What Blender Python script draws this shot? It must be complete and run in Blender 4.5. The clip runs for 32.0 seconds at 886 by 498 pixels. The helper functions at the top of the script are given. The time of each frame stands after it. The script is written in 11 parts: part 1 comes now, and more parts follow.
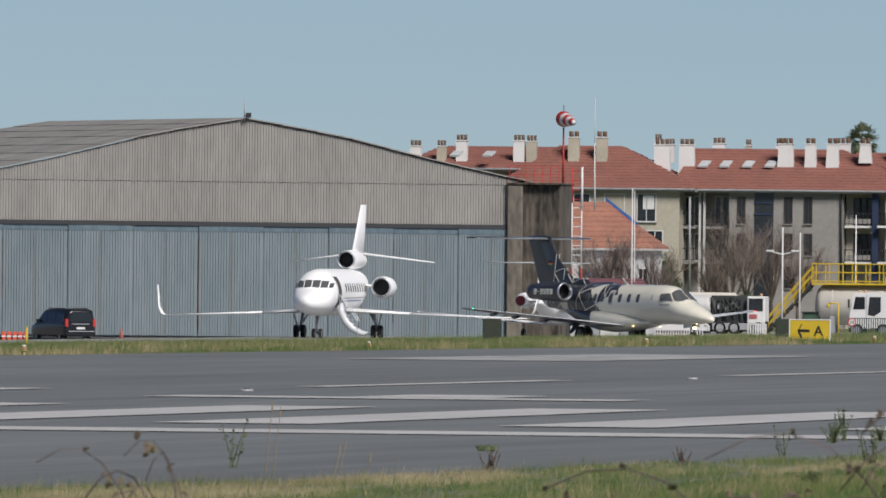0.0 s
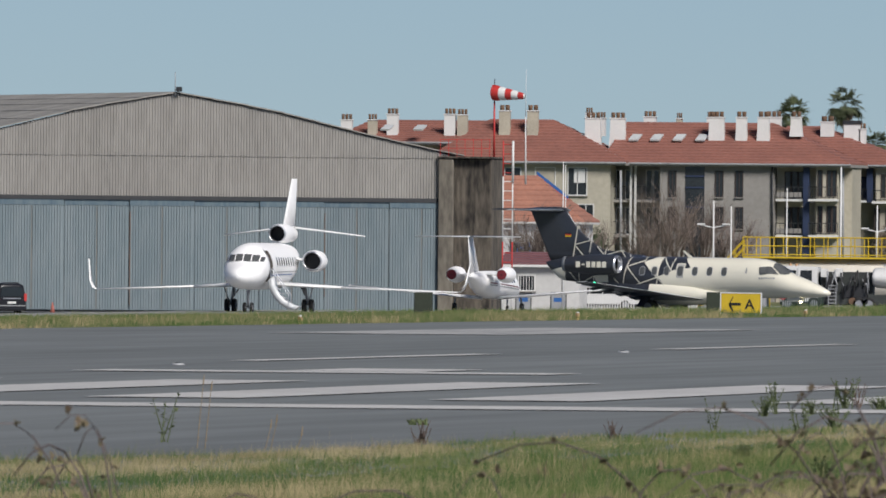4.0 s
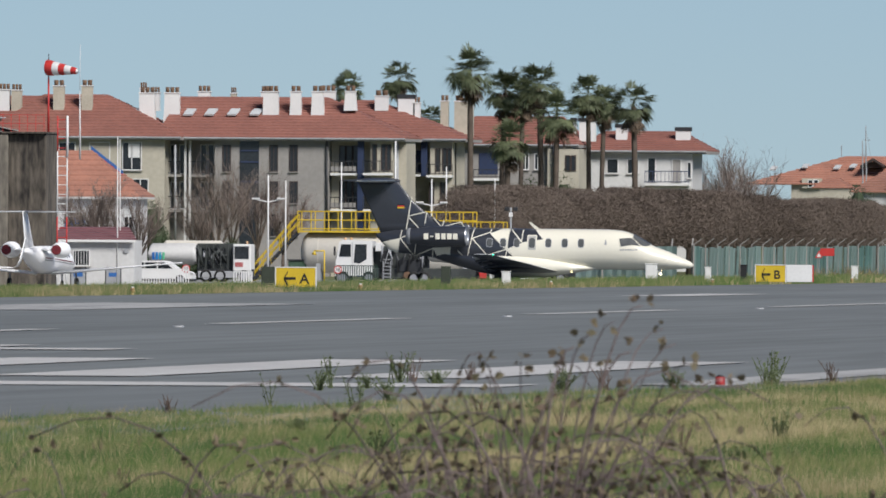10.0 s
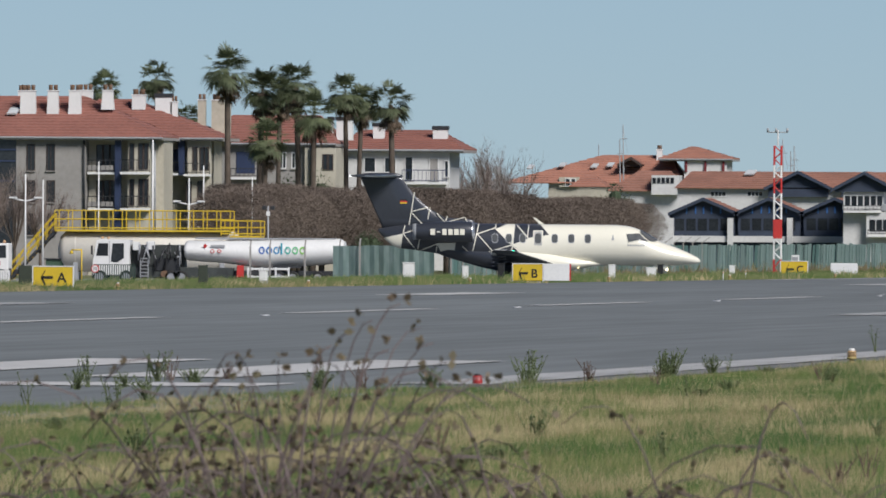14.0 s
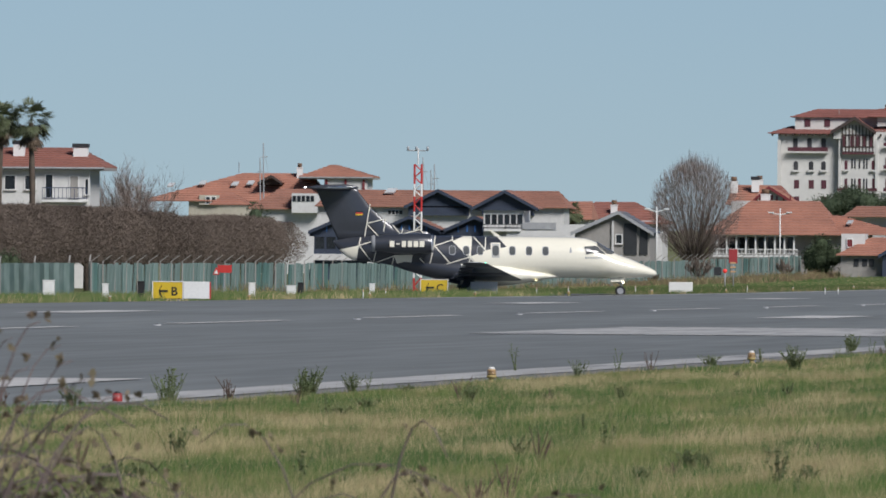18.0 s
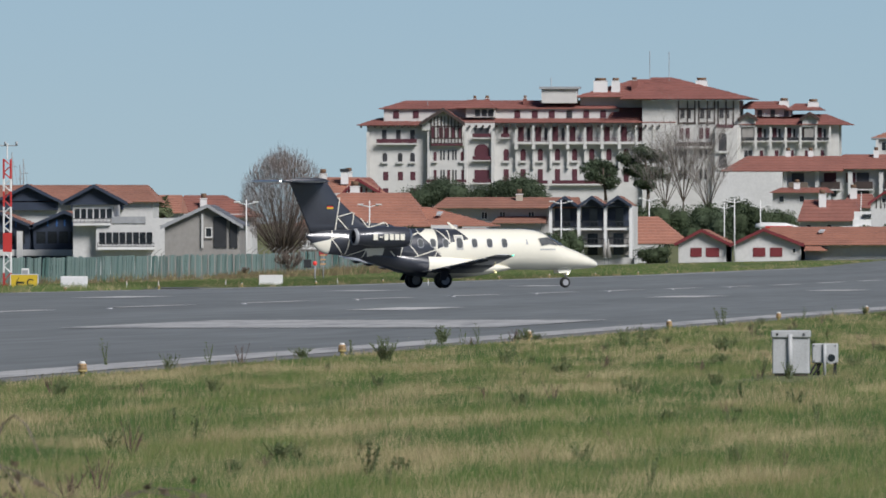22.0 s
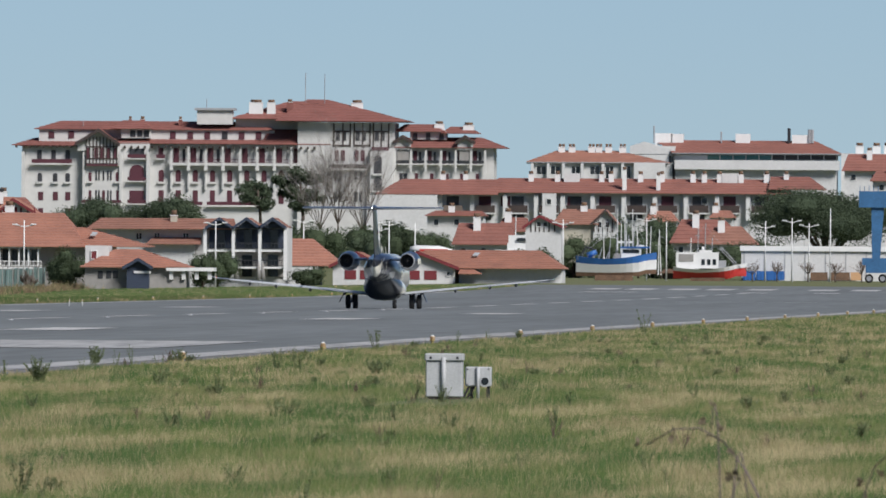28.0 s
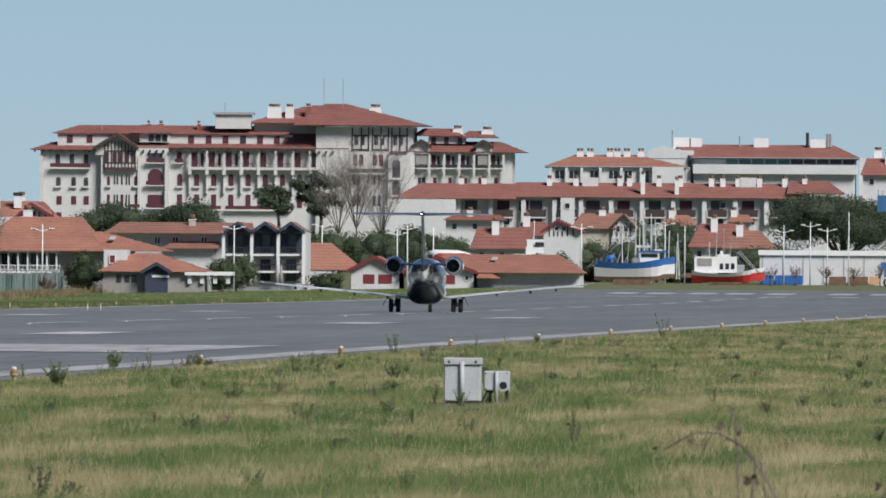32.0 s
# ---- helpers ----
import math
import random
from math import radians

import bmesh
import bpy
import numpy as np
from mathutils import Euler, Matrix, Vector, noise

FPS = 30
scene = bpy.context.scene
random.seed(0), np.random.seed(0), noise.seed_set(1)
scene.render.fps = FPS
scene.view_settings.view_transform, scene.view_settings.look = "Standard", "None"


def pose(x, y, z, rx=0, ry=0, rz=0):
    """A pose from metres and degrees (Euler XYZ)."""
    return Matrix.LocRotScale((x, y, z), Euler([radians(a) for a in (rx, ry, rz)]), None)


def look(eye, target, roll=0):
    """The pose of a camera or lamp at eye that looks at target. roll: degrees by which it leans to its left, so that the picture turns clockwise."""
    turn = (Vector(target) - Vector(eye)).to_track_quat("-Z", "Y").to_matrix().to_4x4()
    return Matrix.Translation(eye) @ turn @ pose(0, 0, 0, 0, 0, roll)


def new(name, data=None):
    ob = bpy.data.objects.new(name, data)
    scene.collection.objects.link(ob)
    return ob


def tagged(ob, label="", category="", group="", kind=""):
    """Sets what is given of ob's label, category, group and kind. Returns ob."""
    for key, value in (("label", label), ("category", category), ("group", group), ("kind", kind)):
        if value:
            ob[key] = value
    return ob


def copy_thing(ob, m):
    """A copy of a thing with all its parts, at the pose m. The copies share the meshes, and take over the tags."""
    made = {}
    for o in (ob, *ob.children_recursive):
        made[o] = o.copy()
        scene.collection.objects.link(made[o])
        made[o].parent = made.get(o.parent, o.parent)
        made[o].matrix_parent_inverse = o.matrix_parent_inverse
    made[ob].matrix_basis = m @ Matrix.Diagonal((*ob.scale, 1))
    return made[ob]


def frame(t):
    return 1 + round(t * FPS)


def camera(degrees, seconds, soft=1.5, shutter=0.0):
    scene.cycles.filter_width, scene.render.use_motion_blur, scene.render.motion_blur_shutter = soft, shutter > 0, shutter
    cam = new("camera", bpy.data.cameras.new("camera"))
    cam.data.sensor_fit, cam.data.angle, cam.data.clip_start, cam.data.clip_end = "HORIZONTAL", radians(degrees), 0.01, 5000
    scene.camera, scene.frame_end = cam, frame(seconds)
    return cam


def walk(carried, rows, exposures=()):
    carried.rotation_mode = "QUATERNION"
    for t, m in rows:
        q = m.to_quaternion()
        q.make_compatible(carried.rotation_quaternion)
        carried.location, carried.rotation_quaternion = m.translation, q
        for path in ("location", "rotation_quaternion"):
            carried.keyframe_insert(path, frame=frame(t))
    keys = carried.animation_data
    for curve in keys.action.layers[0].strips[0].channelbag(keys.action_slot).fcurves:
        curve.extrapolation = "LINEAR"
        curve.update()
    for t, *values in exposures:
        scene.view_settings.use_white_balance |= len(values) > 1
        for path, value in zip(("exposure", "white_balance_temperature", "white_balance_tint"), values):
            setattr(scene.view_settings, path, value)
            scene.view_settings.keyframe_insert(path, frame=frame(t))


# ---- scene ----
EYE = 1.65          # the camera's height above the runway
cam = camera(2.2638, 32.0, soft=1.7)
cam.data.dof.use_dof, cam.data.dof.focus_distance, cam.data.dof.aperture_fstop = True, 1050, 85
walk(cam, [
    (0.0, pose(0, 0, EYE, 90.0873, -0.5944, 7.0227)),
    (0.5, pose(0, 0, EYE, 90.0740, -0.5529, 7.0255)),
    (1.0, pose(0, 0, EYE, 90.0582, -0.5175, 7.0297)),
    (1.5, pose(0, 0, EYE, 90.0113, -0.5852, 7.0296)),
    (2.0, pose(0, 0, EYE, 90.0210, -0.5219, 6.9962)),
    (2.5, pose(0, 0, EYE, 90.0233, -0.5124, 6.9663)),
    (4.5, pose(0, 0, EYE, 90.0195, -0.4996, 6.8067)),
    (5.0, pose(0, 0, EYE, 90.0098, -0.4232, 6.7690)),
    (5.5, pose(0, 0, EYE, 90.0082, -0.3135, 6.7058)),
    (6.0, pose(0, 0, EYE, 90.0219, -0.4284, 6.6098)),
    (6.5, pose(0, 0, EYE, 90.0352, -0.5142, 6.4914)),
    (7.0, pose(0, 0, EYE, 90.0120, -0.4047, 6.3601)),
    (7.5, pose(0, 0, EYE, 90.0180, -0.2690, 6.2213)),
    (8.0, pose(0, 0, EYE, 89.9886, -0.2118, 6.0816)),
    (8.5, pose(0, 0, EYE, 89.9870, -0.1089, 5.9720)),
    (9.0, pose(0, 0, EYE, 89.9646, -0.0106, 5.8757)),
    (9.5, pose(0, 0, EYE, 89.9718, -0.0365, 5.7872)),
    (10.0, pose(0, 0, EYE, 89.9654, -0.3377, 5.7086)),
    (10.5, pose(0, 0, EYE, 89.9578, -0.4979, 5.6605)),
    (11.0, pose(0, 0, EYE, 89.9481, -0.4807, 5.6101)),
    (11.5, pose(0, 0, EYE, 89.9514, -0.3638, 5.5538)),
    (12.0, pose(0, 0, EYE, 89.9565, -0.4008, 5.4632)),
    (12.5, pose(0, 0, EYE, 89.9562, -0.4017, 5.3728)),
    (13.0, pose(0, 0, EYE, 89.9577, -0.4118, 5.2723)),
    (13.5, pose(0, 0, EYE, 89.9597, -0.3844, 5.1845)),
    (15.5, pose(0, 0, EYE, 89.9799, -0.1355, 4.7557)),
    (16.0, pose(0, 0, EYE, 89.9715, -0.1972, 4.6222)),
    (16.5, pose(0, 0, EYE, 89.9757, -0.2142, 4.5184)),
    (17.0, pose(0, 0, EYE, 89.9946, -0.3176, 4.4065)),
    (17.5, pose(0, 0, EYE, 90.0039, -0.4023, 4.2962)),
    (18.0, pose(0, 0, EYE, 90.0180, -0.4262, 4.1687)),
    (18.5, pose(0, 0, EYE, 90.0153, -0.3855, 4.0634)),
    (19.0, pose(0, 0, EYE, 90.0037, -0.4199, 3.9629)),
    (19.5, pose(0, 0, EYE, 89.9932, -0.3883, 3.8546)),
    (20.0, pose(0, 0, EYE, 89.9988, -0.2802, 3.7204)),
    (20.5, pose(0, 0, EYE, 89.9818, -0.2862, 3.5838)),
    (21.0, pose(0, 0, EYE, 89.9772, -0.0246, 3.4271)),
    (21.5, pose(0, 0, EYE, 89.9752, 0.0540, 3.2571)),
    (22.0, pose(0, 0, EYE, 90.0036, 0.0600, 3.1206)),
    (22.5, pose(0, 0, EYE, 90.0086, 0.1364, 3.0100)),
    (23.0, pose(0, 0, EYE, 90.0024, -0.0987, 2.9270)),
    (23.5, pose(0, 0, EYE, 89.9931, -0.2663, 2.8501)),
    (24.0, pose(0, 0, EYE, 89.9835, -0.3109, 2.7595)),
    (24.5, pose(0, 0, EYE, 89.9578, -0.1868, 2.6956)),
    (25.0, pose(0, 0, EYE, 89.9403, -0.1299, 2.6214)),
    (25.5, pose(0, 0, EYE, 89.9477, -0.1451, 2.5686)),
    (26.0, pose(0, 0, EYE, 89.9642, -0.3478, 2.4869)),
    (26.5, pose(0, 0, EYE, 90.0023, -0.4435, 2.3901)),
    (28.5, pose(0, 0, EYE, 90.0726, -0.3778, 2.2055)),
    (29.0, pose(0, 0, EYE, 90.0853, -0.4031, 2.1960)),
    (29.5, pose(0, 0, EYE, 90.0903, -0.4069, 2.2026)),
    (30.0, pose(0, 0, EYE, 90.0755, -0.3230, 2.2233)),
    (30.5, pose(0, 0, EYE, 90.0631, -0.2595, 2.2514)),
    (31.0, pose(0, 0, EYE, 90.0360, -0.2635, 2.2782)),
    (31.5, pose(0, 0, EYE, 90.0496, -0.2707, 2.2723)),
    (32.0, pose(0, 0, EYE, 90.0722, -0.3914, 2.2842)),
], exposures=[(0.0, 0.18, 6600, 12), (6.0, 0.22, 6520, 11), (11.0, 0.36, 6420, 11), (16.0, 0.24, 6360, 11.5), (20.0, 0.24, 6350, 11.5), (25.0, 0.38, 6340, 11.5), (32.0, 0.37, 6340, 11.5)])

# ---- world and sun ----
SUN_EL, SUN_AZ = 40.0, 140.0      # degrees; azimuth clockwise from +y
world = bpy.data.worlds.new("sky")
scene.world = world
world.use_nodes = True
wn = world.node_tree.nodes
sky = wn.new("ShaderNodeTexSky")
sky.sky_type, sky.sun_disc = "NISHITA", False
sky.sun_elevation, sky.sun_rotation = radians(SUN_EL), radians(SUN_AZ)
sky.altitude, sky.air_density, sky.dust_density, sky.ozone_density = 2500, 0.68, 0.3, 5.0
world.node_tree.links.new(sky.outputs[0], wn["Background"].inputs[0])
wn["Background"].inputs[1].default_value = 0.0495
sun_data = bpy.data.lights.new("sun", "SUN")
sun_data.energy, sun_data.angle, sun_data.color = 3.75, radians(22), (1.0, 0.965, 0.925)
sun = new("sun", sun_data)
sa, se = radians(SUN_AZ), radians(SUN_EL)
sun.matrix_world = look((0, 0, 200), (-math.sin(sa) * math.cos(se), -math.cos(sa) * math.cos(se), 200 - math.sin(se)))

# ---- helpers of this scene ----
def at(be, d, dz=0.0):
    """The place at bearing and elevation be (milliradians from the runway's direction and the horizon) and d metres along the runway."""
    return Vector((be[0] * d / 1000, d, EYE + be[1] * d / 1000 + dz))


def smooth(a, b, x):
    t = min(1.0, max(0.0, (x - a) / (b - a)))
    return t * t * (3 - 2 * t)


PROFILE = [(-500, 0), (650, 0), (850, -0.05), (1000, -0.1), (1140, -0.13), (1500, 0.0), (1800, 0.25), (1950, 0.7), (2100, 0.85), (2400, 1.0), (2800, 2.5), (3200, 4.5), (3600, 6.0), (4600, 6.5), (7000, 4.0)]
PY, PZ = [q[0] for q in PROFILE], [q[1] for q in PROFILE]


def gz(x, y):
    """Height of the ground."""
    z = float(np.interp(y, PY, PZ))
    low = 1.42 * min(1.0, max(0.0, (-72 - x) / 72)) * (1 - smooth(1900, 2500, y))
    return z - low - 0.42 * smooth(164, 178, -x) * (1 - smooth(1900, 2500, y))


def part(name, bm, material, parent=None, label="", m=None, smoothed=False):
    me = bpy.data.meshes.new(name)
    if isinstance(bm, tuple):
        me.from_pydata(bm[0], [], bm[1])
    else:
        bm.to_mesh(me)
        bm.free()
    mats = material if isinstance(material, (list, tuple)) else [material]
    for k in mats:
        me.materials.append(k)
    if smoothed:
        me.shade_smooth()
    ob = new(name, me)
    if parent is not None:
        ob.parent = parent
    if m is not None:
        ob.matrix_basis = m
    if label:
        ob["label"] = label
    return ob


def again(ob, m, parent=None):
    """One more object on the same mesh."""
    o = new(ob.name.split(".")[0], ob.data)
    o.parent = parent if parent is not None else ob.parent
    o.matrix_basis = m
    return o


def thing(name, m, label, category, group="", kind=""):
    ob = new(name)
    ob.empty_display_size = 0.3
    ob.matrix_basis = m
    return tagged(ob, label, category, group, kind)


def box(bm, x0, x1, y0, y1, z0, z1, bevel=0.0, mi=0):
    b = bm if bevel == 0 else bmesh.new()
    vs = [b.verts.new(q) for q in ((x0, y0, z0), (x1, y0, z0), (x1, y1, z0), (x0, y1, z0), (x0, y0, z1), (x1, y0, z1), (x1, y1, z1), (x0, y1, z1))]
    for q in ((3, 2, 1, 0), (4, 5, 6, 7), (0, 1, 5, 4), (1, 2, 6, 5), (2, 3, 7, 6), (3, 0, 4, 7)):
        b.faces.new([vs[i] for i in q]).material_index = mi
    if bevel:
        bmesh.ops.bevel(b, geom=b.edges[:], offset=bevel, segments=1, affect="EDGES", clamp_overlap=True)
        merge(bm, b)
    return bm


def merge(bm, b, m=None):
    if m is not None:
        b.transform(m)
    got = {}
    for v in b.verts:
        got[v] = bm.verts.new(v.co)
    for f in b.faces:
        try:
            g = bm.faces.new([got[v] for v in f.verts])
            g.material_index, g.smooth = f.material_index, f.smooth
        except ValueError:
            pass
    b.free()


def cyl(bm, p, q, r0, r1=None, n=10, cap=True, mi=0):
    """A round bar from p to q."""
    r1 = r0 if r1 is None else r1
    p, q = Vector(p), Vector(q)
    w = (q - p).normalized()
    a = w.orthogonal().normalized()
    b = w.cross(a)
    lo, hi = [], []
    for i in range(n):
        c, s = math.cos(2 * math.pi * i / n), math.sin(2 * math.pi * i / n)
        lo.append(bm.verts.new(p + (a * c + b * s) * r0))
        hi.append(bm.verts.new(q + (a * c + b * s) * r1))
    for i in range(n):
        f = bm.faces.new((lo[i], lo[(i + 1) % n], hi[(i + 1) % n], hi[i]))
        f.smooth, f.material_index = n > 6, mi
    if cap:
        bm.faces.new(lo[::-1]).material_index = mi
        bm.faces.new(hi).material_index = mi
    return bm


def poly(bm, pts, mi=0):
    f = bm.faces.new([bm.verts.new(p) for p in pts])
    f.material_index = mi
    return f


def prism(bm, pts, thick, mi=0):
    """Extrudes a flat outline by the vector thick."""
    t = Vector(thick)
    lo = [bm.verts.new(p) for p in pts]
    hi = [bm.verts.new(Vector(p) + t) for p in pts]
    n = len(pts)
    bm.faces.new(lo[::-1]).material_index = mi
    bm.faces.new(hi).material_index = mi
    for i in range(n):
        bm.faces.new((lo[i], lo[(i + 1) % n], hi[(i + 1) % n], hi[i])).material_index = mi
    bmesh.ops.recalc_face_normals(bm, faces=bm.faces[:])
    return bm


def loft(bm, rings, close=True, cap=True, mi=0):
    """Skins rings of equal count."""
    vr = [[bm.verts.new(p) for p in r] for r in rings]
    n = len(rings[0])
    for a, b in zip(vr, vr[1:]):
        for i in range(n if close else n - 1):
            f = bm.faces.new((a[i], a[(i + 1) % n], b[(i + 1) % n], b[i]))
            f.smooth, f.material_index = True, mi
    if cap:
        for r in (vr[0][::-1], vr[-1]):
            bm.faces.new(r).material_index = mi
    bmesh.ops.recalc_face_normals(bm, faces=bm.faces[:])
    return bm


def letters(parent, text, size, m, material, name="lettering", extrude=0.004, align="CENTER"):
    cu = bpy.data.curves.new(name, "FONT")
    cu.body, cu.size, cu.extrude, cu.align_x = text, size, extrude, align
    cu.offset = size * 0.018
    tmp = bpy.data.objects.new(name, cu)
    me = bpy.data.meshes.new_from_object(tmp)
    bpy.data.objects.remove(tmp)
    me.materials.clear()
    me.materials.append(material)
    ob = new(name, me)
    ob.parent, ob.matrix_basis = parent, m
    return ob


B = bmesh.new


# ---- materials ----
def mat(name, color, rough=0.7, metal=0.0, vary=0.15, scale=1.0, bump=0.0, grain=12.0, color2=None, rnd=0.0, stretch=(1, 1, 1), spec=0.5, world_space=False, lo=0.65, hi=1.35):
    """Base colour with stains at two scales, fine relief and a change from piece to piece."""
    k = bpy.data.materials.new(name)
    k.use_nodes = True
    nt = k.node_tree
    n, ln = nt.nodes, nt.links.new
    bsdf = n["Principled BSDF"]
    bsdf.inputs["Roughness"].default_value, bsdf.inputs["Metallic"].default_value = rough, metal
    bsdf.inputs["Specular IOR Level"].default_value = spec
    tc = n.new("ShaderNodeTexCoord")
    mp = n.new("ShaderNodeMapping")
    mp.inputs["Scale"].default_value = stretch
    if world_space:
        ge = n.new("ShaderNodeNewGeometry")
        ln(ge.outputs["Position"], mp.inputs[0])
    else:
        ln(tc.outputs["Object"], mp.inputs[0])
    n1, n2 = n.new("ShaderNodeTexNoise"), n.new("ShaderNodeTexNoise")
    n1.inputs["Scale"].default_value, n1.inputs["Detail"].default_value = scale, 6
    n2.inputs["Scale"].default_value, n2.inputs["Detail"].default_value = scale * grain, 4
    ln(mp.outputs[0], n1.inputs["Vector"])
    ln(mp.outputs[0], n2.inputs["Vector"])
    add = n.new("ShaderNodeMath")
    add.operation = "ADD"
    ln(n1.outputs[0], add.inputs[0])
    ln(n2.outputs[0], add.inputs[1])
    mr = n.new("ShaderNodeMapRange")
    mr.inputs["From Min"].default_value, mr.inputs["From Max"].default_value = lo, hi
    ln(add.outputs[0], mr.inputs["Value"])
    mix = n.new("ShaderNodeMix")
    mix.data_type = "RGBA"
    c2 = color2 if color2 else tuple(c * (1 - 2 * vary) for c in color)
    c1 = color if color2 else tuple(min(1, c * (1 + vary * 0.6)) for c in color)
    mix.inputs["A"].default_value, mix.inputs["B"].default_value = (*c2, 1), (*c1, 1)
    ln(mr.outputs[0], mix.inputs["Factor"])
    last = mix.outputs["Result"]
    if rnd:
        oi = n.new("ShaderNodeObjectInfo")
        gi = n.new("ShaderNodeNewGeometry")
        su = n.new("ShaderNodeMath")
        su.operation = "ADD"
        ln(oi.outputs["Random"], su.inputs[0])
        ln(gi.outputs["Random Per Island"], su.inputs[1])
        r2 = n.new("ShaderNodeMapRange")
        r2.inputs["From Max"].default_value = 2.0
        r2.inputs["To Min"].default_value, r2.inputs["To Max"].default_value = 1 - rnd, 1 + rnd
        ln(su.outputs[0], r2.inputs["Value"])
        hv = n.new("ShaderNodeHueSaturation")
        ln(r2.outputs[0], hv.inputs["Value"])
        ln(last, hv.inputs["Color"])
        last = hv.outputs[0]
    ln(last, bsdf.inputs["Base Color"])
    if bump:
        bu = n.new("ShaderNodeBump")
        bu.inputs["Strength"].default_value, bu.inputs["Distance"].default_value = bump, 0.03
        ln(n2.outputs[0], bu.inputs["Height"])
        ln(bu.outputs[0], bsdf.inputs["Normal"])
    return k


def leafy_light(k, share=0.45):
    """Lets part of the light pass through thin leaves."""
    nt = k.node_tree
    bsdf, out = nt.nodes["Principled BSDF"], nt.nodes["Material Output"]
    tr, mx = nt.nodes.new("ShaderNodeBsdfTranslucent"), nt.nodes.new("ShaderNodeMixShader")
    nt.links.new(bsdf.inputs["Base Color"].links[0].from_socket, tr.inputs["Color"])
    mx.inputs[0].default_value = share
    nt.links.new(bsdf.outputs[0], mx.inputs[1])
    nt.links.new(tr.outputs[0], mx.inputs[2])
    nt.links.new(mx.outputs[0], out.inputs["Surface"])
    return k


def glow(name, color, power):
    k = bpy.data.materials.new(name)
    k.use_nodes = True
    b = k.node_tree.nodes["Principled BSDF"]
    b.inputs["Base Color"].default_value = (*color, 1)
    b.inputs["Emission Color"].default_value, b.inputs["Emission Strength"].default_value = (*color, 1), power
    return k


M = {
    "asphalt": mat("asphalt", (0.172, 0.187, 0.188), 0.9, vary=0.17, scale=0.22, grain=7, stretch=(1, 0.03, 1), spec=0.3, world_space=True),
    "paint": mat("runway_paint", (0.51, 0.505, 0.49), 0.8, vary=0.12, scale=0.3, grain=15, stretch=(1, 0.2, 1), world_space=True),
    "paint_worn": mat("worn_runway_paint", (0.4, 0.4, 0.39), 0.85, color2=(0.2, 0.205, 0.205), scale=1.1, grain=3, stretch=(1, 0.05, 1), world_space=True, lo=0.72, hi=1.12),
    "soil": mat("grass_ground", (0.19, 0.18, 0.1), 0.95, color2=(0.1, 0.13, 0.055), scale=0.12, grain=20, world_space=True, spec=0.1),
    "white": mat("white_paint", (0.7, 0.7, 0.68), 0.5, vary=0.06, scale=0.8),
    "grey": mat("grey_metal", (0.33, 0.34, 0.35), 0.5, vary=0.12, scale=2.0),
    "dark": mat("dark_metal", (0.03, 0.032, 0.035), 0.5, vary=0.15, scale=2.0),
    "black": mat("black_paint", (0.012, 0.012, 0.013), 0.6, vary=0.1, scale=3.0),
    "rubber": mat("rubber", (0.02, 0.02, 0.02), 0.85, vary=0.2, scale=5.0),
    "yellow": mat("yellow_paint", (0.6, 0.42, 0.025), 0.5, vary=0.1, scale=1.5),
    "red": mat("red_paint", (0.5, 0.035, 0.03), 0.55, vary=0.12, scale=1.5),
    "orange": mat("orange_plastic", (0.55, 0.33, 0.17), 0.5, vary=0.1, scale=9.0),
    "blue": mat("blue_paint", (0.03, 0.13, 0.38), 0.5, vary=0.15, scale=0.8),
    "concrete": mat("old_concrete", (0.15, 0.128, 0.1), 0.95, color2=(0.018, 0.016, 0.014), scale=0.75, grain=5, stretch=(1, 1, 0.22), bump=0.6, lo=0.78, hi=1.22),
    "glass": mat("window_glass", (0.02, 0.025, 0.03), 0.08, vary=0.1, scale=1.0),
}

# ---- ground, runway ----
NEAR_EDGE = -20.9


def ground_sheet():
    xs = list(np.concatenate([np.linspace(-4000, -500, 12), np.linspace(-450, -190, 8), np.linspace(-184, -156, 9), np.linspace(-150, -68, 28), np.linspace(-62, -26, 5), [NEAR_EDGE - 0.6, NEAR_EDGE - 0.05], np.linspace(-18, 40, 12), np.linspace(80, 500, 5), np.linspace(900, 4000, 5)]))
    ys = list(np.concatenate([np.linspace(-800, 0, 5), np.linspace(60, 2600, 110), np.linspace(2700, 4800, 20), [5500, 7000]]))
    vs = [(x, y, gz(x, y) - (0.06 if -68.5 < x < -21.2 and y <= 1960 else 0)) for y in ys for x in xs]
    n = len(xs)
    fs = [(j * n + i, j * n + i + 1, (j + 1) * n + i + 1, (j + 1) * n + i) for j in range(len(ys) - 1) for i in range(n - 1)]
    tagged(part("ground", (vs, fs), M["soil"], smoothed=True), "short grass and soil of the flat airfield", "ground", kind="structure")


def strip(name, x0, x1, y0, y1, dz, material, label="", parent=None):
    """A flat band on the runway between two lines along it."""
    n = max(1, int((y1 - y0) / 20))
    vs, fs = [], []
    for i in range(n + 1):
        y = y0 + (y1 - y0) * i / n
        z = float(np.interp(y, PY, PZ)) + dz
        vs += [(x0, y, z), (x1, y, z)]
    fs = [(2 * i, 2 * i + 1, 2 * i + 3, 2 * i + 2) for i in range(n)]
    ob = part(name, (vs, fs), material, parent)
    return ob if parent else tagged(ob, label, "runway", kind="structure")


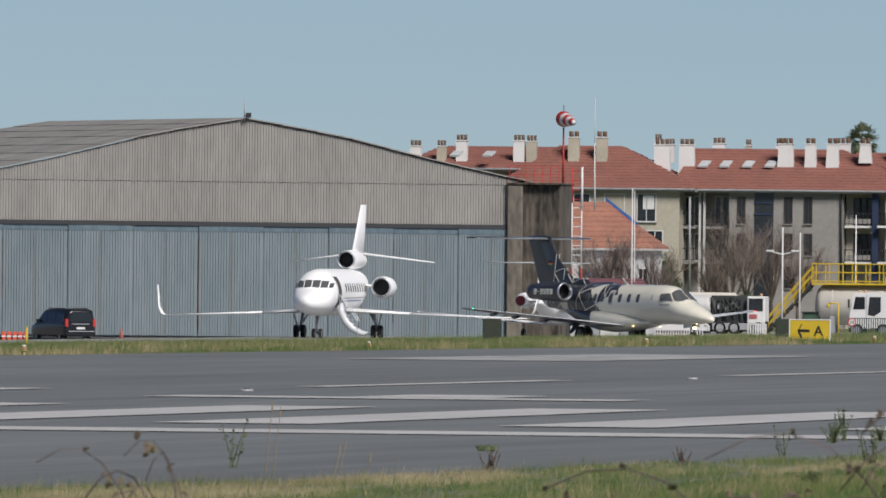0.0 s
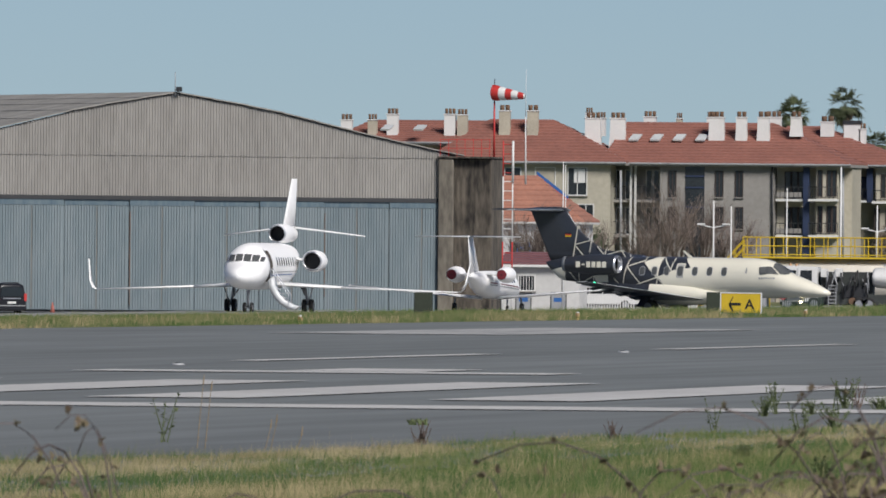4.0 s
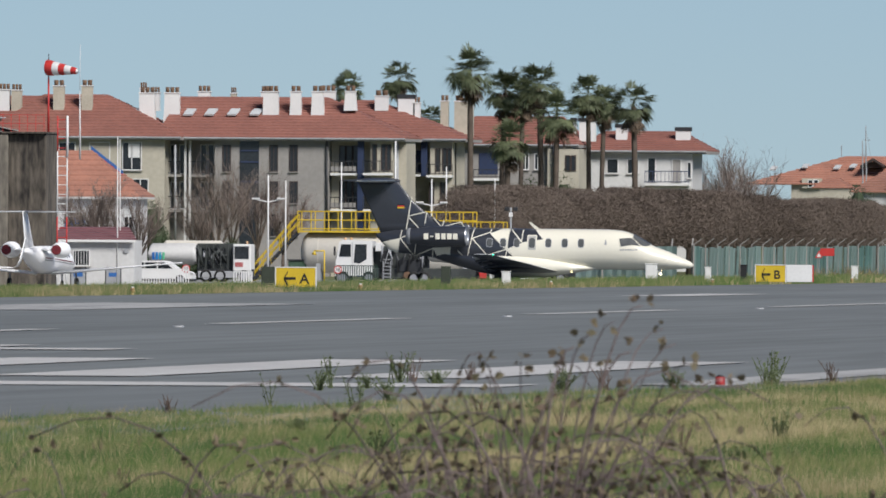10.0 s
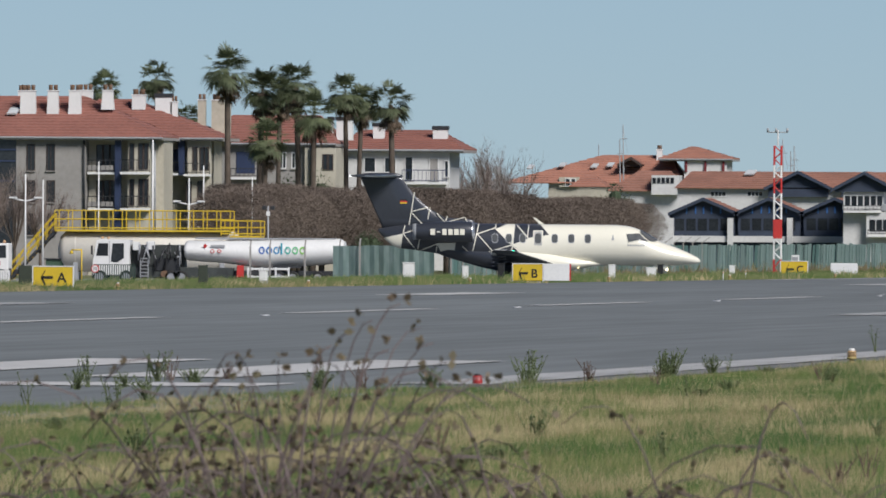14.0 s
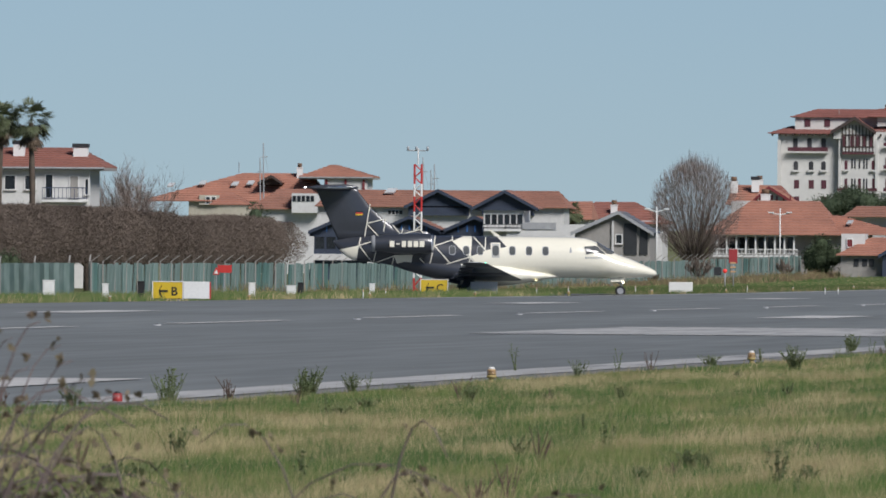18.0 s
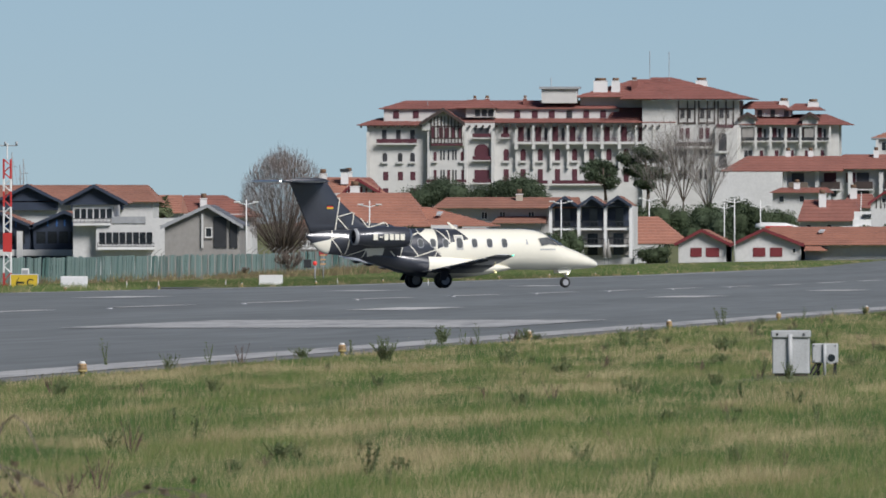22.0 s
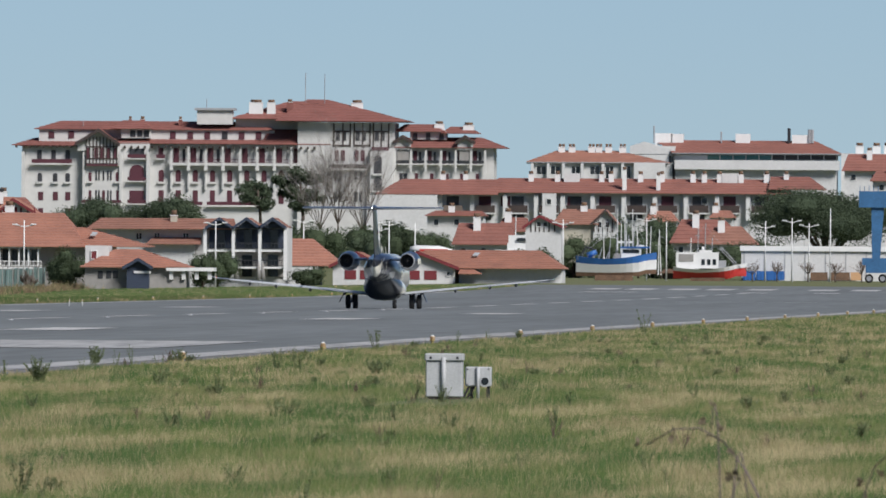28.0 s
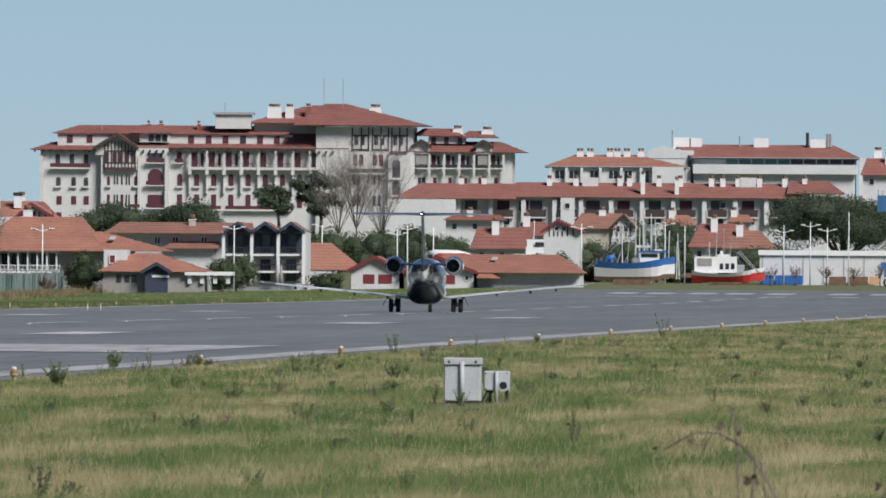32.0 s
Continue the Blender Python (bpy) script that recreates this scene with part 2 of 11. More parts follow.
M["apron"] = mat("apron_concrete", (0.3, 0.3, 0.29), 0.9, vary=0.15, scale=0.1, grain=20, world_space=True)
M["lens"] = mat("amber_lens", (0.5, 0.34, 0.18), 0.3, vary=0.05, scale=9.0)
ground_sheet()
runway = strip("runway", -68.2, NEAR_EDGE, -300, 1955, 0.0, M["asphalt"], "grey asphalt runway with white painted markings")
strip("threshold_line", -67.0, -23.6, 241.5, 247.0, 0.010, M["paint"], parent=runway)
for x in (-26.2, -30.05, -34.05, -37.9, -42.0, -48.0, -52.1, -56.0, -60.0, -63.8):
    strip("threshold_stripe", x - 0.92, x + 0.92, 256.5, 293.5, 0.012, M["paint"], parent=runway)
strip("runway_number_stroke", -43.0, -36.2, 314, 318.5, 0.012, M["paint"], parent=runway)
strip("runway_number_stroke", -40.6, -38.6, 319, 327, 0.012, M["paint"], parent=runway)
strip("runway_number_stroke", -53.0, -47.0, 325, 334, 0.012, M["paint"], parent=runway)
for i in range(24):
    y = 348 + 60.2 * i
    strip("centre_line_dash", -45.2, -44.65, y, y + 33, 0.012, M["paint"], parent=runway)
for x0, x1, y0, y1 in ((-34.2, -24.9, 476, 529), (-61.0, -55.8, 476, 529)):
    strip("aiming_point_mark", x0, x1, y0, y1, 0.012, M["paint_worn"], parent=runway)
for y in (618, 800, 950, 1100):
    for x in (-35.5, -56.0):
        if (x, y) != (-35.5, 1100):
            strip("touchdown_mark", x - 0.95, x + 0.95, y, y + 28, 0.012, M["paint"], parent=runway)
strip("side_stripe", -22.6, -21.5, 247, 1760, 0.010, M["paint_worn"], parent=runway)
strip("side_stripe", -67.6, -66.7, 900, 1760, 0.010, M["paint_worn"], parent=runway)
strip("shoulder", -21.4, NEAR_EDGE + 0.1, 232, 1900, 0.006, mat("pale_shoulder", (0.19, 0.19, 0.185), 0.9, vary=0.2, scale=0.4, world_space=True), parent=runway)
# the far threshold
for be in ((-32.258, -0.787), (-31.022, -0.806), (-25.172, -0.772), (-21.895, -0.577)):
    p = at(be, 1780)
    strip("threshold_stripe", p.x - 1.0, p.x + 1.0, 1768, 1790, 0.02, M["paint"], parent=runway)
for be in ((-31.806, -0.507), (-30.141, -0.548), (-28.274, -0.538), (-26.610, -0.554), (-24.795, -0.543), (-22.022, -0.553), (-20.157, -0.517)):
    p = at(be, 1860)
    strip("threshold_stripe", p.x - 1.1, p.x + 1.1, 1845, 1872, 0.02, M["paint"], parent=runway)
p = at((-21.766, -1.232), 1390)
strip("touchdown_mark", -40, -31, 1385, 1389, 0.02, M["paint_worn"], parent=runway)

# apron and taxiway, one paved sheet that follows the ground
vs, fs = [], []
xs, ys = np.linspace(-420, -68.6, 60), [1028, 1044, 1060, 1072]
for y in ys:
    vs += [(x, y, gz(x, y) + 0.03) for x in xs]
fs = [(j * 60 + i, j * 60 + i + 1, (j + 1) * 60 + i + 1, (j + 1) * 60 + i) for j in range(3) for i in range(59)]
tagged(part("taxiway", (vs, fs), M["asphalt"]), "grey asphalt taxiway from the apron to the runway", "taxiway", kind="structure")
vs, fs = [], []
xs, ys = np.concatenate([np.linspace(-420, -190, 13), np.linspace(-184, -118, 17)]), [1073, 1120, 1200, 1300, 1500]
for y in ys:
    vs += [(x, y, gz(x, y) + 0.03) for x in xs]
fs = [(j * 30 + i, j * 30 + i + 1, (j + 1) * 30 + i + 1, (j + 1) * 30 + i) for j in range(4) for i in range(29)]
tagged(part("apron", (vs, fs), M["apron"]), "pale concrete apron in front of the hangar", "apron", kind="structure")


def edge_light(x, y, first=[None]):
    if first[0] is None:
        t = thing("runway_edge_light", pose(0, 0, 0), "small yellow runway edge light with an amber lens, in grass", "runway light", "runway edge lights")
        bm = B()
        cyl(bm, (0, 0, -0.05), (0, 0, 0.07), 0.04, 0.035, 12)
        cyl(bm, (0, 0, 0.07), (0, 0, 0.1), 0.065, 0.065, 14)
        part("base", bm, mat("dull_yellow_base", (0.42, 0.33, 0.13), 0.6), t)
        bm = B()
        cyl(bm, (0, 0, 0.1), (0, 0, 0.18), 0.06, 0.05, 14)
        for z in (0.12, 0.14, 0.16):
            cyl(bm, (0, 0, z), (0, 0, z + 0.008), 0.066, 0.066, 14)
        part("lens", bm, M["lens"], t)
        bm = B()
        cyl(bm, (0, 0, 0.18), (0, 0, 0.21), 0.05, 0.03, 14)
        part("cap", bm, M["white"], t)
        first[0] = t
        t.matrix_basis = pose(x, y, gz(x, y))
        return t
    return copy_thing(first[0], pose(x, y, gz(x, y)))


for i in range(22):
    edge_light(-20.6, 291.5 + 57.45 * i)
for i in range(20):
    edge_light(-68.9, 60 * (i + 8.077))
bm = B()
cyl(bm, (0, 0, -0.03), (0, 0, 0.1), 0.06, 0.055, 14)
p = at((-87.456, -6.501), 248)
t = thing("runway_edge_light", pose(p.x, p.y, 0), "low red runway light at the grass edge", "runway light", "runway edge lights")
part("lens", bm, mat("dull_red_lens", (0.33, 0.03, 0.03), 0.4), t)
bm = B()
cyl(bm, (0, 0, 0.1), (0, 0, 0.12), 0.045, 0.02, 14)
part("cap", bm, M["dark"], t)


def inset_light(x, y, first=[None]):
    if first[0] is None:
        t = thing("inset_light", pose(x, y, gz(x, y)), "small flush white light set into the runway", "runway light", "inset runway lights")
        bm = B()
        cyl(bm, (0, 0, -0.02), (0, 0, 0.03), 0.12, 0.09, 12)
        part("body", bm, M["grey"], t)
        bm = B()
        box(bm, -0.04, 0.04, -0.06, 0.06, 0.03, 0.04, 0.005)
        part("lens", bm, M["glass"], t)
        first[0] = t
    else:
        copy_thing(first[0], pose(x, y, float(np.interp(y, PY, PZ))))


for i in range(13):
    inset_light(-44.1, 334 + 60.2 * i)


# ---- signs and small things along the far edge ----
def arrow_bar(bm, x, z, w, h, y=-0.004):
    box(bm, x, x + w, y - 0.006, y, z - h * 0.07, z + h * 0.07)
    for sgn in (1, -1):
        prism(bm, [(x, y, z - 0.07 * h), (x + 0.32 * w, y, z + sgn * 0.36 * h - 0.08 * h), (x + 0.36 * w, y, z + sgn * 0.36 * h + 0.06 * h), (x + 0.02, y, z + 0.09 * h)], (0, -0.006, 0))


def taxi_sign(be, d, w, h, letter, white=0.0):
    p = at(be, d)
    t = thing("taxiway_sign", pose(p.x, d, gz(p.x, d)), "yellow sign, black arrow and letter %s%s" % (letter, ", with a white panel" if white else ", standing in grass"), "sign", "taxiway signs")
    part("board", box(B(), 0, w, 0, 0.12, 0.08, 0.08 + h, 0.012), M["yellow"], t)
    bm = B()
    box(bm, -0.03, 0, -0.01, 0.14, 0.05, 0.11 + h)
    box(bm, w, w + 0.03, -0.01, 0.14, 0.05, 0.11 + h)
    box(bm, 0, w, -0.01, 0.14, 0.08 + h, 0.11 + h)
    part("frame", bm, M["white"], t)
    bm = B()
    arrow_bar(bm, w * 0.2, 0.08 + h * 0.45, w * 0.3, h)
    part("arrow", bm, M["black"], t)
    ob = letters(t, letter, h * 0.72, pose(w * 0.72, -0.004, 0.08 + h * 0.2, 90, 0, 0), M["black"], "letter")
    if white:
        part("white_panel", box(B(), w + 0.035, w + 0.035 + white, 0, 0.12, 0.08, 0.1 + h, 0.012), M["white"], t)
        part("red_edge", box(B(), w + 0.04 + white, w + 0.08 + white, 0, 0.12, 0.08, 0.1 + h), M["red"], t)
    for x in (0.15, w - 0.15):
        part("leg", cyl(B(), (x, 0.06, -0.05), (x, 0.06, 0.09), 0.025, n=8), M["grey"], t)


taxi_sign((-107.484, -2.094), 668, 1.19, 0.58, "A")
taxi_sign((-85.889, -2.037), 806, 1.07, 0.6, "B", 0.94)
taxi_sign((-73.874, -1.586), 1035, 1.24, 0.66, "C")


def cabinet(name, a, b, d, material, label, category, dep=0.4, lid=True, group=""):
    """A box on the ground between two seen corners (lower left, upper right)."""
    p, q = at(a, d), at(b, d)
    w, h = q.x - p.x, q.z - p.z
    g = gz(p.x, d)
    t = thing(name, pose(p.x, d, g), label, category, group)
    h = q.z - g
    part("body", box(B(), 0, w, 0, dep, -0.02, h * 0.95, min(w, h) * 0.03), material, t)
    if lid:
        part("lid", box(B(), -0.02, w + 0.02, -0.02, dep + 0.02, h * 0.95, h, min(w, h) * 0.02), material, t)
        part("door", box(B(), w * 0.1, w * 0.9, -0.012, 0, h * 0.12, h * 0.88, 0.004), material, t)
    return t


cabinet("marker_box", (-90.854, -1.984), (-90.346, -1.200), 850, M["white"], "white painted metal cabinet standing in the grass", "cabinet")
cabinet("marker_post", (-81.601, -1.853), (-81.327, -1.245), 880, M["white"], "slim white marker post in the grass", "marker")
cabinet("marker_post", (-97.311, -2.189), (-96.955, -1.581), 740, M["white"], "slim white marker post in the grass", "marker")
cabinet("marker_box", (-79.903, -1.740), (-79.500, -1.358), 920, M["white"], "small slatted white cabinet in the grass", "cabinet")
cabinet("marker_post", (-79.395, -1.787), (-79.171, -1.229), 915, M["black"], "black marker post standing in the grass", "marker")
cabinet("marker_post", (-88.177, -1.970), (-87.927, -1.336), 815, M["white"], "slim white marker post in the grass", "marker")
cabinet("marker_post", (-86.578, -1.857), (-86.304, -1.223), 830, M["black"], "black marker post standing in the grass", "marker")
cabinet("marker_post", (-76.180, -1.603), (-75.955, -1.247), 980, M["white"], "slim white marker post in the grass", "marker")
cabinet("white_board", (-71.645, -1.594), (-70.433, -1.105), 1040, M["white"], "low white rectangular board standing in the grass", "board", 0.08, False)
cabinet("white_board", (-62.758, -1.467), (-61.696, -1.061), 1130, M["white"], "low white rectangular board standing in the grass", "board", 0.08, False)
cabinet("sign_back", (-121.355, -2.296), (-120.568, -1.503), 690, mat("olive_box", (0.035, 0.045, 0.03), 0.7), "dark green box standing in the grass", "box", 0.3, False)
cabinet("sign_back", (-108.146, -2.200), (-107.540, -1.385), 690, mat("olive_box_b", (0.035, 0.045, 0.03), 0.7), "dark green box standing behind the taxiway sign", "box", 0.3, False)
cabinet("sign_back", (-100.047, -2.090), (-99.645, -1.327), 720, mat("olive_box_c", (0.035, 0.045, 0.03), 0.7), "dark green box standing in the grass", "box", 0.3, False)
rng = random.Random(11)
for be, d in (((-76.457, -1.908), 900), ((-75.443, -1.875), 930), ((-68.679, -1.756), 1080), ((-67.261, -1.753), 1090), ((-64.250, -1.647), 1110), ((-59.242, -1.537), 1160), ((-55.762, -1.450), 1120), ((-55.180, -1.447), 1130)):
    p = at(be, d)
    t = thing("reflector_stake", pose(p.x, d, gz(p.x, d)), "thin white reflector stake in the grass", "marker", "reflector stakes")
    part("stake", cyl(B(), (0, 0, -0.05), (0, 0, 0.34), 0.025, 0.02, 8), M["white"], t)
    part("reflector", cyl(B(), (0, 0, 0.26), (0, 0, 0.31), 0.03, 0.03, 8), M["orange"], t)
# boards at the end of the fence
p, q = at((-60.078, -0.907), 1500), at((-59.701, 0.406), 1500)
t = thing("warning_board", pose(p.x, 1500, gz(p.x, 1500)), "tall red warning board on a post by the fence", "sign")
part("board", box(B(), 0, q.x - p.x, 0, 0.05, q.z - gz(p.x, 1500) - 0.95, q.z - gz(p.x, 1500), 0.01), mat("sign_red", (0.33, 0.035, 0.04), 0.6), t)
for k in range(3):
    part("lettering_bar", box(B(), 0.1, q.x - p.x - 0.1, -0.006, 0, 1.05 + 0.3 * k, 1.15 + 0.3 * k), M["orange"], t)
part("post", cyl(B(), (0.3, 0.08, -0.1), (0.3, 0.08, 2.0), 0.04, n=8), M["grey"], t)
p = at((-83.052, -1.654), 1160)
t = thing("warning_board", pose(p.x, 1160, gz(p.x, 1160)), "red warning board with a triangle sign on thin posts", "sign")
part("board", box(B(), 0.06, 0.8, 0, 0.03, 1.3, 1.7, 0.005), M["red"], t)
part("triangle", prism(B(), [(-0.2, -0.01, 1.2), (0.18, -0.01, 1.2), (0.0, -0.01, 1.6)], (0, 0.02, 0)), M["red"], t)
part("triangle_face", prism(B(), [(-0.12, -0.016, 1.25), (0.1, -0.016, 1.25), (0.0, -0.016, 1.48)], (0, 0.004, 0)), M["white"], t)
for x in (0.0, 0.4):
    part("post", cyl(B(), (x, 0.04, -0.1), (x, 0.04, 1.4), 0.025, n=6), M["grey"], t)


# ---- the grey equipment boxes in the near grass ----
def field_box():
    p = at((-39.808, -5.638), 293)
    t = thing("equipment_box", pose(p.x, 293, 0), "pale grey metal equipment box with an overhanging lid, in grass", "box")
    M["box_grey"] = mat("weathered_grey_paint", (0.42, 0.43, 0.43), 0.6, vary=0.12, scale=3.0, bump=0.1)
    part("body", box(B(), 0, 0.48, 0, 0.4, 0.03, 0.5, 0.012), M["box_grey"], t)
    part("lid", box(B(), -0.015, 0.495, -0.03, 0.43, 0.5, 0.6, 0.015), M["box_grey"], t)
    part("plinth", box(B(), 0.03, 0.45, 0.02, 0.38, -0.05, 0.03), M["concrete"], t)
    part("front_pipe", cyl(B(), (0.235, -0.03, -0.03), (0.235, -0.03, 0.55), 0.03, n=12), M["box_grey"], t)
    part("hinge", box(B(), 0.05, 0.08, -0.035, -0.028, 0.53, 0.56), M["dark"], t)
    part("hinge", box(B(), 0.4, 0.43, -0.035, -0.028, 0.53, 0.56), M["dark"], t)
    p = at((-38.041, -5.634), 295)
    t = thing("equipment_box", pose(p.x, 295, 0), "small grey box with a round lens on a short stand", "box")
    part("body", box(B(), 0, 0.34, 0, 0.3, 0.16, 0.42, 0.015), M["box_grey"], t)
    part("lens_ring", cyl(B(), (0.26, -0.045, 0.23), (0.26, 0.0, 0.23), 0.078, n=18), M["box_grey"], t)
    part("lens", cyl(B(), (0.26, -0.05, 0.23), (0.26, -0.04, 0.23), 0.05, n=18), M["glass"], t)
    part("front_pipe", cyl(B(), (0.17, -0.025, -0.03), (0.17, -0.025, 0.42), 0.022, n=10), M["box_grey"], t)
    for x in (0.06, 0.28):
        part("leg", box(B(), x, x + 0.04, 0.12, 0.16, -0.05, 0.17), M["dark"], t)
    for k, (x, z) in enumerate(((0.03, 0.39), (0.31, 0.39), (0.03, 0.19))):
        part("screw", cyl(B(), (x, -0.006, z), (x, 0.0, z), 0.01, n=6), M["dark"], t)
    bm = B()
    cyl(bm, (0.05, 0.05, 0.16), (-0.02, 0.0, 0.02), 0.016, n=6)
    cyl(bm, (0.12, 0.05, 0.16), (0.02, 0.02, 0.0), 0.016, n=6)
    part("cable", bm, M["rubber"], t)


field_box()

# ---- aircraft: x forward, y to the plane's left, z up, origin on the ground below the main gear ----
M["cream"] = mat("cream_aircraft_paint", (0.77, 0.74, 0.62), 0.22, vary=0.02, scale=0.6)
M["navy"] = mat("navy_aircraft_paint", (0.036, 0.04, 0.05), 0.33, vary=0.08, scale=0.6)
M["jet_white"] = mat("white_aircraft_paint", (0.95, 0.95, 0.94), 0.4, vary=0.02, scale=0.6)
for k in ("cream", "navy", "jet_white"):
    M[k].node_tree.nodes["Principled BSDF"].inputs["Coat Weight"].default_value = 0.0 if k == "jet_white" else 0.45
M["bare"] = mat("bare_aluminium", (0.62, 0.63, 0.65), 0.3, metal=0.9, vary=0.05, scale=2.0)
M["strut"] = mat("grey_gear_leg", (0.3, 0.31, 0.33), 0.45, vary=0.1, scale=4.0)
M["wing_grey"] = mat("pale_grey_wing", (0.58, 0.6, 0.61), 0.35, vary=0.05, scale=1.0)
M["exit_grey"] = mat("grey_exit_hatch", (0.4, 0.4, 0.37), 0.4, vary=0.05, scale=1.0)
M["maroon"] = mat("dark_red_cover", (0.16, 0.012, 0.02), 0.6, vary=0.15, scale=3.0)
M["cabin_glass"] = mat("tinted_cabin_window", (0.1, 0.105, 0.105), 0.12, vary=0.1, scale=1.0)
M["cockpit_glass"] = mat("cockpit_glazing", (0.12, 0.125, 0.125), 0.08, vary=0.25, scale=1.5)
M["inside"] = mat("engine_duct", (0.008, 0.008, 0.009), 0.6, vary=0.1, scale=3.0)


class Hull:
    """A fuselage: stations (metres from the nose, top, bottom, half width)."""

    def __init__(self, rows, gear):
        self.rows, self.gear = rows, gear

    def sec(self, s):
        r = self.rows
        return [float(np.interp(s, [q[0] for q in r], [q[k] for q in r])) for k in (1, 2, 3)]

    def p(self, s, th, off=0.0):
        top, bot, w = self.sec(s)
        zc, b = (top + bot) / 2, (top - bot) / 2
        return Vector((self.gear - s, math.sin(th) * (w + off), zc + math.cos(th) * (b + off)))

    def th(self, s, z):
        top, bot, w = self.sec(s)
        return math.acos(max(-1, min(1, (z - (top + bot) / 2) / max(0.01, (top - bot) / 2))))

    def skin(self, step=0.25, n=36):
        bm = B()
        ss, s = [], self.rows[0][0]
        while s < self.rows[-1][0]:
            ss.append(s)
            s += step * (0.35 if s < 1.2 else 1)
        ss.append(self.rows[-1][0])
        loft(bm, [[self.p(s, 2 * math.pi * i / n) for i in range(n)] for s in ss])
        return bm

    def patch(self, corners, off=0.008, n=5, side=1):
        """A sheet on the skin between four corners (s, z), in order round."""
        bm = B()
        a, b, c, d = [(s, self.th(s, z)) for s, z in corners]
        g = []
        for i in range(n + 1):
            row = []
            for j in range(n + 1):
                u, v = i / n, j / n
                s = (a[0] * (1 - u) + b[0] * u) * (1 - v) + (d[0] * (1 - u) + c[0] * u) * v
                t = (a[1] * (1 - u) + b[1] * u) * (1 - v) + (d[1] * (1 - u) + c[1] * u) * v
                row.append(bm.verts.new(self.p(s, side * t, off)))
            g.append(row)
        for i in range(n):
            for j in range(n):
                bm.faces.new((g[i][j], g[i + 1][j], g[i + 1][j + 1], g[i][j + 1])).smooth = True
        return bm

    def oval(self, s, z, a, b, off=0.008, side=1, n=20, pw=3.6):
        """A rounded window sheet on the skin."""
        bm = B()
        mid = bm.verts.new(self.p(s, side * self.th(s, z), off))
        prev = None
        for q in (0.55, 1.0):
            ring = []
            for i in range(n):
                c, d = math.cos(2 * math.pi * i / n), math.sin(2 * math.pi * i / n)
                k = q / (abs(c) ** pw + abs(d) ** pw) ** (1 / pw)
                ring.append(bm.verts.new(self.p(s + a * k * c, side * self.th(s + a * k * c, z + b * k * d), off)))
            for i in range(n):
                j = (i + 1) % n
                bm.faces.new((mid, ring[i], ring[j]) if prev is None else (prev[i], ring[i], ring[j], prev[j])).smooth = True
            prev = ring
        bmesh.ops.recalc_face_normals(bm, faces=bm.faces[:])
        return bm

    def front(self, y, z, off=0.014):
        """The skin's point seen from ahead at y, z."""
        lo, hi = 0.3, 6.0
        for k in range(30):
            s = (lo + hi) / 2
            top, bot, w = self.sec(s)
            f = ((z - (top + bot) / 2) / ((top - bot) / 2)) ** 2 + (y / w) ** 2
            lo, hi = (s, hi) if f > 1 else (lo, s)
        return Vector((self.gear - hi + off * 1.5, y + off * y, z + off * 0.5))

    def ribbon(self, s0, z0, s1, z1, w=0.05, off=0.006, side=1):
        """A thin painted line on the skin."""
        n = 8
        dx, dz = s1 - s0, z1 - z0
        ln = math.hypot(dx, dz)
        nx, nz = -dz / ln * w / 2, dx / ln * w / 2
        bm = B()
        prev = None
        for i in range(n + 1):
            s, z = s0 + dx * i / n, z0 + dz * i / n
            e = [bm.verts.new(self.p(s + k * nx, side * self.th(s + k * nx, z + k * nz), off)) for k in (-1, 1)]
            if prev:
                bm.faces.new((prev[0], prev[1], e[1], e[0]))
            prev = e
        return bm


def foil(bm, root, tip, n=9):
    """A wing panel. root, tip: (leading edge point, chord, thickness)."""
    rings = []
    for (le, ch, th) in (root, tip):
        le = Vector(le)
        up = [(1 - math.cos(math.pi * i / n)) / 2 for i in range(n + 1)]
        prof = [(u, th * 2.2 * math.sqrt(max(u, 0)) * (1 - u) + 0.01) for u in up] + [(u, -th * 1.2 * math.sqrt(max(u, 0)) * (1 - u)) for u in up[-2:0:-1]]
        rings.append([le + Vector((-ch * u, 0, z)) for u, z in prof])
    return loft(bm, rings)


def vfoil(bm, root, tip, n=8):
    """An upright fin panel."""
    rings = []
    for (le, ch, th) in (root, tip):
        le = Vector(le)
        up = [(1 - math.cos(math.pi * i / n)) / 2 for i in range(n + 1)]
        prof = [(u, th * 2 * math.sqrt(u) * (1 - u) + 0.012) for u in up] + [(u, -th * 2 * math.sqrt(u) * (1 - u) - 0.012) for u in up[::-1]]
        rings.append([le + Vector((-ch * u, y, 0)) for u, y in prof])
    return loft(bm, rings)


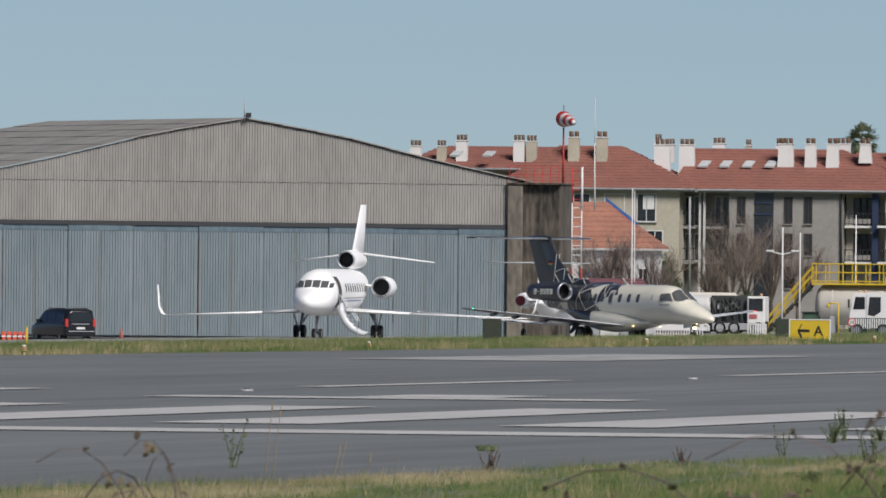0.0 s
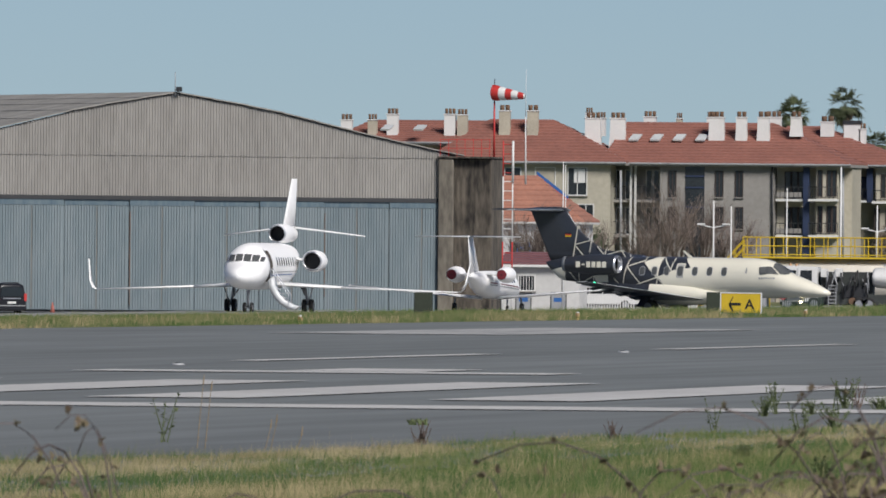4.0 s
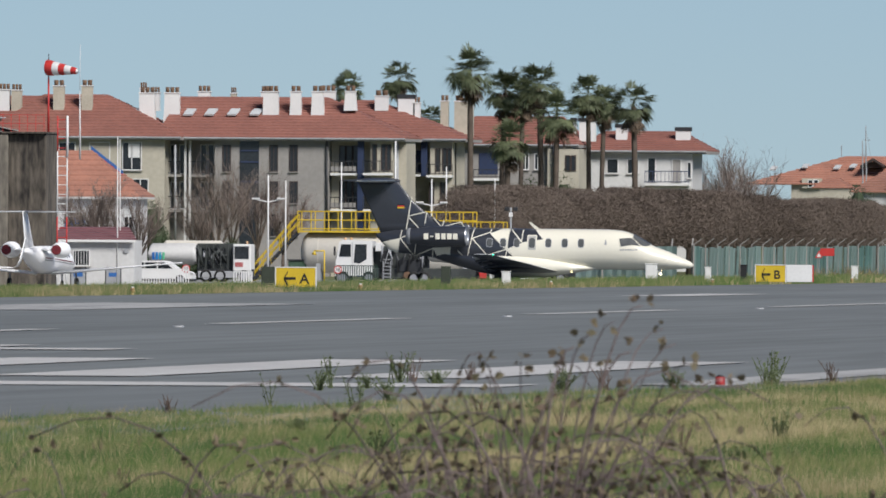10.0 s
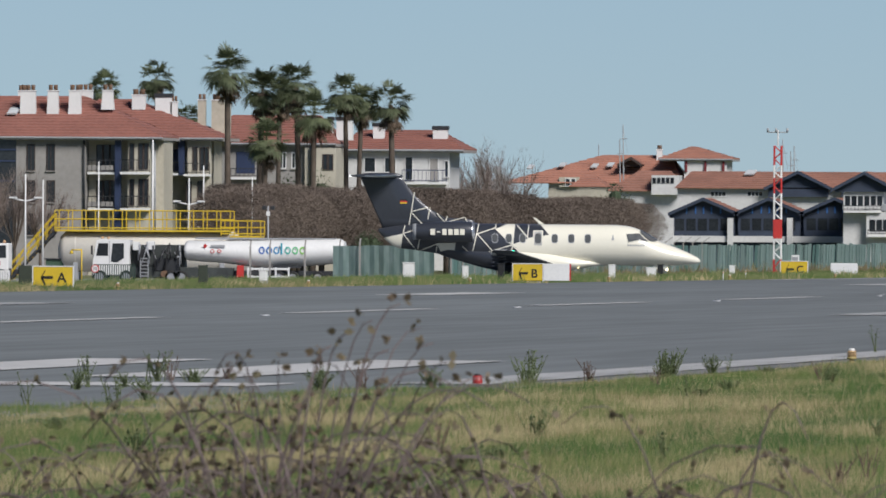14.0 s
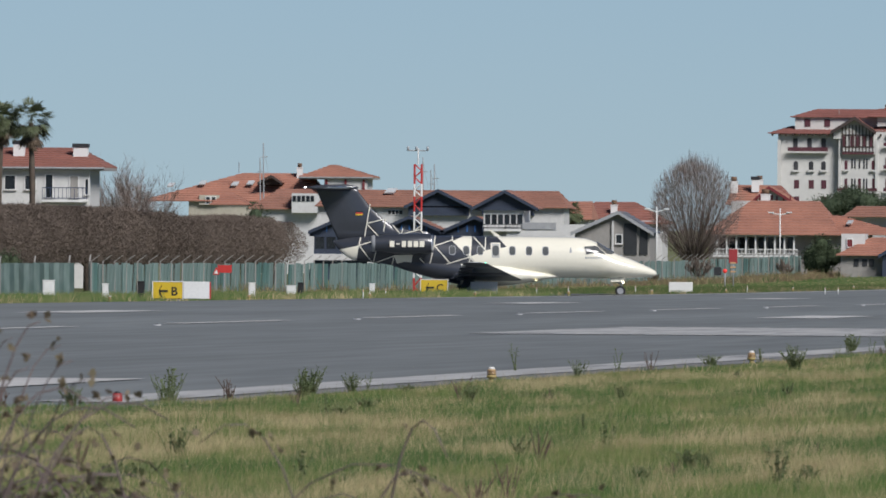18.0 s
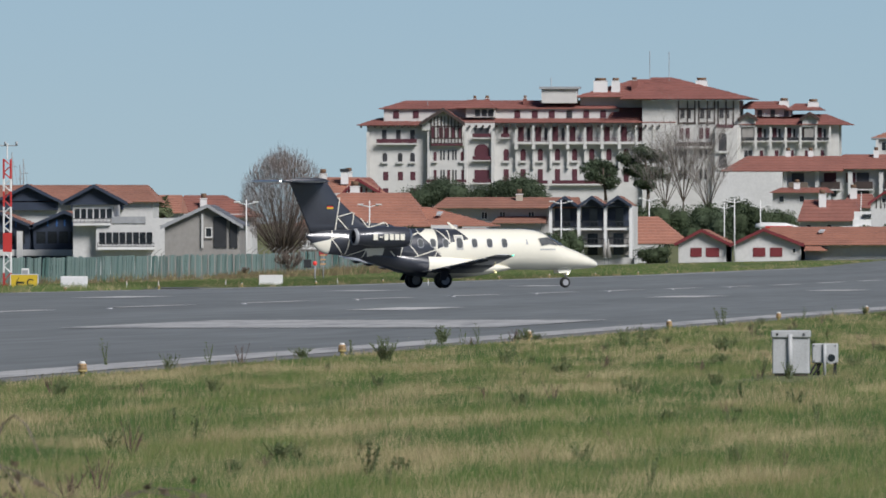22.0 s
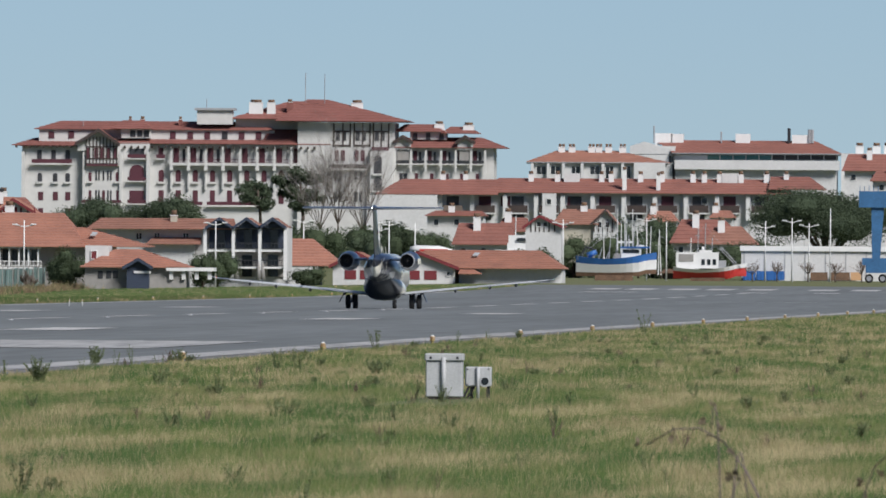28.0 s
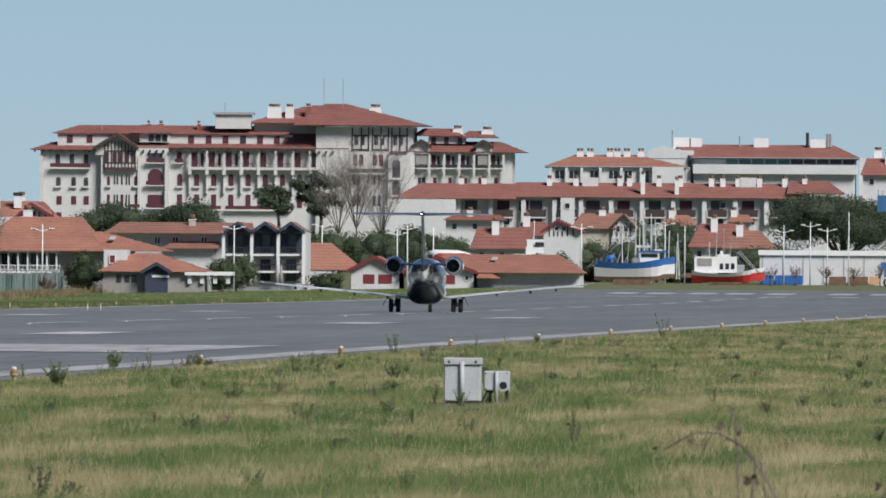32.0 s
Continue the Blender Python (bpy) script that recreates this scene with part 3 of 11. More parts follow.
def nacelle(parent, x, y, z, ln, r, body, lip, intake, tail=0.62):
    """An engine pod from its lip at x backwards."""
    n = 24
    ring = lambda xx, rr: [Vector((xx, y + rr * math.cos(2 * math.pi * i / n), z + rr * math.sin(2 * math.pi * i / n))) for i in range(n)]
    bm = B()
    loft(bm, [ring(x - 0.12 * ln * 0.3, r * 0.9), ring(x - 0.1 * ln, r * 0.97), ring(x - 0.35 * ln, r), ring(x - 0.65 * ln, r * 0.93), ring(x - 0.9 * ln, r * 0.75), ring(x - ln, r * tail)], cap=False)
    pod = part("engine", bm, body, parent)
    bm = B()
    loft(bm, [ring(x - 0.036 * ln, r * 0.9), ring(x, r * 0.84), ring(x - 0.01, r * 0.78), ring(x - 0.08 * ln, r * 0.74)], cap=False)
    part("intake_lip", bm, lip, pod)
    bm = B()
    loft(bm, [ring(x - 0.08 * ln, r * 0.74), ring(x - 0.2 * ln, r * 0.72)], cap=False)
    poly(bm, ring(x - 0.2 * ln, r * 0.72))
    part("intake", bm, intake, pod)
    bm = B()
    loft(bm, [ring(x - ln + 0.02, r * (tail - 0.03)), ring(x - ln * 0.85, r * 0.55)], cap=False)
    poly(bm, ring(x - ln * 0.85, r * 0.55)[::-1])
    part("exhaust", bm, M["inside"], pod)
    bm = B()
    cyl(bm, (x - ln * 0.72, y, z), (x - ln * 1.04, y, z), r * 0.33, r * 0.08, 14)
    part("exhaust_cone", bm, M["inside"], pod)
    return pod


def wheel(parent, x, y, r, w, name="wheel"):
    """A tyre with its rim, turning about its own axle."""
    n = 24
    bm = B()
    ring = lambda rr, yy: [Vector((rr * math.cos(2 * math.pi * i / n), yy, rr * math.sin(2 * math.pi * i / n))) for i in range(n)]
    loft(bm, [ring(r * 0.6, -w / 2), ring(r * 0.9, -w / 2), ring(r, -w * 0.25), ring(r, w * 0.25), ring(r * 0.9, w / 2), ring(r * 0.6, w / 2)], cap=False)
    t = part(name, bm, M["rubber"], parent, m=pose(x, y, r))
    bm = B()
    loft(bm, [ring(r * 0.6, -w * 0.42), ring(r * 0.5, -w * 0.2), ring(r * 0.2, -w * 0.45), ring(r * 0.2, w * 0.45), ring(r * 0.5, w * 0.2), ring(r * 0.6, w * 0.42)])
    for k in range(5):
        a = 2 * math.pi * k / 5
        cyl(bm, (r * 0.42 * math.cos(a), -w * 0.4, r * 0.42 * math.sin(a)), (r * 0.42 * math.cos(a), w * 0.4, r * 0.42 * math.sin(a)), r * 0.05, n=6)
    part("rim", bm, M["strut"], t)
    return t


def taxiing_jet():
    """The dark and cream twin jet that taxies onto the runway."""
    H = Hull([(0, 1.11, 1.05, 0.03), (0.05, 1.19, 0.98, 0.12), (0.2, 1.28, 0.94, 0.23), (0.6, 1.48, 0.9, 0.43), (1.2, 1.73, 0.86, 0.62), (1.9, 1.98, 0.84, 0.75), (2.4, 2.27, 0.83, 0.81), (2.9, 2.57, 0.83, 0.84), (3.4, 2.7, 0.84, 0.86), (4.0, 2.75, 0.85, 0.88), (9.6, 2.77, 0.84, 0.88), (10.5, 2.77, 0.94, 0.86), (11.3, 2.77, 1.1, 0.8), (12.5, 2.76, 1.4, 0.6), (13.5, 2.74, 1.53, 0.38), (14.2, 2.68, 1.6, 0.23), (14.6, 2.62, 1.82, 0.15), (15.1, 2.5, 2.38, 0.04)], 8.8)
    G = 8.8
    jet = thing("business_jet", pose(0, 0, 0), "cream and navy twin-engine business jet with thin cream lines, taxiing", "airplane")
    Z = lambda y: 2.76 - (y - 228) / 90.5          # drawing units of the side view
    S = lambda x: (1532 - x) / 90.5
    # paint regions of the side view: the navy rear and its shards
    S2 = lambda x: (1172 - x) * 0.0267 + 0.12       # the finer side view
    Z2 = lambda y: (505 - y) * 0.0263
    at2 = lambda *q: [(S2(x), Z2(y)) for x, y in q]
    dark = [[(S2(838), 3.3)] + at2((838, 400), (818, 409), (849, 437), (866, 456), (850, 482)) + [(S2(850), 0.2), (16, 0.2), (16, 3.3)],
            [(S2(852), 3.3), (S2(895), 3.3)] + at2((897, 402), (912, 419), (882, 424), (849, 437), (852, 402))]
    light = [at2((812, 450), (836, 474), (830, 486), (806, 480)), at2((715, 435), (748, 434), (744, 462), (724, 457)), at2((616, 427), (655, 418), (650, 452), (626, 452))]
    bm = H.skin(0.3, 40)
    for reg in dark + light:
        for a, b in zip(reg, reg[1:] + reg[:1]):
            if abs(a[0] - b[0]) + abs(a[1] - b[1]) < 4:
                nrm = Vector((b[1] - a[1], 0, (b[0] - a[0])))
                bmesh.ops.bisect_plane(bm, geom=bm.verts[:] + bm.edges[:] + bm.faces[:], plane_co=(G - a[0], 0, a[1]), plane_no=nrm, dist=0.002)

    def inside(reg, s, z):
        hit = False
        for (x1, y1), (x2, y2) in zip(reg, reg[1:] + reg[:1]):
            if (y1 > z) != (y2 > z) and s < (x2 - x1) * (z - y1) / (y2 - y1) + x1:
                hit = not hit
        return hit

    for f in bm.faces:
        c = f.calc_center_median()
        s, z = G - c.x, c.z
        f.material_index = int(any(inside(r, s, z) for r in dark) and not any(inside(r, s, z) for r in light))
    part("fuselage", bm, [M["cream"], M["navy"]], jet)
    # belly fairing
    bm = B()
    rings = []
    for s, w, zt, zb in ((4.6, 0.3, 1.0, 0.85), (5.2, 0.7, 1.1, 0.76), (6.0, 0.92, 1.25, 0.61), (7.0, 0.99, 1.5, 0.47), (8.2, 1.0, 1.65, 0.42), (9.2, 0.97, 1.7, 0.5), (10.1, 0.88, 1.75, 0.68), (11.0, 0.75, 1.85, 0.93), (11.8, 0.58, 1.9, 1.16), (12.4, 0.3, 1.85, 1.38)):
        rings.append([Vector((G - s, w * math.copysign(abs(math.cos(a)) ** 0.7, math.cos(a)), (zt + zb) / 2 + (zt - zb) / 2 * math.sin(a))) for a in [2 * math.pi * i / 20 for i in range(20)]])
    loft(bm, rings)
    for f in bm.faces:
        f.material_index = int(f.calc_center_median().x < G - 8.7)
    part("belly_fairing", bm, [M["cream"], M["navy"]], jet)
    for sd in (1, -1):
        bm = B()
        foil(bm, ((G - 6.3, sd * 0.7, 0.72), 3.3, 0.12), ((G - 7.3, sd * 4.2, 1.09), 2.1, 0.075))
        foil(bm, ((G - 7.3, sd * 4.2, 1.09), 2.1, 0.075), ((G - 8.35, sd * 8.2, 1.47), 1.15, 0.04))
        foil(bm, ((G - 8.35, sd * 8.2, 1.47), 1.15, 0.04), ((G - 8.75, sd * 8.5, 1.54), 0.6, 0.015))
        bm.normal_update()
        for f in bm.faces:
            f.material_index = int(f.normal.z < -0.05)
        wing = part("wing", bm, [M["wing_grey"], M["navy"]], jet, "grey wing, dark underneath")
        bm = B()
        for (y0, y1, x0, x1, z0, z1) in ((1.1, 4.0, 9.45, 9.3, 0.77, 1.07), (4.1, 7.6, 9.3, 9.4, 1.08, 1.41)):
            prism(bm, [(G - x0 + 0.5, sd * y0, z0 + 0.035), (G - x1 + 0.45, sd * y1, z1 + 0.03), (G - x1 - 0.14, sd * y1, z1 - 0.02), (G - x0 - 0.18, sd * y0, z0 - 0.03)], (0, 0, 0.025))
        part("flap", bm, M["wing_grey"], wing)
        for y, ln in ((1.9, 0.9), (3.6, 0.7), (5.3, 0.6), (6.6, 0.5)):
            bm = B()
            zz = 0.77 + (y - 1) * 0.096
            cyl(bm, (G - 8.9, sd * y, zz - 0.03), (G - 9.4, sd * y, zz - 0.1), 0.05, 0.075, 8)
            cyl(bm, (G - 9.4, sd * y, zz - 0.1), (G - 9.4 - ln * 0.4, sd * y, zz - 0.06), 0.075, 0.015, 8)
            part("flap_fairing", bm, M["navy"], wing)
        bm = B()
        box(bm, G - 8.5, G - 8.42, sd * 8.36 - 0.03, sd * 8.36 + 0.03, 1.5, 1.54, 0.01)
        part("wingtip_light", bm, glow("green_light" if sd < 0 else "red_light", (0.05, 1.0, 0.5) if sd < 0 else (1.0, 0.08, 0.05), 2.0), wing)
        # engines
        pod = nacelle(jet, G - 10.53, sd * 1.5, 2.38, 2.85, 0.49, M["navy"], M["bare"], M["inside"], 0.74)
        bm = B()
        rim = lambda xx, rr: [Vector((xx, sd * 1.5 + rr * math.cos(2 * math.pi * i / 24), 2.38 + rr * math.sin(2 * math.pi * i / 24))) for i in range(24)]
        loft(bm, [rim(G - 13.25, 0.388), rim(G - 13.42, 0.366), rim(G - 13.42, 0.335), rim(G - 13.28, 0.345)], cap=False)
        part("exhaust_rim", bm, M["grey"], pod)
        bm = B()
        foil(bm, ((G - 11.4, sd * 0.62, 2.45), 1.7, 0.11), ((G - 11.6, sd * 1.1, 2.42), 1.4, 0.1))
        part("engine_pylon", bm, M["navy"], jet)
        for x0, w0, h0 in ((-0.86, 0.22, 0.28), (-0.55, 0.16, 0.06), (-0.3, 0.2, 0.28), (-0.02, 0.2, 0.28), (0.25, 0.22, 0.28), (0.53, 0.22, 0.28)):
            xa = G - 11.72 - sd * x0
            part("registration_bar", box(B(), min(xa, xa - sd * w0), max(xa, xa - sd * w0), min(sd * 1.97, sd * 1.998), max(sd * 1.97, sd * 1.998), 2.37 - h0 / 2, 2.37 + h0 / 2, 0.004), M["cream"], jet)
        # tailplane
        bm = B()
        foil(bm, ((G - 14.15, sd * 0.05, 4.95), 1.75, 0.11), ((G - 15.55, sd * 3.45, 4.97), 0.85, 0.06))
        bm.normal_update()
        for f in bm.faces:
            f.material_index = int(f.normal.z < -0.05)
        tp = part("tailplane", bm, [M["navy"], M["wing_grey"]], jet)
        bm = B()
        prism(bm, [(G - 14.18, sd * 0.2, 4.985), (G - 15.5, sd * 3.38, 4.94), (G - 15.62, sd * 3.38, 4.94), (G - 14.3, sd * 0.2, 4.985)], (0, 0, 0.03))
        part("leading_edge", bm, M["bare"], tp)
        # cabin windows
        for s in (5.25, 6.02, 6.8, 8.3, 8.95, 9.6):
            w = part("window_frame", H.oval(s, 2.09, 0.155, 0.215, 0.006, sd), M["grey"], jet)
            part("pane", H.oval(s, 2.09, 0.13, 0.185, 0.012, sd), M["cabin_glass"], w)
        w = part("emergency_exit", H.patch([(7.35, 1.72), (7.81, 1.72), (7.81, 2.46), (7.35, 2.46)], 0.006, 4, sd), M["cream"], jet)
        part("exit_outline", H.patch([(7.4, 1.77), (7.76, 1.77), (7.76, 2.41), (7.4, 2.41)], 0.01, 4, sd), M["exit_grey"], w)
        part("pane", H.oval(7.58, 2.09, 0.15, 0.23, 0.016, sd), M["cabin_glass"], w)
        # cockpit glazing: side and front panes
        part("cockpit_side_window", H.patch([(2.42, 1.95), (3.34, 1.95), (3.44, 2.29), (2.84, 2.31)], 0.035, 8, sd), M["cockpit_glass"], jet)
        bm = B()
        g = [[bm.verts.new(H.p(s, sd * (0.05 + (t1 - 0.05) * j / 6), 0.035)) for j in range(7)] for s, t1 in ((2.02, 0.5), (2.15, 0.76), (2.36, 0.9), (2.6, 0.77), (2.8, 0.66))]
        for a, b in zip(g, g[1:]):
            for j in range(6):
                bm.faces.new((a[j], a[j + 1], b[j + 1], b[j])).smooth = True
        part("windshield", bm, M["cockpit_glass"], jet)
        # painted lines
        for x0, y0, x1, y1 in ((788, 400, 785, 418), (785, 418, 772, 478), (786, 418, 818, 407), (786, 418, 813, 448), (813, 448, 848, 437), (813, 448, 778, 458), (778, 458, 760, 440), (778, 458, 796, 480), (778, 458, 752, 464), (818, 400, 818, 409), (818, 409, 866, 456), (849, 437, 842, 462), (855, 402, 877, 427), (849, 437, 882, 424), (876, 402, 874, 424), (848, 400, 849, 437), (655, 418, 681, 410), (655, 418, 680, 450), (680, 450, 687, 415), (680, 450, 716, 436), (716, 436, 712, 456), (658, 404, 655, 418)):
            part("livery_line", H.ribbon(S2(x0), Z2(y0), S2(x1), Z2(y1), 0.045, 0.008, sd), M["cream"], jet)
        for k, s in enumerate((3.36, 3.24, 3.12, 3.0, 2.88, 2.76, 2.64)):
            part("name_bar", H.patch([(s - 0.045, 1.75), (s + 0.035, 1.75), (s + 0.035, 1.83), (s - 0.045, 1.83)], 0.008, 1, sd), M["grey"], jet)
        part("crest", H.patch([(4.02, 2.02), (4.14, 2.02), (4.1, 2.26), (4.05, 2.26)], 0.008, 1, sd), M["grey"], jet)
        # small flag on the fin
        for k, c in enumerate(("black", "red", "yellow")):
            bm = B()
            yy = sd * 0.11
            box(bm, G - S(258), G - S(287), min(yy, yy * 0.9), max(yy, yy * 0.9), Z(126 + 6 * k + 6), Z(126 + 6 * k))
            part("flag", bm, M[c], jet)
        F = lambda x, y: Vector((G - (1247 - x) / 37, 0, 2.76 - (y - 404) / 37))
        for q in ((751, 350, 739, 424), (747, 383, 775, 376), (747, 386, 768, 408), (778, 376, 773, 405), (790, 386, 805, 403), (805, 402, 838, 393), (838, 393, 848, 408), (805, 402, 808, 391)):
            a, b = F(q[0], q[1]), F(q[2], q[3])
            dv = (b - a).normalized()
            nv = Vector((-dv.z, 0, dv.x)) * 0.021
            yo = 0.1 + 0.03 * (q[1] > 380)
            bm = B()
            prism(bm, [a - nv + Vector((0, sd * yo, 0)), b - nv + Vector((0, sd * yo, 0)), b + nv + Vector((0, sd * yo, 0)), a + nv + Vector((0, sd * yo, 0))], (0, -sd * 0.02, 0))
            part("livery_line", bm, M["cream"], jet)
    # fin
    bm = B()
    rings = []
    for le, z, th in ((10.45, 2.5, 0.13), (10.6, 2.9, 0.12), (10.85, 2.99, 0.1), (12.0, 3.05, 0.1), (12.76, 3.5, 0.09), (13.4, 4.08, 0.08), (13.95, 4.8, 0.07), (14.02, 4.97, 0.07)):
        ch = 14.86 + (z - 2.46) * 0.4455 - le
        up = [(1 - math.cos(math.pi * i / 9)) / 2 for i in range(10)]
        side = [(u, th * 2.2 * math.sqrt(u) * (1 - u) + 0.015) for u in up]
        rings.append([Vector((G - le - ch * u, y, z)) for u, y in side] + [Vector((G - le - ch * u, -y, z)) for u, y in side[::-1]])
    loft(bm, rings)
    fin = part("fin", bm, M["navy"], jet)
    bm = B()
    ring = lambda x, r: [Vector((x, r * 0.7 * math.cos(2 * math.pi * i / 14), 4.98 + r * math.sin(2 * math.pi * i / 14))) for i in range(14)]
    loft(bm, [ring(G - 13.95, 0.02), ring(G - 14.1, 0.1), ring(G - 14.6, 0.16), ring(G - 15.4, 0.15), ring(G - 16.1, 0.07), ring(G - 16.4, 0.02)])
    part("fin_bullet", bm, M["navy"], fin)
    bm = B()
    box(bm, G - 16.48, G - 16.38, -0.03, 0.03, 4.95, 5.01, 0.01)
    part("tail_light", bm, glow("white_light", (1, 1, 1), 3.0), fin)
    bm = B()
    cyl(bm, (G - 14.75, 0, 3.0), (G - 15.25, 0, 4.6), 0.012, n=5)
    part("rudder_edge", bm, M["dark"], fin)
    bm = B()
    prism(bm, [(G - 7.3, -0.02, 2.75), (G - 7.55, -0.02, 2.75), (G - 7.85, -0.02, 3.07), (G - 7.75, -0.02, 3.07)], (0, 0.04, 0))
    part("blade_antenna", bm, M["cream"], jet)
    # gear
    for sd in (1, -1):
        bm = B()
        cyl(bm, (0.05, sd * 1.45, 0.85), (0, sd * 1.58, 0.36), 0.07, 0.06, 10)
        cyl(bm, (0, sd * 1.3, 0.36), (0, sd * 1.86, 0.36), 0.05, n=10)
        cyl(bm, (0.05, sd * 1.2, 0.8), (0.02, sd * 1.55, 0.5), 0.035, n=8)
        part("main_gear_leg", bm, M["strut"], jet)
        bm = B()
        prism(bm, [(0.3, sd * 1.9, 0.9), (-0.25, sd * 1.9, 0.9), (-0.45, sd * 2.15, 0.35), (-0.15, sd * 2.15, 0.35)], (0, sd * 0.03, 0))
        part("gear_door", bm, M["navy"], jet)
        for o in (1.4, 1.76):
            WHEELS.append((wheel(jet, 0, sd * o, 0.36, 0.22), 0.36, (0, sd * o, 0.36)))
    bm = B()
    cyl(bm, (G - 1.55, 0, 0.95), (G - 1.7, 0, 0.25), 0.055, 0.05, 10)
    cyl(bm, (G - 1.7, -0.12, 0.25), (G - 1.7, 0.12, 0.25), 0.035, n=8)
    cyl(bm, (G - 2.2, 0, 0.95), (G - 1.66, 0, 0.55), 0.03, n=8)
    part("nose_gear_leg", bm, M["strut"], jet)
    for sd in (1, -1):
        bm = B()
        prism(bm, [(G - 1.5, sd * 0.2, 0.88), (G - 2.2, sd * 0.2, 0.87), (G - 2.15, sd * 0.26, 0.68), (G - 1.55, sd * 0.26, 0.7)], (0, sd * 0.02, 0))
        part("nose_gear_door", bm, M["cream"], jet)
    WHEELS.append((wheel(jet, G - 1.7, 0, 0.25, 0.18), 0.25, (G - 1.7, 0, 0.25)))
    bm = B()
    box(bm, G - 1.62, G - 1.52, -0.09, 0.09, 0.62, 0.72, 0.02)
    part("taxi_light", bm, glow("taxi_lamp", (1.0, 0.9, 0.6), 5.0), jet)
    for sd in (1, -1):
        bm = B()
        box(bm, G - 5.72, G - 5.66, sd * 0.8 - 0.04, sd * 0.8 + 0.04, 0.7, 0.75, 0.012)
        part("landing_light", bm, glow("landing_lamp", (1.0, 0.85, 0.45), 2.5), jet)
    return jet


WHEELS = []
JET = taxiing_jet()


def parked_trijet():
    """The white three-engined jet in front of the hangar."""
    G = 10.8
    H = Hull([(0, 2.1, 1.95, 0.08), (0.15, 2.32, 1.74, 0.35), (0.4, 2.46, 1.58, 0.58), (0.8, 2.6, 1.45, 0.8), (1.5, 2.8, 1.34, 1.03), (2.1, 3.25, 1.3, 1.13), (2.7, 3.6, 1.28, 1.19), (3.4, 3.83, 1.26, 1.23), (4.5, 3.9, 1.25, 1.25), (12.0, 3.9, 1.3, 1.25), (14.0, 3.9, 1.6, 1.1), (16.5, 3.8, 2.2, 0.75), (18.5, 3.6, 2.9, 0.35), (19.4, 3.4, 3.1, 0.1)], G)
    p0 = at((-128.845, -2.487), 1243)
    jet = thing("business_jet", pose(p0.x, p0.y, gz(p0.x, p0.y), 0, 0, -92.2) @ pose(-7.0, 0, 0), "white three-engine business jet parked with its airstair open", "airplane")
    part("fuselage", H.skin(0.4, 36), M["jet_white"], jet)
    for k in range(2):
        for sd in (1, -1):
            bm = H.ribbon(4.0, 2.25 - 0.16 * k, 15.0, 2.35 - 0.16 * k, 0.05, 0.01, sd)
            part("stripe", bm, M["blue" if k else "grey"], jet)
    for sd in (1, -1):
        bm = B()
        foil(bm, ((G - 7.6, sd * 0.9, 1.55), 4.4, 0.2), ((G - 9.9, sd * 4.2, 1.4), 2.5, 0.1))
        foil(bm, ((G - 9.9, sd * 4.2, 1.4), 2.5, 0.1), ((G - 13.0, sd * 10.3, 1.2), 1.2, 0.04))
        wing = part("wing", bm, M["jet_white"], jet)
        bm = B()
        rings = []
        for dy, dz, ch in ((0, 0, 1.15), (0.25, 0.12, 1.0), (0.42, 0.5, 0.85), (0.6, 1.7, 0.35)):
            rings.append([Vector((G - 13.05 - dz * 0.55, sd * (10.3 + dy), 1.2 + dz)) + Vector((-ch * u, sd * v * 0.03, v * 0.02)) for u, v in ((0, 0), (0.3, 1), (1, 0.3), (1, -0.3), (0.3, -1))])
        loft(bm, rings)
        part("winglet", bm, M["jet_white"], wing)
        nacelle(jet, G - 12.6, sd * 2.1, 2.9, 3.0, 0.62, M["jet_white"], M["bare"], M["inside"])
        bm = B()
        foil(bm, ((G - 13.2, sd * 1.0, 3.0), 2.0, 0.12), ((G - 13.3, sd * 1.7, 2.9), 1.8, 0.1))
        part("engine_pylon", bm, M["jet_white"], jet)
        bm = B()
        foil(bm, ((G - 17.2, sd * 0.1, 4.78), 1.9, 0.09), ((G - 18.9, sd * 4.0, 4.32), 0.9, 0.04))
        part("tailplane", bm, M["jet_white"], jet)
        for i in range(10):
            s = 6.0 + i * 0.78
            w = part("window_frame", H.oval(s, 2.85, 0.2, 0.28, 0.006, sd), M["wing_grey"], jet)
            part("pane", H.oval(s, 2.85, 0.16, 0.23, 0.014, sd), M["cabin_glass"], w)
        for y0, y1, z0, z1 in ((0.03, 0.43, 2.84, 3.26), (0.48, 0.84, 2.84, 3.22), (0.89, 1.06, 2.84, 3.1)):
            bm = B()
            g = [[bm.verts.new(H.front(sd * (y0 + (y1 - y0) * j / 4), z0 + (z1 - z0) * i / 4)) for j in range(5)] for i in range(5)]
            for a, b in zip(g, g[1:]):
                for j in range(4):
                    bm.faces.new((a[j], a[j + 1], b[j + 1], b[j])).smooth = True
            part("windshield_pane", bm, M["cabin_glass"], jet)
        bm = B()
        cyl(bm, (0, sd * 2.0, 1.5), (0, sd * 2.2, 0.4), 0.1, 0.08, 10)
        cyl(bm, (-0.5, sd * 1.7, 1.5), (0, sd * 2.15, 0.75), 0.05, n=8)
        cyl(bm, (0.35, sd * 2.55, 1.5), (0.1, sd * 2.25, 0.55), 0.04, n=8)
        part("main_gear_leg", bm, M["strut"], jet)
        for o in (2.0, 2.4):
            wheel(jet, 0, sd * o, 0.38, 0.24)
        wheel(jet, 7.2, sd * 0.2, 0.28, 0.16)
    bm = B()
    cyl(bm, (7.3, 0, 1.4), (7.2, 0, 0.3), 0.08, 0.07, 10)
    cyl(bm, (7.2, -0.28, 0.28), (7.2, 0.28, 0.28), 0.05, n=8)
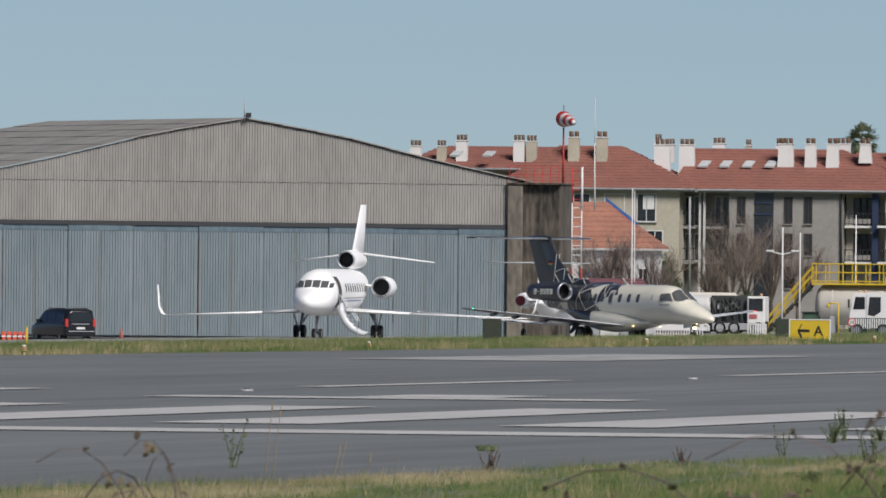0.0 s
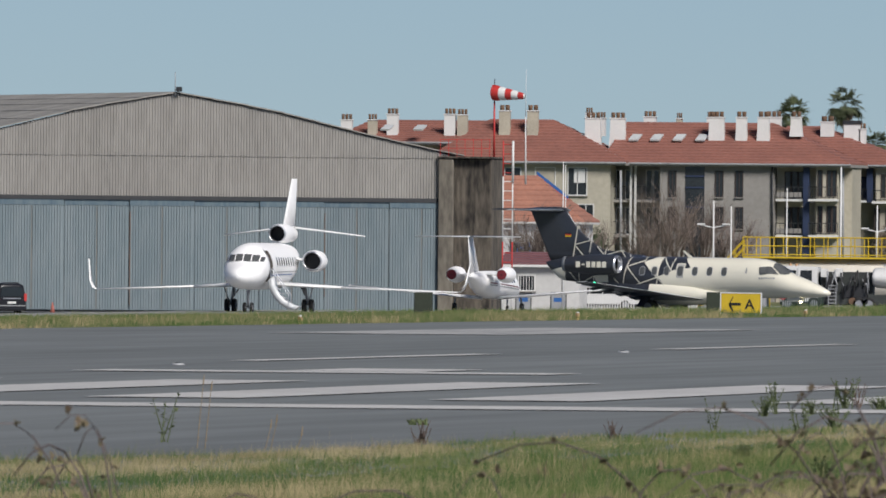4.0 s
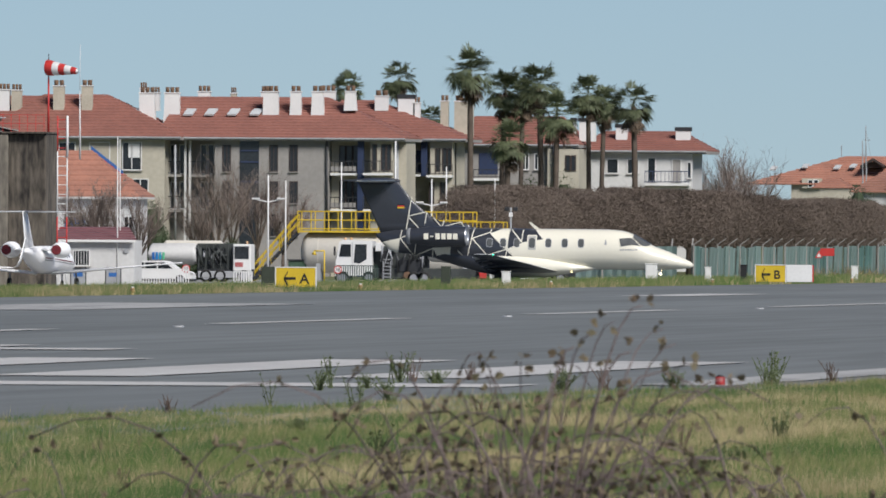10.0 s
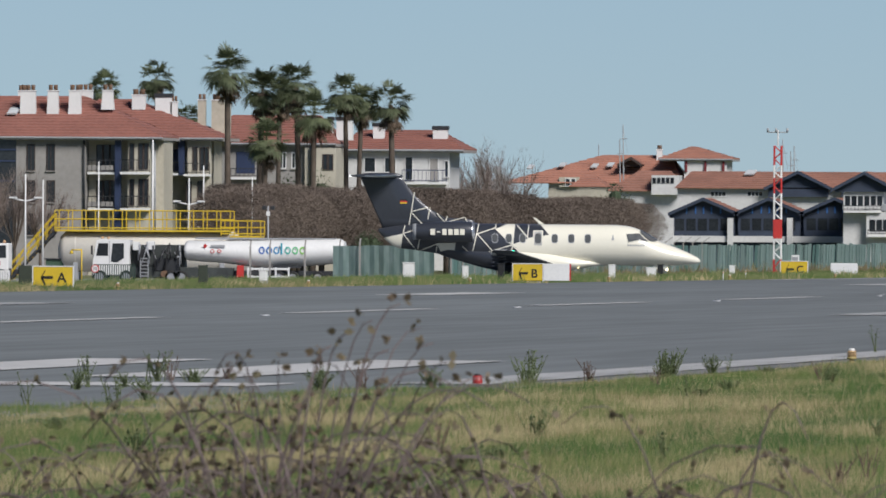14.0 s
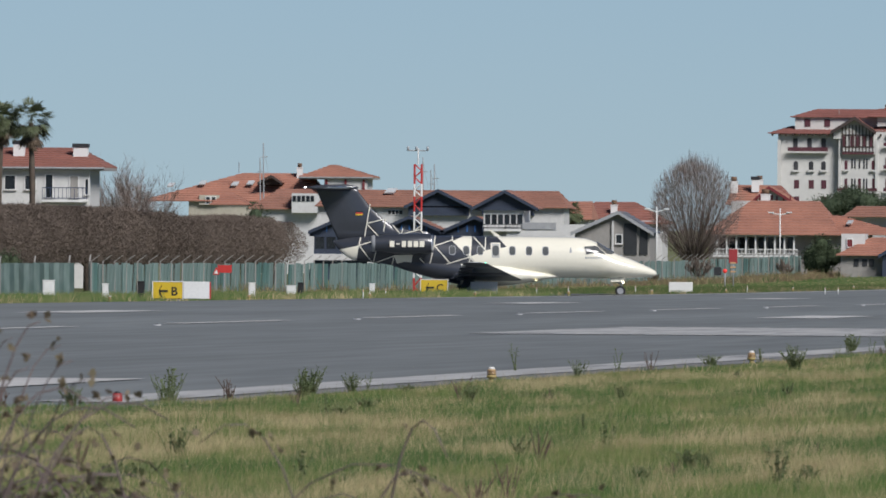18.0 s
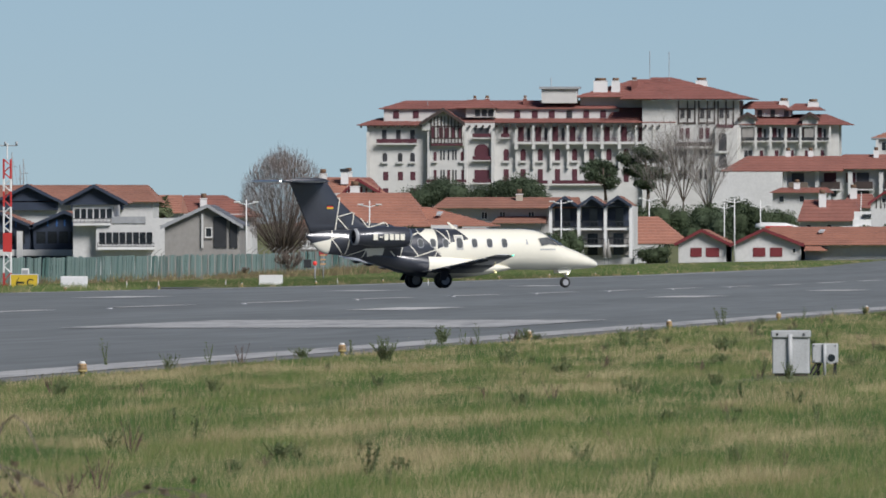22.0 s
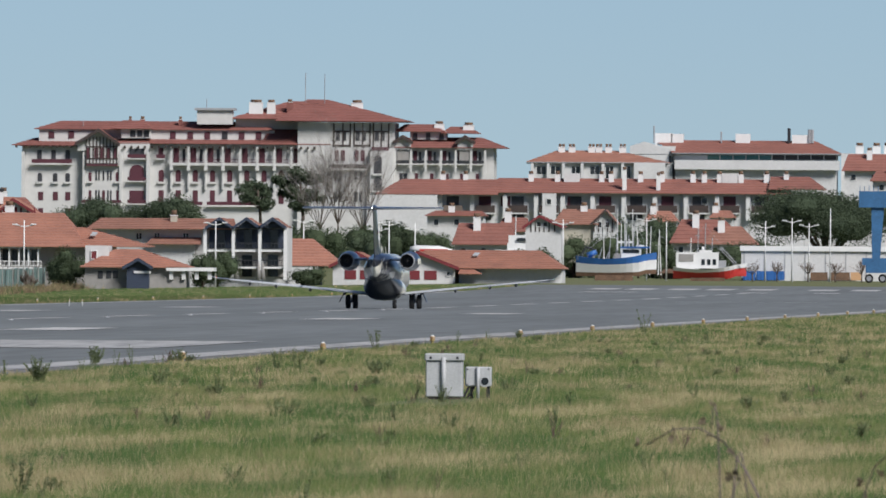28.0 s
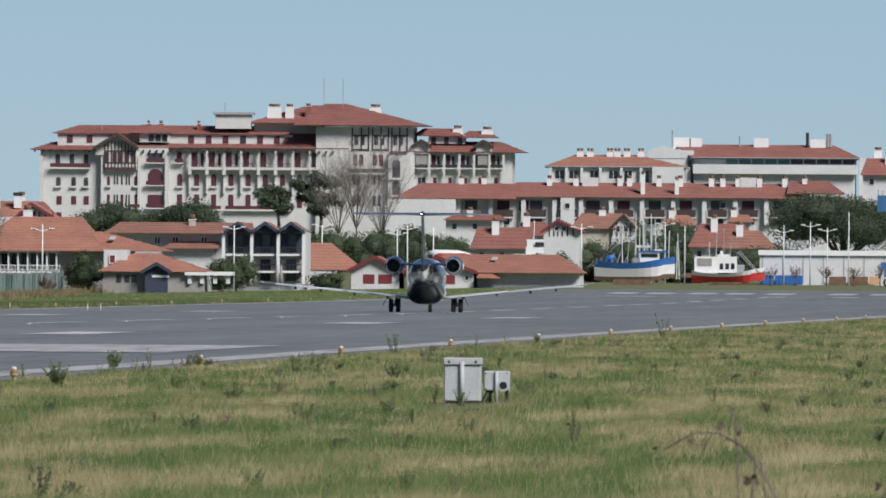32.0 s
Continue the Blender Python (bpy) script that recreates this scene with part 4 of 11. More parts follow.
    cyl(bm, (6.6, 0, 1.35), (7.18, 0, 0.7), 0.05, n=8)
    part("nose_gear_leg", bm, M["strut"], jet)
    bm = B()
    vfoil(bm, ((G - 14.6, 0, 4.2), 4.6, 0.16), ((G - 18.2, 0, 7.55), 1.7, 0.08))
    part("fin", bm, M["jet_white"], jet)
    nacelle(jet, G - 13.1, 0, 4.42, 4.6, 0.56, M["jet_white"], M["bare"], M["inside"], 0.8)
    # door opening and airstair on the left side
    part("door_opening", H.patch([(3.5, 1.75), (4.35, 1.75), (4.35, 3.45), (3.5, 3.45)], 0.02, 6, 1), mat("dim_cabin_entry", (0.09, 0.075, 0.06), 0.8), jet)
    part("door_frame", H.ribbon(3.44, 1.75, 3.44, 3.5, 0.08, 0.03, 1), M["bare"], jet)
    arc = [(1.12, 1.8), (1.22, 1.3), (1.45, 0.85), (1.8, 0.48), (2.25, 0.22), (2.6, 0.14)]
    bm = B()
    loft(bm, [[Vector((G - 3.5 - dx, y + o, z + q)) for dx, o, q in ((0, 0, 0), (0, 0.3, 0.22), (0.85, 0.3, 0.22), (0.85, 0, 0))] for y, z in arc])
    st = part("airstair", bm, M["wing_grey"], jet)
    for k in range(6):
        bm = B()
        u = (k + 0.5) / 6
        box(bm, G - 4.3, G - 3.55, 1.25 + 1.05 * u, 1.5 + 1.05 * u, 1.66 - 1.5 * u, 1.7 - 1.5 * u, 0.008)
        part("step", bm, M["wing_grey"], st)
    for xx in (3.5, 4.35):
        bm = B()
        cyl(bm, (G - xx, 1.25, 2.5), (G - xx, 2.3, 1.0), 0.025, n=6)
        cyl(bm, (G - xx, 1.3, 1.7), (G - xx, 1.25, 2.5), 0.025, n=6)
        cyl(bm, (G - xx, 2.3, 0.2), (G - xx, 2.3, 1.0), 0.025, n=6)
        part("handrail", bm, M["bare"], st)
    return jet


def parked_twinjet():
    """The small white twin jet with its engine covers on."""
    G = 8.2
    H = Hull([(0, 1.35, 1.27, 0.04), (0.3, 1.55, 1.08, 0.28), (1.2, 1.85, 0.9, 0.6), (2.2, 2.05, 0.82, 0.75), (2.9, 2.35, 0.8, 0.8), (3.6, 2.42, 0.8, 0.81), (9.0, 2.42, 0.85, 0.81), (11.5, 2.4, 1.3, 0.6), (13.5, 2.3, 1.9, 0.25), (14.2, 2.2, 2.05, 0.06)], G)
    p0 = at((-118.007, -2.219), 1270)
    jet = thing("business_jet", pose(p0.x, p0.y, gz(p0.x, p0.y), 0, 0, 86.5), "small white business jet with dark red engine covers, parked", "airplane")
    part("fuselage", H.skin(0.4, 28), M["jet_white"], jet)
    for sd in (1, -1):
        for k in range(2):
            part("stripe", H.ribbon(1.0, 1.45 - 0.12 * k, 11.0, 1.75 - 0.12 * k, 0.06, 0.01, sd), M["maroon" if k == 0 else "grey"], jet)
        bm = B()
        foil(bm, ((G - 6.6, sd * 0.6, 0.85), 2.4, 0.13), ((G - 7.9, sd * 8.0, 1.5), 0.95, 0.04))
        wing = part("wing", bm, M["jet_white"], jet)
        bm = B()
        box(bm, G - 8.7, G - 8.0, sd * 8.0 - 0.03, sd * 8.0 + 0.03, 1.47, 1.55, 0.01)
        part("wingtip", bm, M["jet_white"], wing)
        nacelle(jet, G - 9.6, sd * 1.45, 2.2, 2.4, 0.47, M["jet_white"], M["jet_white"], M["inside"])
        bm = B()
        cyl(bm, (G - 11.96, sd * 1.45, 2.2), (G - 12.06, sd * 1.45, 2.2), 0.29, 0.25, 20)
        part("engine_cover", bm, M["maroon"], jet)
        bm = B()
        foil(bm, ((G - 10.2, sd * 0.5, 2.2), 1.4, 0.09), ((G - 10.3, sd * 1.1, 2.2), 1.2, 0.08))
        part("engine_pylon", bm, M["jet_white"], jet)
        bm = B()
        foil(bm, ((G - 13.5, sd * 0.05, 4.35), 1.3, 0.06), ((G - 14.4, sd * 3.0, 4.35), 0.7, 0.03))
        part("tailplane", bm, M["wing_grey"], jet)
        bm = B()
        g = [[bm.verts.new(H.p(s, sd * (0.05 + 1.0 * j / 5), 0.012)) for j in range(6)] for s in (2.2, 2.45, 2.75)]
        for a, b in zip(g, g[1:]):
            for j in range(5):
                bm.faces.new((a[j], a[j + 1], b[j + 1], b[j])).smooth = True
        part("windshield", bm, M["wing_grey"], jet)
        for i in range(6):
            s = 4.2 + i * 0.75
            part("pane", H.patch([(s - 0.15, 1.75), (s + 0.15, 1.75), (s + 0.15, 2.1), (s - 0.15, 2.1)], 0.012, 3, sd), M["glass"], jet)
        bm = B()
        cyl(bm, (0, sd * 1.9, 0.9), (0, sd * 1.95, 0.3), 0.06, n=8)
        part("main_gear_leg", bm, M["strut"], jet)
        wheel(jet, 0, sd * 1.95, 0.3, 0.2)
    bm = B()
    cyl(bm, (6.2, 0, 0.9), (6.2, 0, 0.22), 0.05, n=8)
    part("nose_gear_leg", bm, M["strut"], jet)
    wheel(jet, 6.2, 0, 0.22, 0.14)
    bm = B()
    vfoil(bm, ((G - 11.2, 0, 2.25), 2.8, 0.1), ((G - 13.5, 0, 4.4), 1.3, 0.05))
    part("fin", bm, M["jet_white"], jet)
    return jet


parked_trijet()
parked_twinjet()

# ---- hangar, concrete pylon, windsock and masts ----
M["clad"] = mat("grey_cladding", (0.27, 0.26, 0.24), 0.65, vary=0.12, scale=0.25, grain=10, stretch=(1, 1, 0.3), rnd=0.08)
M["clad_roof"] = mat("fibre_cement_roof", (0.3, 0.29, 0.265), 0.85, vary=0.2, scale=0.3, rnd=0.1)
M["door_blue"] = mat("faded_blue_door", (0.19, 0.23, 0.245), 0.6, color2=(0.125, 0.17, 0.19), scale=0.4, grain=5, stretch=(1, 1, 0.25), rnd=0.06)
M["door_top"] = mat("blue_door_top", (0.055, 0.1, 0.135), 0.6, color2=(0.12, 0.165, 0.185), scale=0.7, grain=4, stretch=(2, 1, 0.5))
M["seam"] = mat("stained_door_seam", (0.2, 0.18, 0.15), 0.8, color2=(0.1, 0.12, 0.125), scale=1.2, stretch=(1, 1, 0.6))
M["rust"] = mat("rusty_steel", (0.17, 0.1, 0.06), 0.85, vary=0.3, scale=1.5)


def hangar():
    g = at((-132.228, 7.264), 1290)
    e = at((-119.934, 4.385), 1290)
    fz = gz(g.x, 1290)
    rz = 22.0                                  # the gable is turned a little
    t = thing("hangar", pose(g.x, 1290, fz, 0, 0, rz), "large grey corrugated hangar with closed faded blue doors", "hangar")
    half = (e.x - g.x) / math.cos(radians(rz))
    ridge, eave = g.z - fz, e.z - fz + 0.2
    door = eave - 2.45
    # roof outline: two slopes a side
    prof = [(0, ridge), (half * 0.33, ridge - 0.95), (half * 0.66, ridge - 2.3), (half, eave)]
    top = lambda x: float(np.interp(abs(x), [q[0] for q in prof], [q[1] for q in prof]))
    # wall of ribbed sheets in two tiers above the doors
    pitch = 0.5
    n = int(2 * half / pitch)
    for tier in range(2):
        for i in range(n):
            x0, x1 = -half + i * pitch, -half + (i + 1) * pitch
            mid = (door + eave) / 2 + 1.25
            lo0 = door if tier == 0 else mid
            hi = (lambda x: min(mid, top(x))) if tier == 0 else top
            if hi((x0 + x1) / 2) - lo0 < 0.08:
                continue
            bm = B()
            pts = [(x0 + 0.166 * k + q, y) for k in range(3) for q, y in ((0, 0.0), (0.03, -0.045), (0.11, -0.045), (0.14, 0.0))] + [(x1, 0.0)]
            yo = -0.04 if tier else 0.0
            lo = [bm.verts.new((x, y + yo, lo0 - (0.12 if tier else 0))) for x, y in pts]
            up = [bm.verts.new((x, y + yo, max(lo0 + 0.02, hi(x)))) for x, y in pts]
            for k in range(len(pts) - 1):
                bm.faces.new((lo[k], lo[k + 1], up[k + 1], up[k]))
            part("cladding_sheet", bm, M["clad"], t)
    # backing wall, roof, side walls
    bm = B()
    prism(bm, [(-half, 0.08, 0), (half, 0.08, 0), (half, 0.08, eave)] + [(x, 0.08, z) for x, z in prof[2::-1]] + [(-x, 0.08, z) for x, z in prof[1:]], (0, 0.2, 0))
    part("gable_wall", bm, M["dark"], t)
    for sgn in (1, -1):
        part("side_wall", box(B(), *sorted((sgn * half, sgn * (half - 0.2))), 0.3, 47, 0, eave), M["clad"], t)
        rows = 8
        for k in range(rows):
            xa, xb = half * k / rows, half * (k + 1) / rows
            za, zb = top(xa), top(xb)
            ext = 0.2 if k == rows - 1 else 0.03
            for j in range(9):
                bm = B()
                y0, y1 = -0.25 + j * 5.3, -0.25 + (j + 1) * 5.3 - 0.02
                dz = 0.006 * ((j * 5 + k * 3) % 3)
                prism(bm, [(sgn * xa, y0, za + 0.05), (sgn * (xb + ext), y0, zb + 0.065 + dz), (sgn * (xb + ext), y1, zb + 0.065 + dz), (sgn * xa, y1, za + 0.05)], (0, 0, 0.07))
                part("roof_sheet", bm, M["clad_roof"], t)
    part("back_wall", box(B(), -half, half, 46.8, 47, 0, eave), M["clad"], t)
    part("lintel", box(B(), -half, half, -0.16, 0.1, door - 0.22, door + 0.02), M["dark"], t)
    # sliding doors: leaves of ribbed sheet
    leaf = 3.9
    k = 0
    x = half - 0.35
    while x > -half + 0.3:
        x0 = max(-half + 0.1, x - leaf)
        yo = 0.0 if k % 2 else -0.06
        d = part("door_leaf", box(B(), x0 + 0.015, x - 0.015, yo, yo + 0.06, 0.12, door - 0.2), M["door_blue"], t)
        bm = B()
        m = int((x - x0) / 0.163)
        for i in range(m):
            xx = x0 + 0.05 + i * 0.163
            prism(bm, [(xx, yo, 0.15), (xx + 0.015, yo - 0.045, 0.15), (xx + 0.1, yo - 0.045, 0.15), (xx + 0.115, yo, 0.15)], (0, 0, door - 0.4))
        part("rib_sheet", bm, M["door_blue"], d)
        # each leaf is darker blue along its upper edge
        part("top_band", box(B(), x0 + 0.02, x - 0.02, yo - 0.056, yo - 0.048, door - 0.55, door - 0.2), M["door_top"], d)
        if k % 3 == 1:
            part("rust_streak", box(B(), x0 + 0.02, x0 + 0.06, yo - 0.056, yo - 0.048, 0.4 + 0.6 * (k % 4), door - 0.9), M["rust"], d)
        part("mid_seam", box(B(), (x0 + x) / 2 - 0.03, (x0 + x) / 2 + 0.03, yo - 0.056, yo - 0.048, 0.2, door - 0.6), M["seam"], d)
        x -= leaf
        k += 1
    part("door_post", box(B(), half - 0.36, half, -0.1, 0.08, 0, door), M["dark"], t)
    # ridge mast with a camera
    m = thing("roof_mast", pose(g.x, 1289.6, g.z), "thin mast with a floodlight on the hangar ridge", "mast")
    part("pole", cyl(B(), (0, 0, -0.1), (0, 0, 1.25), 0.035, 0.02, 8), M["grey"], m)
    part("floodlight", box(B(), 0.08, 0.4, -0.12, 0.1, 0.12, 0.4, 0.03), M["dark"], m)
    part("bracket", cyl(B(), (0, 0, 0.2), (0.15, 0, 0.2), 0.03, n=6), M["grey"], m)


hangar()


SOCK = []


def pylon():
    a, b = at((-119.897, 4.442), 1300), at((-117.521, 4.458), 1300)
    z0 = gz(a.x, 1300)
    t = thing("concrete_tower", pose(a.x, 1296, z0), "stained old concrete tower block beside the hangar", "tower")
    w, h = b.x - a.x, a.z - z0
    part("tower_body", box(B(), 0.85, w, 0, 6, 0, h, 0.06), M["concrete"], t)
    part("front_pier", box(B(), 0.0, 0.88, -0.5, 5.5, 0, h - 0.05, 0.05), mat("pale_concrete", (0.22, 0.2, 0.16), 0.9, color2=(0.07, 0.06, 0.05), scale=0.4, stretch=(1, 1, 0.3)), t)
    part("coping", box(B(), -0.05, w + 0.05, -0.55, 6.0, h, h + 0.12, 0.02), M["concrete"], t)
    for i in range(7):
        part("railing_post", cyl(B(), (0.1 + i * (w - 0.2) / 6, -0.4, h + 0.1), (0.1 + i * (w - 0.2) / 6, -0.4, h + 1.15), 0.02, n=6), M["red"], t)
    for z in (0.6, 1.1):
        part("railing_bar", cyl(B(), (0.1, -0.4, h + z), (w - 0.1, -0.4, h + z), 0.015, n=6), M["red"], t)
    # windsock mast
    c = at((-117.802, 4.456), 1299)
    s = thing("windsock", pose(c.x, 1299, c.z), "red and white striped windsock on a red mast", "windsock")
    hm = at((-117.803, 8.009), 1299).z - c.z
    part("mast", cyl(B(), (0, 0, 0), (0, 0, hm * 0.72), 0.07, 0.05, 10), M["red"], s)
    part("mast_top", cyl(B(), (0, 0, hm * 0.72), (0, 0, hm + 0.05), 0.03, 0.02, 8), M["dark"], s)
    zc = at((-117.799, 7.425), 1299).z - c.z
    bm = B()
    n = 20
    # the sock swings about its mast
    ring = lambda u, r: [Vector((u, r * math.cos(2 * math.pi * i / n), -0.1 * u + r * math.sin(2 * math.pi * i / n))) for i in range(n)]
    sock = part("sock", loft(B(), [ring(-0.04, 0.47), ring(0.05, 0.47)], cap=False), M["red"], s, m=pose(0, 0, zc, 0, 0, -60))
    SOCK.append((sock, zc))
    xs = [0.0, 0.42, 0.82, 1.2, 1.6, 1.95]
    rs = [0.46, 0.4, 0.34, 0.28, 0.22, 0.15]
    for k in range(5):
        part("windsock_band", loft(B(), [ring(xs[k], rs[k]), ring((xs[k] + xs[k + 1]) / 2, (rs[k] + rs[k + 1]) / 2 + 0.02), ring(xs[k + 1], rs[k + 1])], cap=False), M["red" if k % 2 == 0 else "white"], sock)
    part("sock_end", loft(B(), [ring(1.95, 0.15), ring(1.955, 0.02)]), M["white"], sock)
    # red and white ladder mast
    c = at((-117.162, -2.517), 1294)
    zg = gz(c.x, 1294)
    top = at((-117.220, 5.272), 1294).z - zg
    s = thing("ladder_mast", pose(c.x, 1294, zg), "red and white lattice ladder mast beside the tower", "mast")
    z, k = 0.0, 0
    for (z0, z1, mm) in ((0, 1.6, "white"), (1.6, 4.1, "red"), (4.1, 7.9, "white"), (7.9, top, "red")):
        for x in (-0.28, 0.28):
            part("rail", cyl(B(), (x, 0, z0), (x, 0, z1), 0.04, n=8), M[mm], s)
        zz = z0 + 0.2
        while zz < z1 - 0.1:
            part("rung", cyl(B(), (-0.28, 0, zz), (0.28, 0, zz), 0.025, n=6), M[mm], s)
            zz += 0.55
    part("light_tube", cyl(B(), (0.3, -0.1, top - 2.4), (0.3, -0.1, top), 0.07, n=10), M["white"], s)
    # slim white poles
    for a, b, d, r in (((-116.363, 3.324), (-116.386, 6.369), 1310, 0.06), ((-114.648, -0.595), (-114.659, 4.351), 1330, 0.055), ((-114.520, -0.594), (-114.556, 4.225), 1332, 0.04), ((-116.386, 6.369), (-116.376, 8.475), 1310, 0.02)):
        p, q = at(a, d), at(b, d)
        s = thing("antenna_pole", pose(p.x, d, gz(p.x, d) if p.z < 2.5 else p.z), "slim white antenna pole", "mast", "antenna poles")
        part("pole", cyl(B(), (0, 0, 0), (q.x - p.x, 0, q.z - (gz(p.x, d) if p.z < 2.5 else p.z)), r, r * 0.5, 8), M["white"], s)


pylon()


# ---- a low house with an orange roof and a shed by the tower ----
M["tile_orange"] = mat("orange_roof_tiles", (0.37, 0.17, 0.115), 0.85, color2=(0.235, 0.11, 0.078), scale=0.5, grain=9, bump=0.2, rnd=0.16)
M["tile"] = mat("clay_roof_tiles", (0.29, 0.12, 0.09), 0.85, color2=(0.19, 0.08, 0.062), scale=0.35, grain=10, bump=0.25, rnd=0.06)
M["tile_old"] = mat("weathered_roof_tiles", (0.32, 0.155, 0.11), 0.9, color2=(0.2, 0.1, 0.072), scale=0.6, grain=8, bump=0.25, rnd=0.08)
M["render_white"] = mat("white_render", (0.56, 0.56, 0.545), 0.85, vary=0.07, scale=0.4, grain=9)
M["render_cream"] = mat("cream_render", (0.44, 0.41, 0.33), 0.85, vary=0.1, scale=0.3, grain=9)
M["render_grey"] = mat("grey_render", (0.28, 0.268, 0.25), 0.85, vary=0.1, scale=0.3, grain=9)
M["timber"] = mat("dark_timber", (0.05, 0.035, 0.03), 0.8, vary=0.2, scale=1.0)
M["shutter"] = mat("dark_red_shutter", (0.16, 0.02, 0.025), 0.7, vary=0.12, scale=1.0)
M["pane"] = mat("dim_pane", (0.03, 0.035, 0.04), 0.12, vary=0.3, scale=0.4, rnd=0.5)
M["navy_col"] = mat("navy_column", (0.02, 0.035, 0.085), 0.6, vary=0.1, scale=0.5)


def coursed(name, a, b, c, d, material, parent, rows=8, thick=0.12):
    """A sloping roof plane in courses: a, b its lower edge, d, c its upper edge. One mesh, each course laid over the next."""
    a, b, c, d = (Vector(q) for q in (a, b, c, d))
    bm = B()
    lift = Vector((0, 0, thick))
    line = [(a, b)]
    for k in range(rows):
        u, v = k / rows, (k + 1) / rows
        line.append((a.lerp(d, u) + lift, b.lerp(c, u) + lift))
        line.append((a.lerp(d, v) + lift * 0.35, b.lerp(c, v) + lift * 0.35))
    vs = [(bm.verts.new(p), bm.verts.new(q)) for p, q in line]
    for (p0, q0), (p1, q1) in zip(vs, vs[1:]):
        bm.faces.new((p0, q0, q1, p1))
    bmesh.ops.recalc_face_normals(bm, faces=bm.faces[:])
    return part(name, bm, material, parent)


def window(parent, x, z, w, h, y=0.0, frame=None, pane=None, bars=1, shut=None, sill=True, deep=0.12):
    """A window in a wall that faces -y: recess, frame, panes, sill, shutters."""
    frame = frame or M["white"]
    wd = part("window", box(B(), x, x + w, y - 0.02, y + 0.02, z, z + h), pane or M["pane"], parent)
    bm = B()
    f = 0.07
    box(bm, x - f, x, y - 0.07, y + 0.03, z - f, z + h + f)
    box(bm, x + w, x + w + f, y - 0.07, y + 0.03, z - f, z + h + f)
    box(bm, x, x + w, y - 0.07, y + 0.03, z + h, z + h + f)
    box(bm, x, x + w, y - 0.07, y + 0.03, z - f, z)
    for k in range(bars):
        xx = x + w * (k + 1) / (bars + 1)
        box(bm, xx - 0.03, xx + 0.03, y - 0.06, y + 0.02, z, z + h)
    part("window_frame", bm, frame, wd)
    if sill:
        part("sill", box(B(), x - 0.12, x + w + 0.12, y - 0.16, y, z - 0.14, z - 0.07), M["render_grey"], wd)
    if shut:
        for xx in (x - 0.08 - w * 0.5, x + w + 0.08):
            part("shutter", box(B(), xx, xx + w * 0.5, y - 0.06, y - 0.01, z - 0.02, z + h + 0.02), shut, wd)
    return wd


def chimney(parent, x, y, z, w, h, material=None, pots=2, cap=False, dep=0.8, taper=0.0):
    c = part("chimney", loft(B(), [[(x - w / 2 - k, y - dep / 2, zz), (x + w / 2 + k, y - dep / 2, zz), (x + w / 2 + k, y + dep / 2, zz), (x - w / 2 - k, y + dep / 2, zz)] for zz, k in ((z - 0.6, taper), (z + h * 0.35, taper * 0.3), (z + h, 0))]), material or M["white"], parent)
    for f in c.data.polygons:
        f.use_smooth = False
    if cap:
        part("chimney_cap", box(B(), x - w / 2 - 0.08, x + w / 2 + 0.08, y - dep / 2 - 0.08, y + dep / 2 + 0.08, z + h, z + h + 0.3, 0.02), M["dark"], c)
    else:
        part("collar", box(B(), x - w / 2 - 0.05, x + w / 2 + 0.05, y - dep / 2 - 0.05, y + dep / 2 + 0.05, z + h, z + h + 0.08), M["white"], c)
        for k in range(pots):
            xx = x - w / 2 + w * (k + 0.5) / pots
            part("chimney_pot", cyl(B(), (xx, y, z + h + 0.08), (xx, y, z + h + 0.5), w * 0.4 / pots, w * 0.42 / pots, 8), M["rust"], c)
    return c


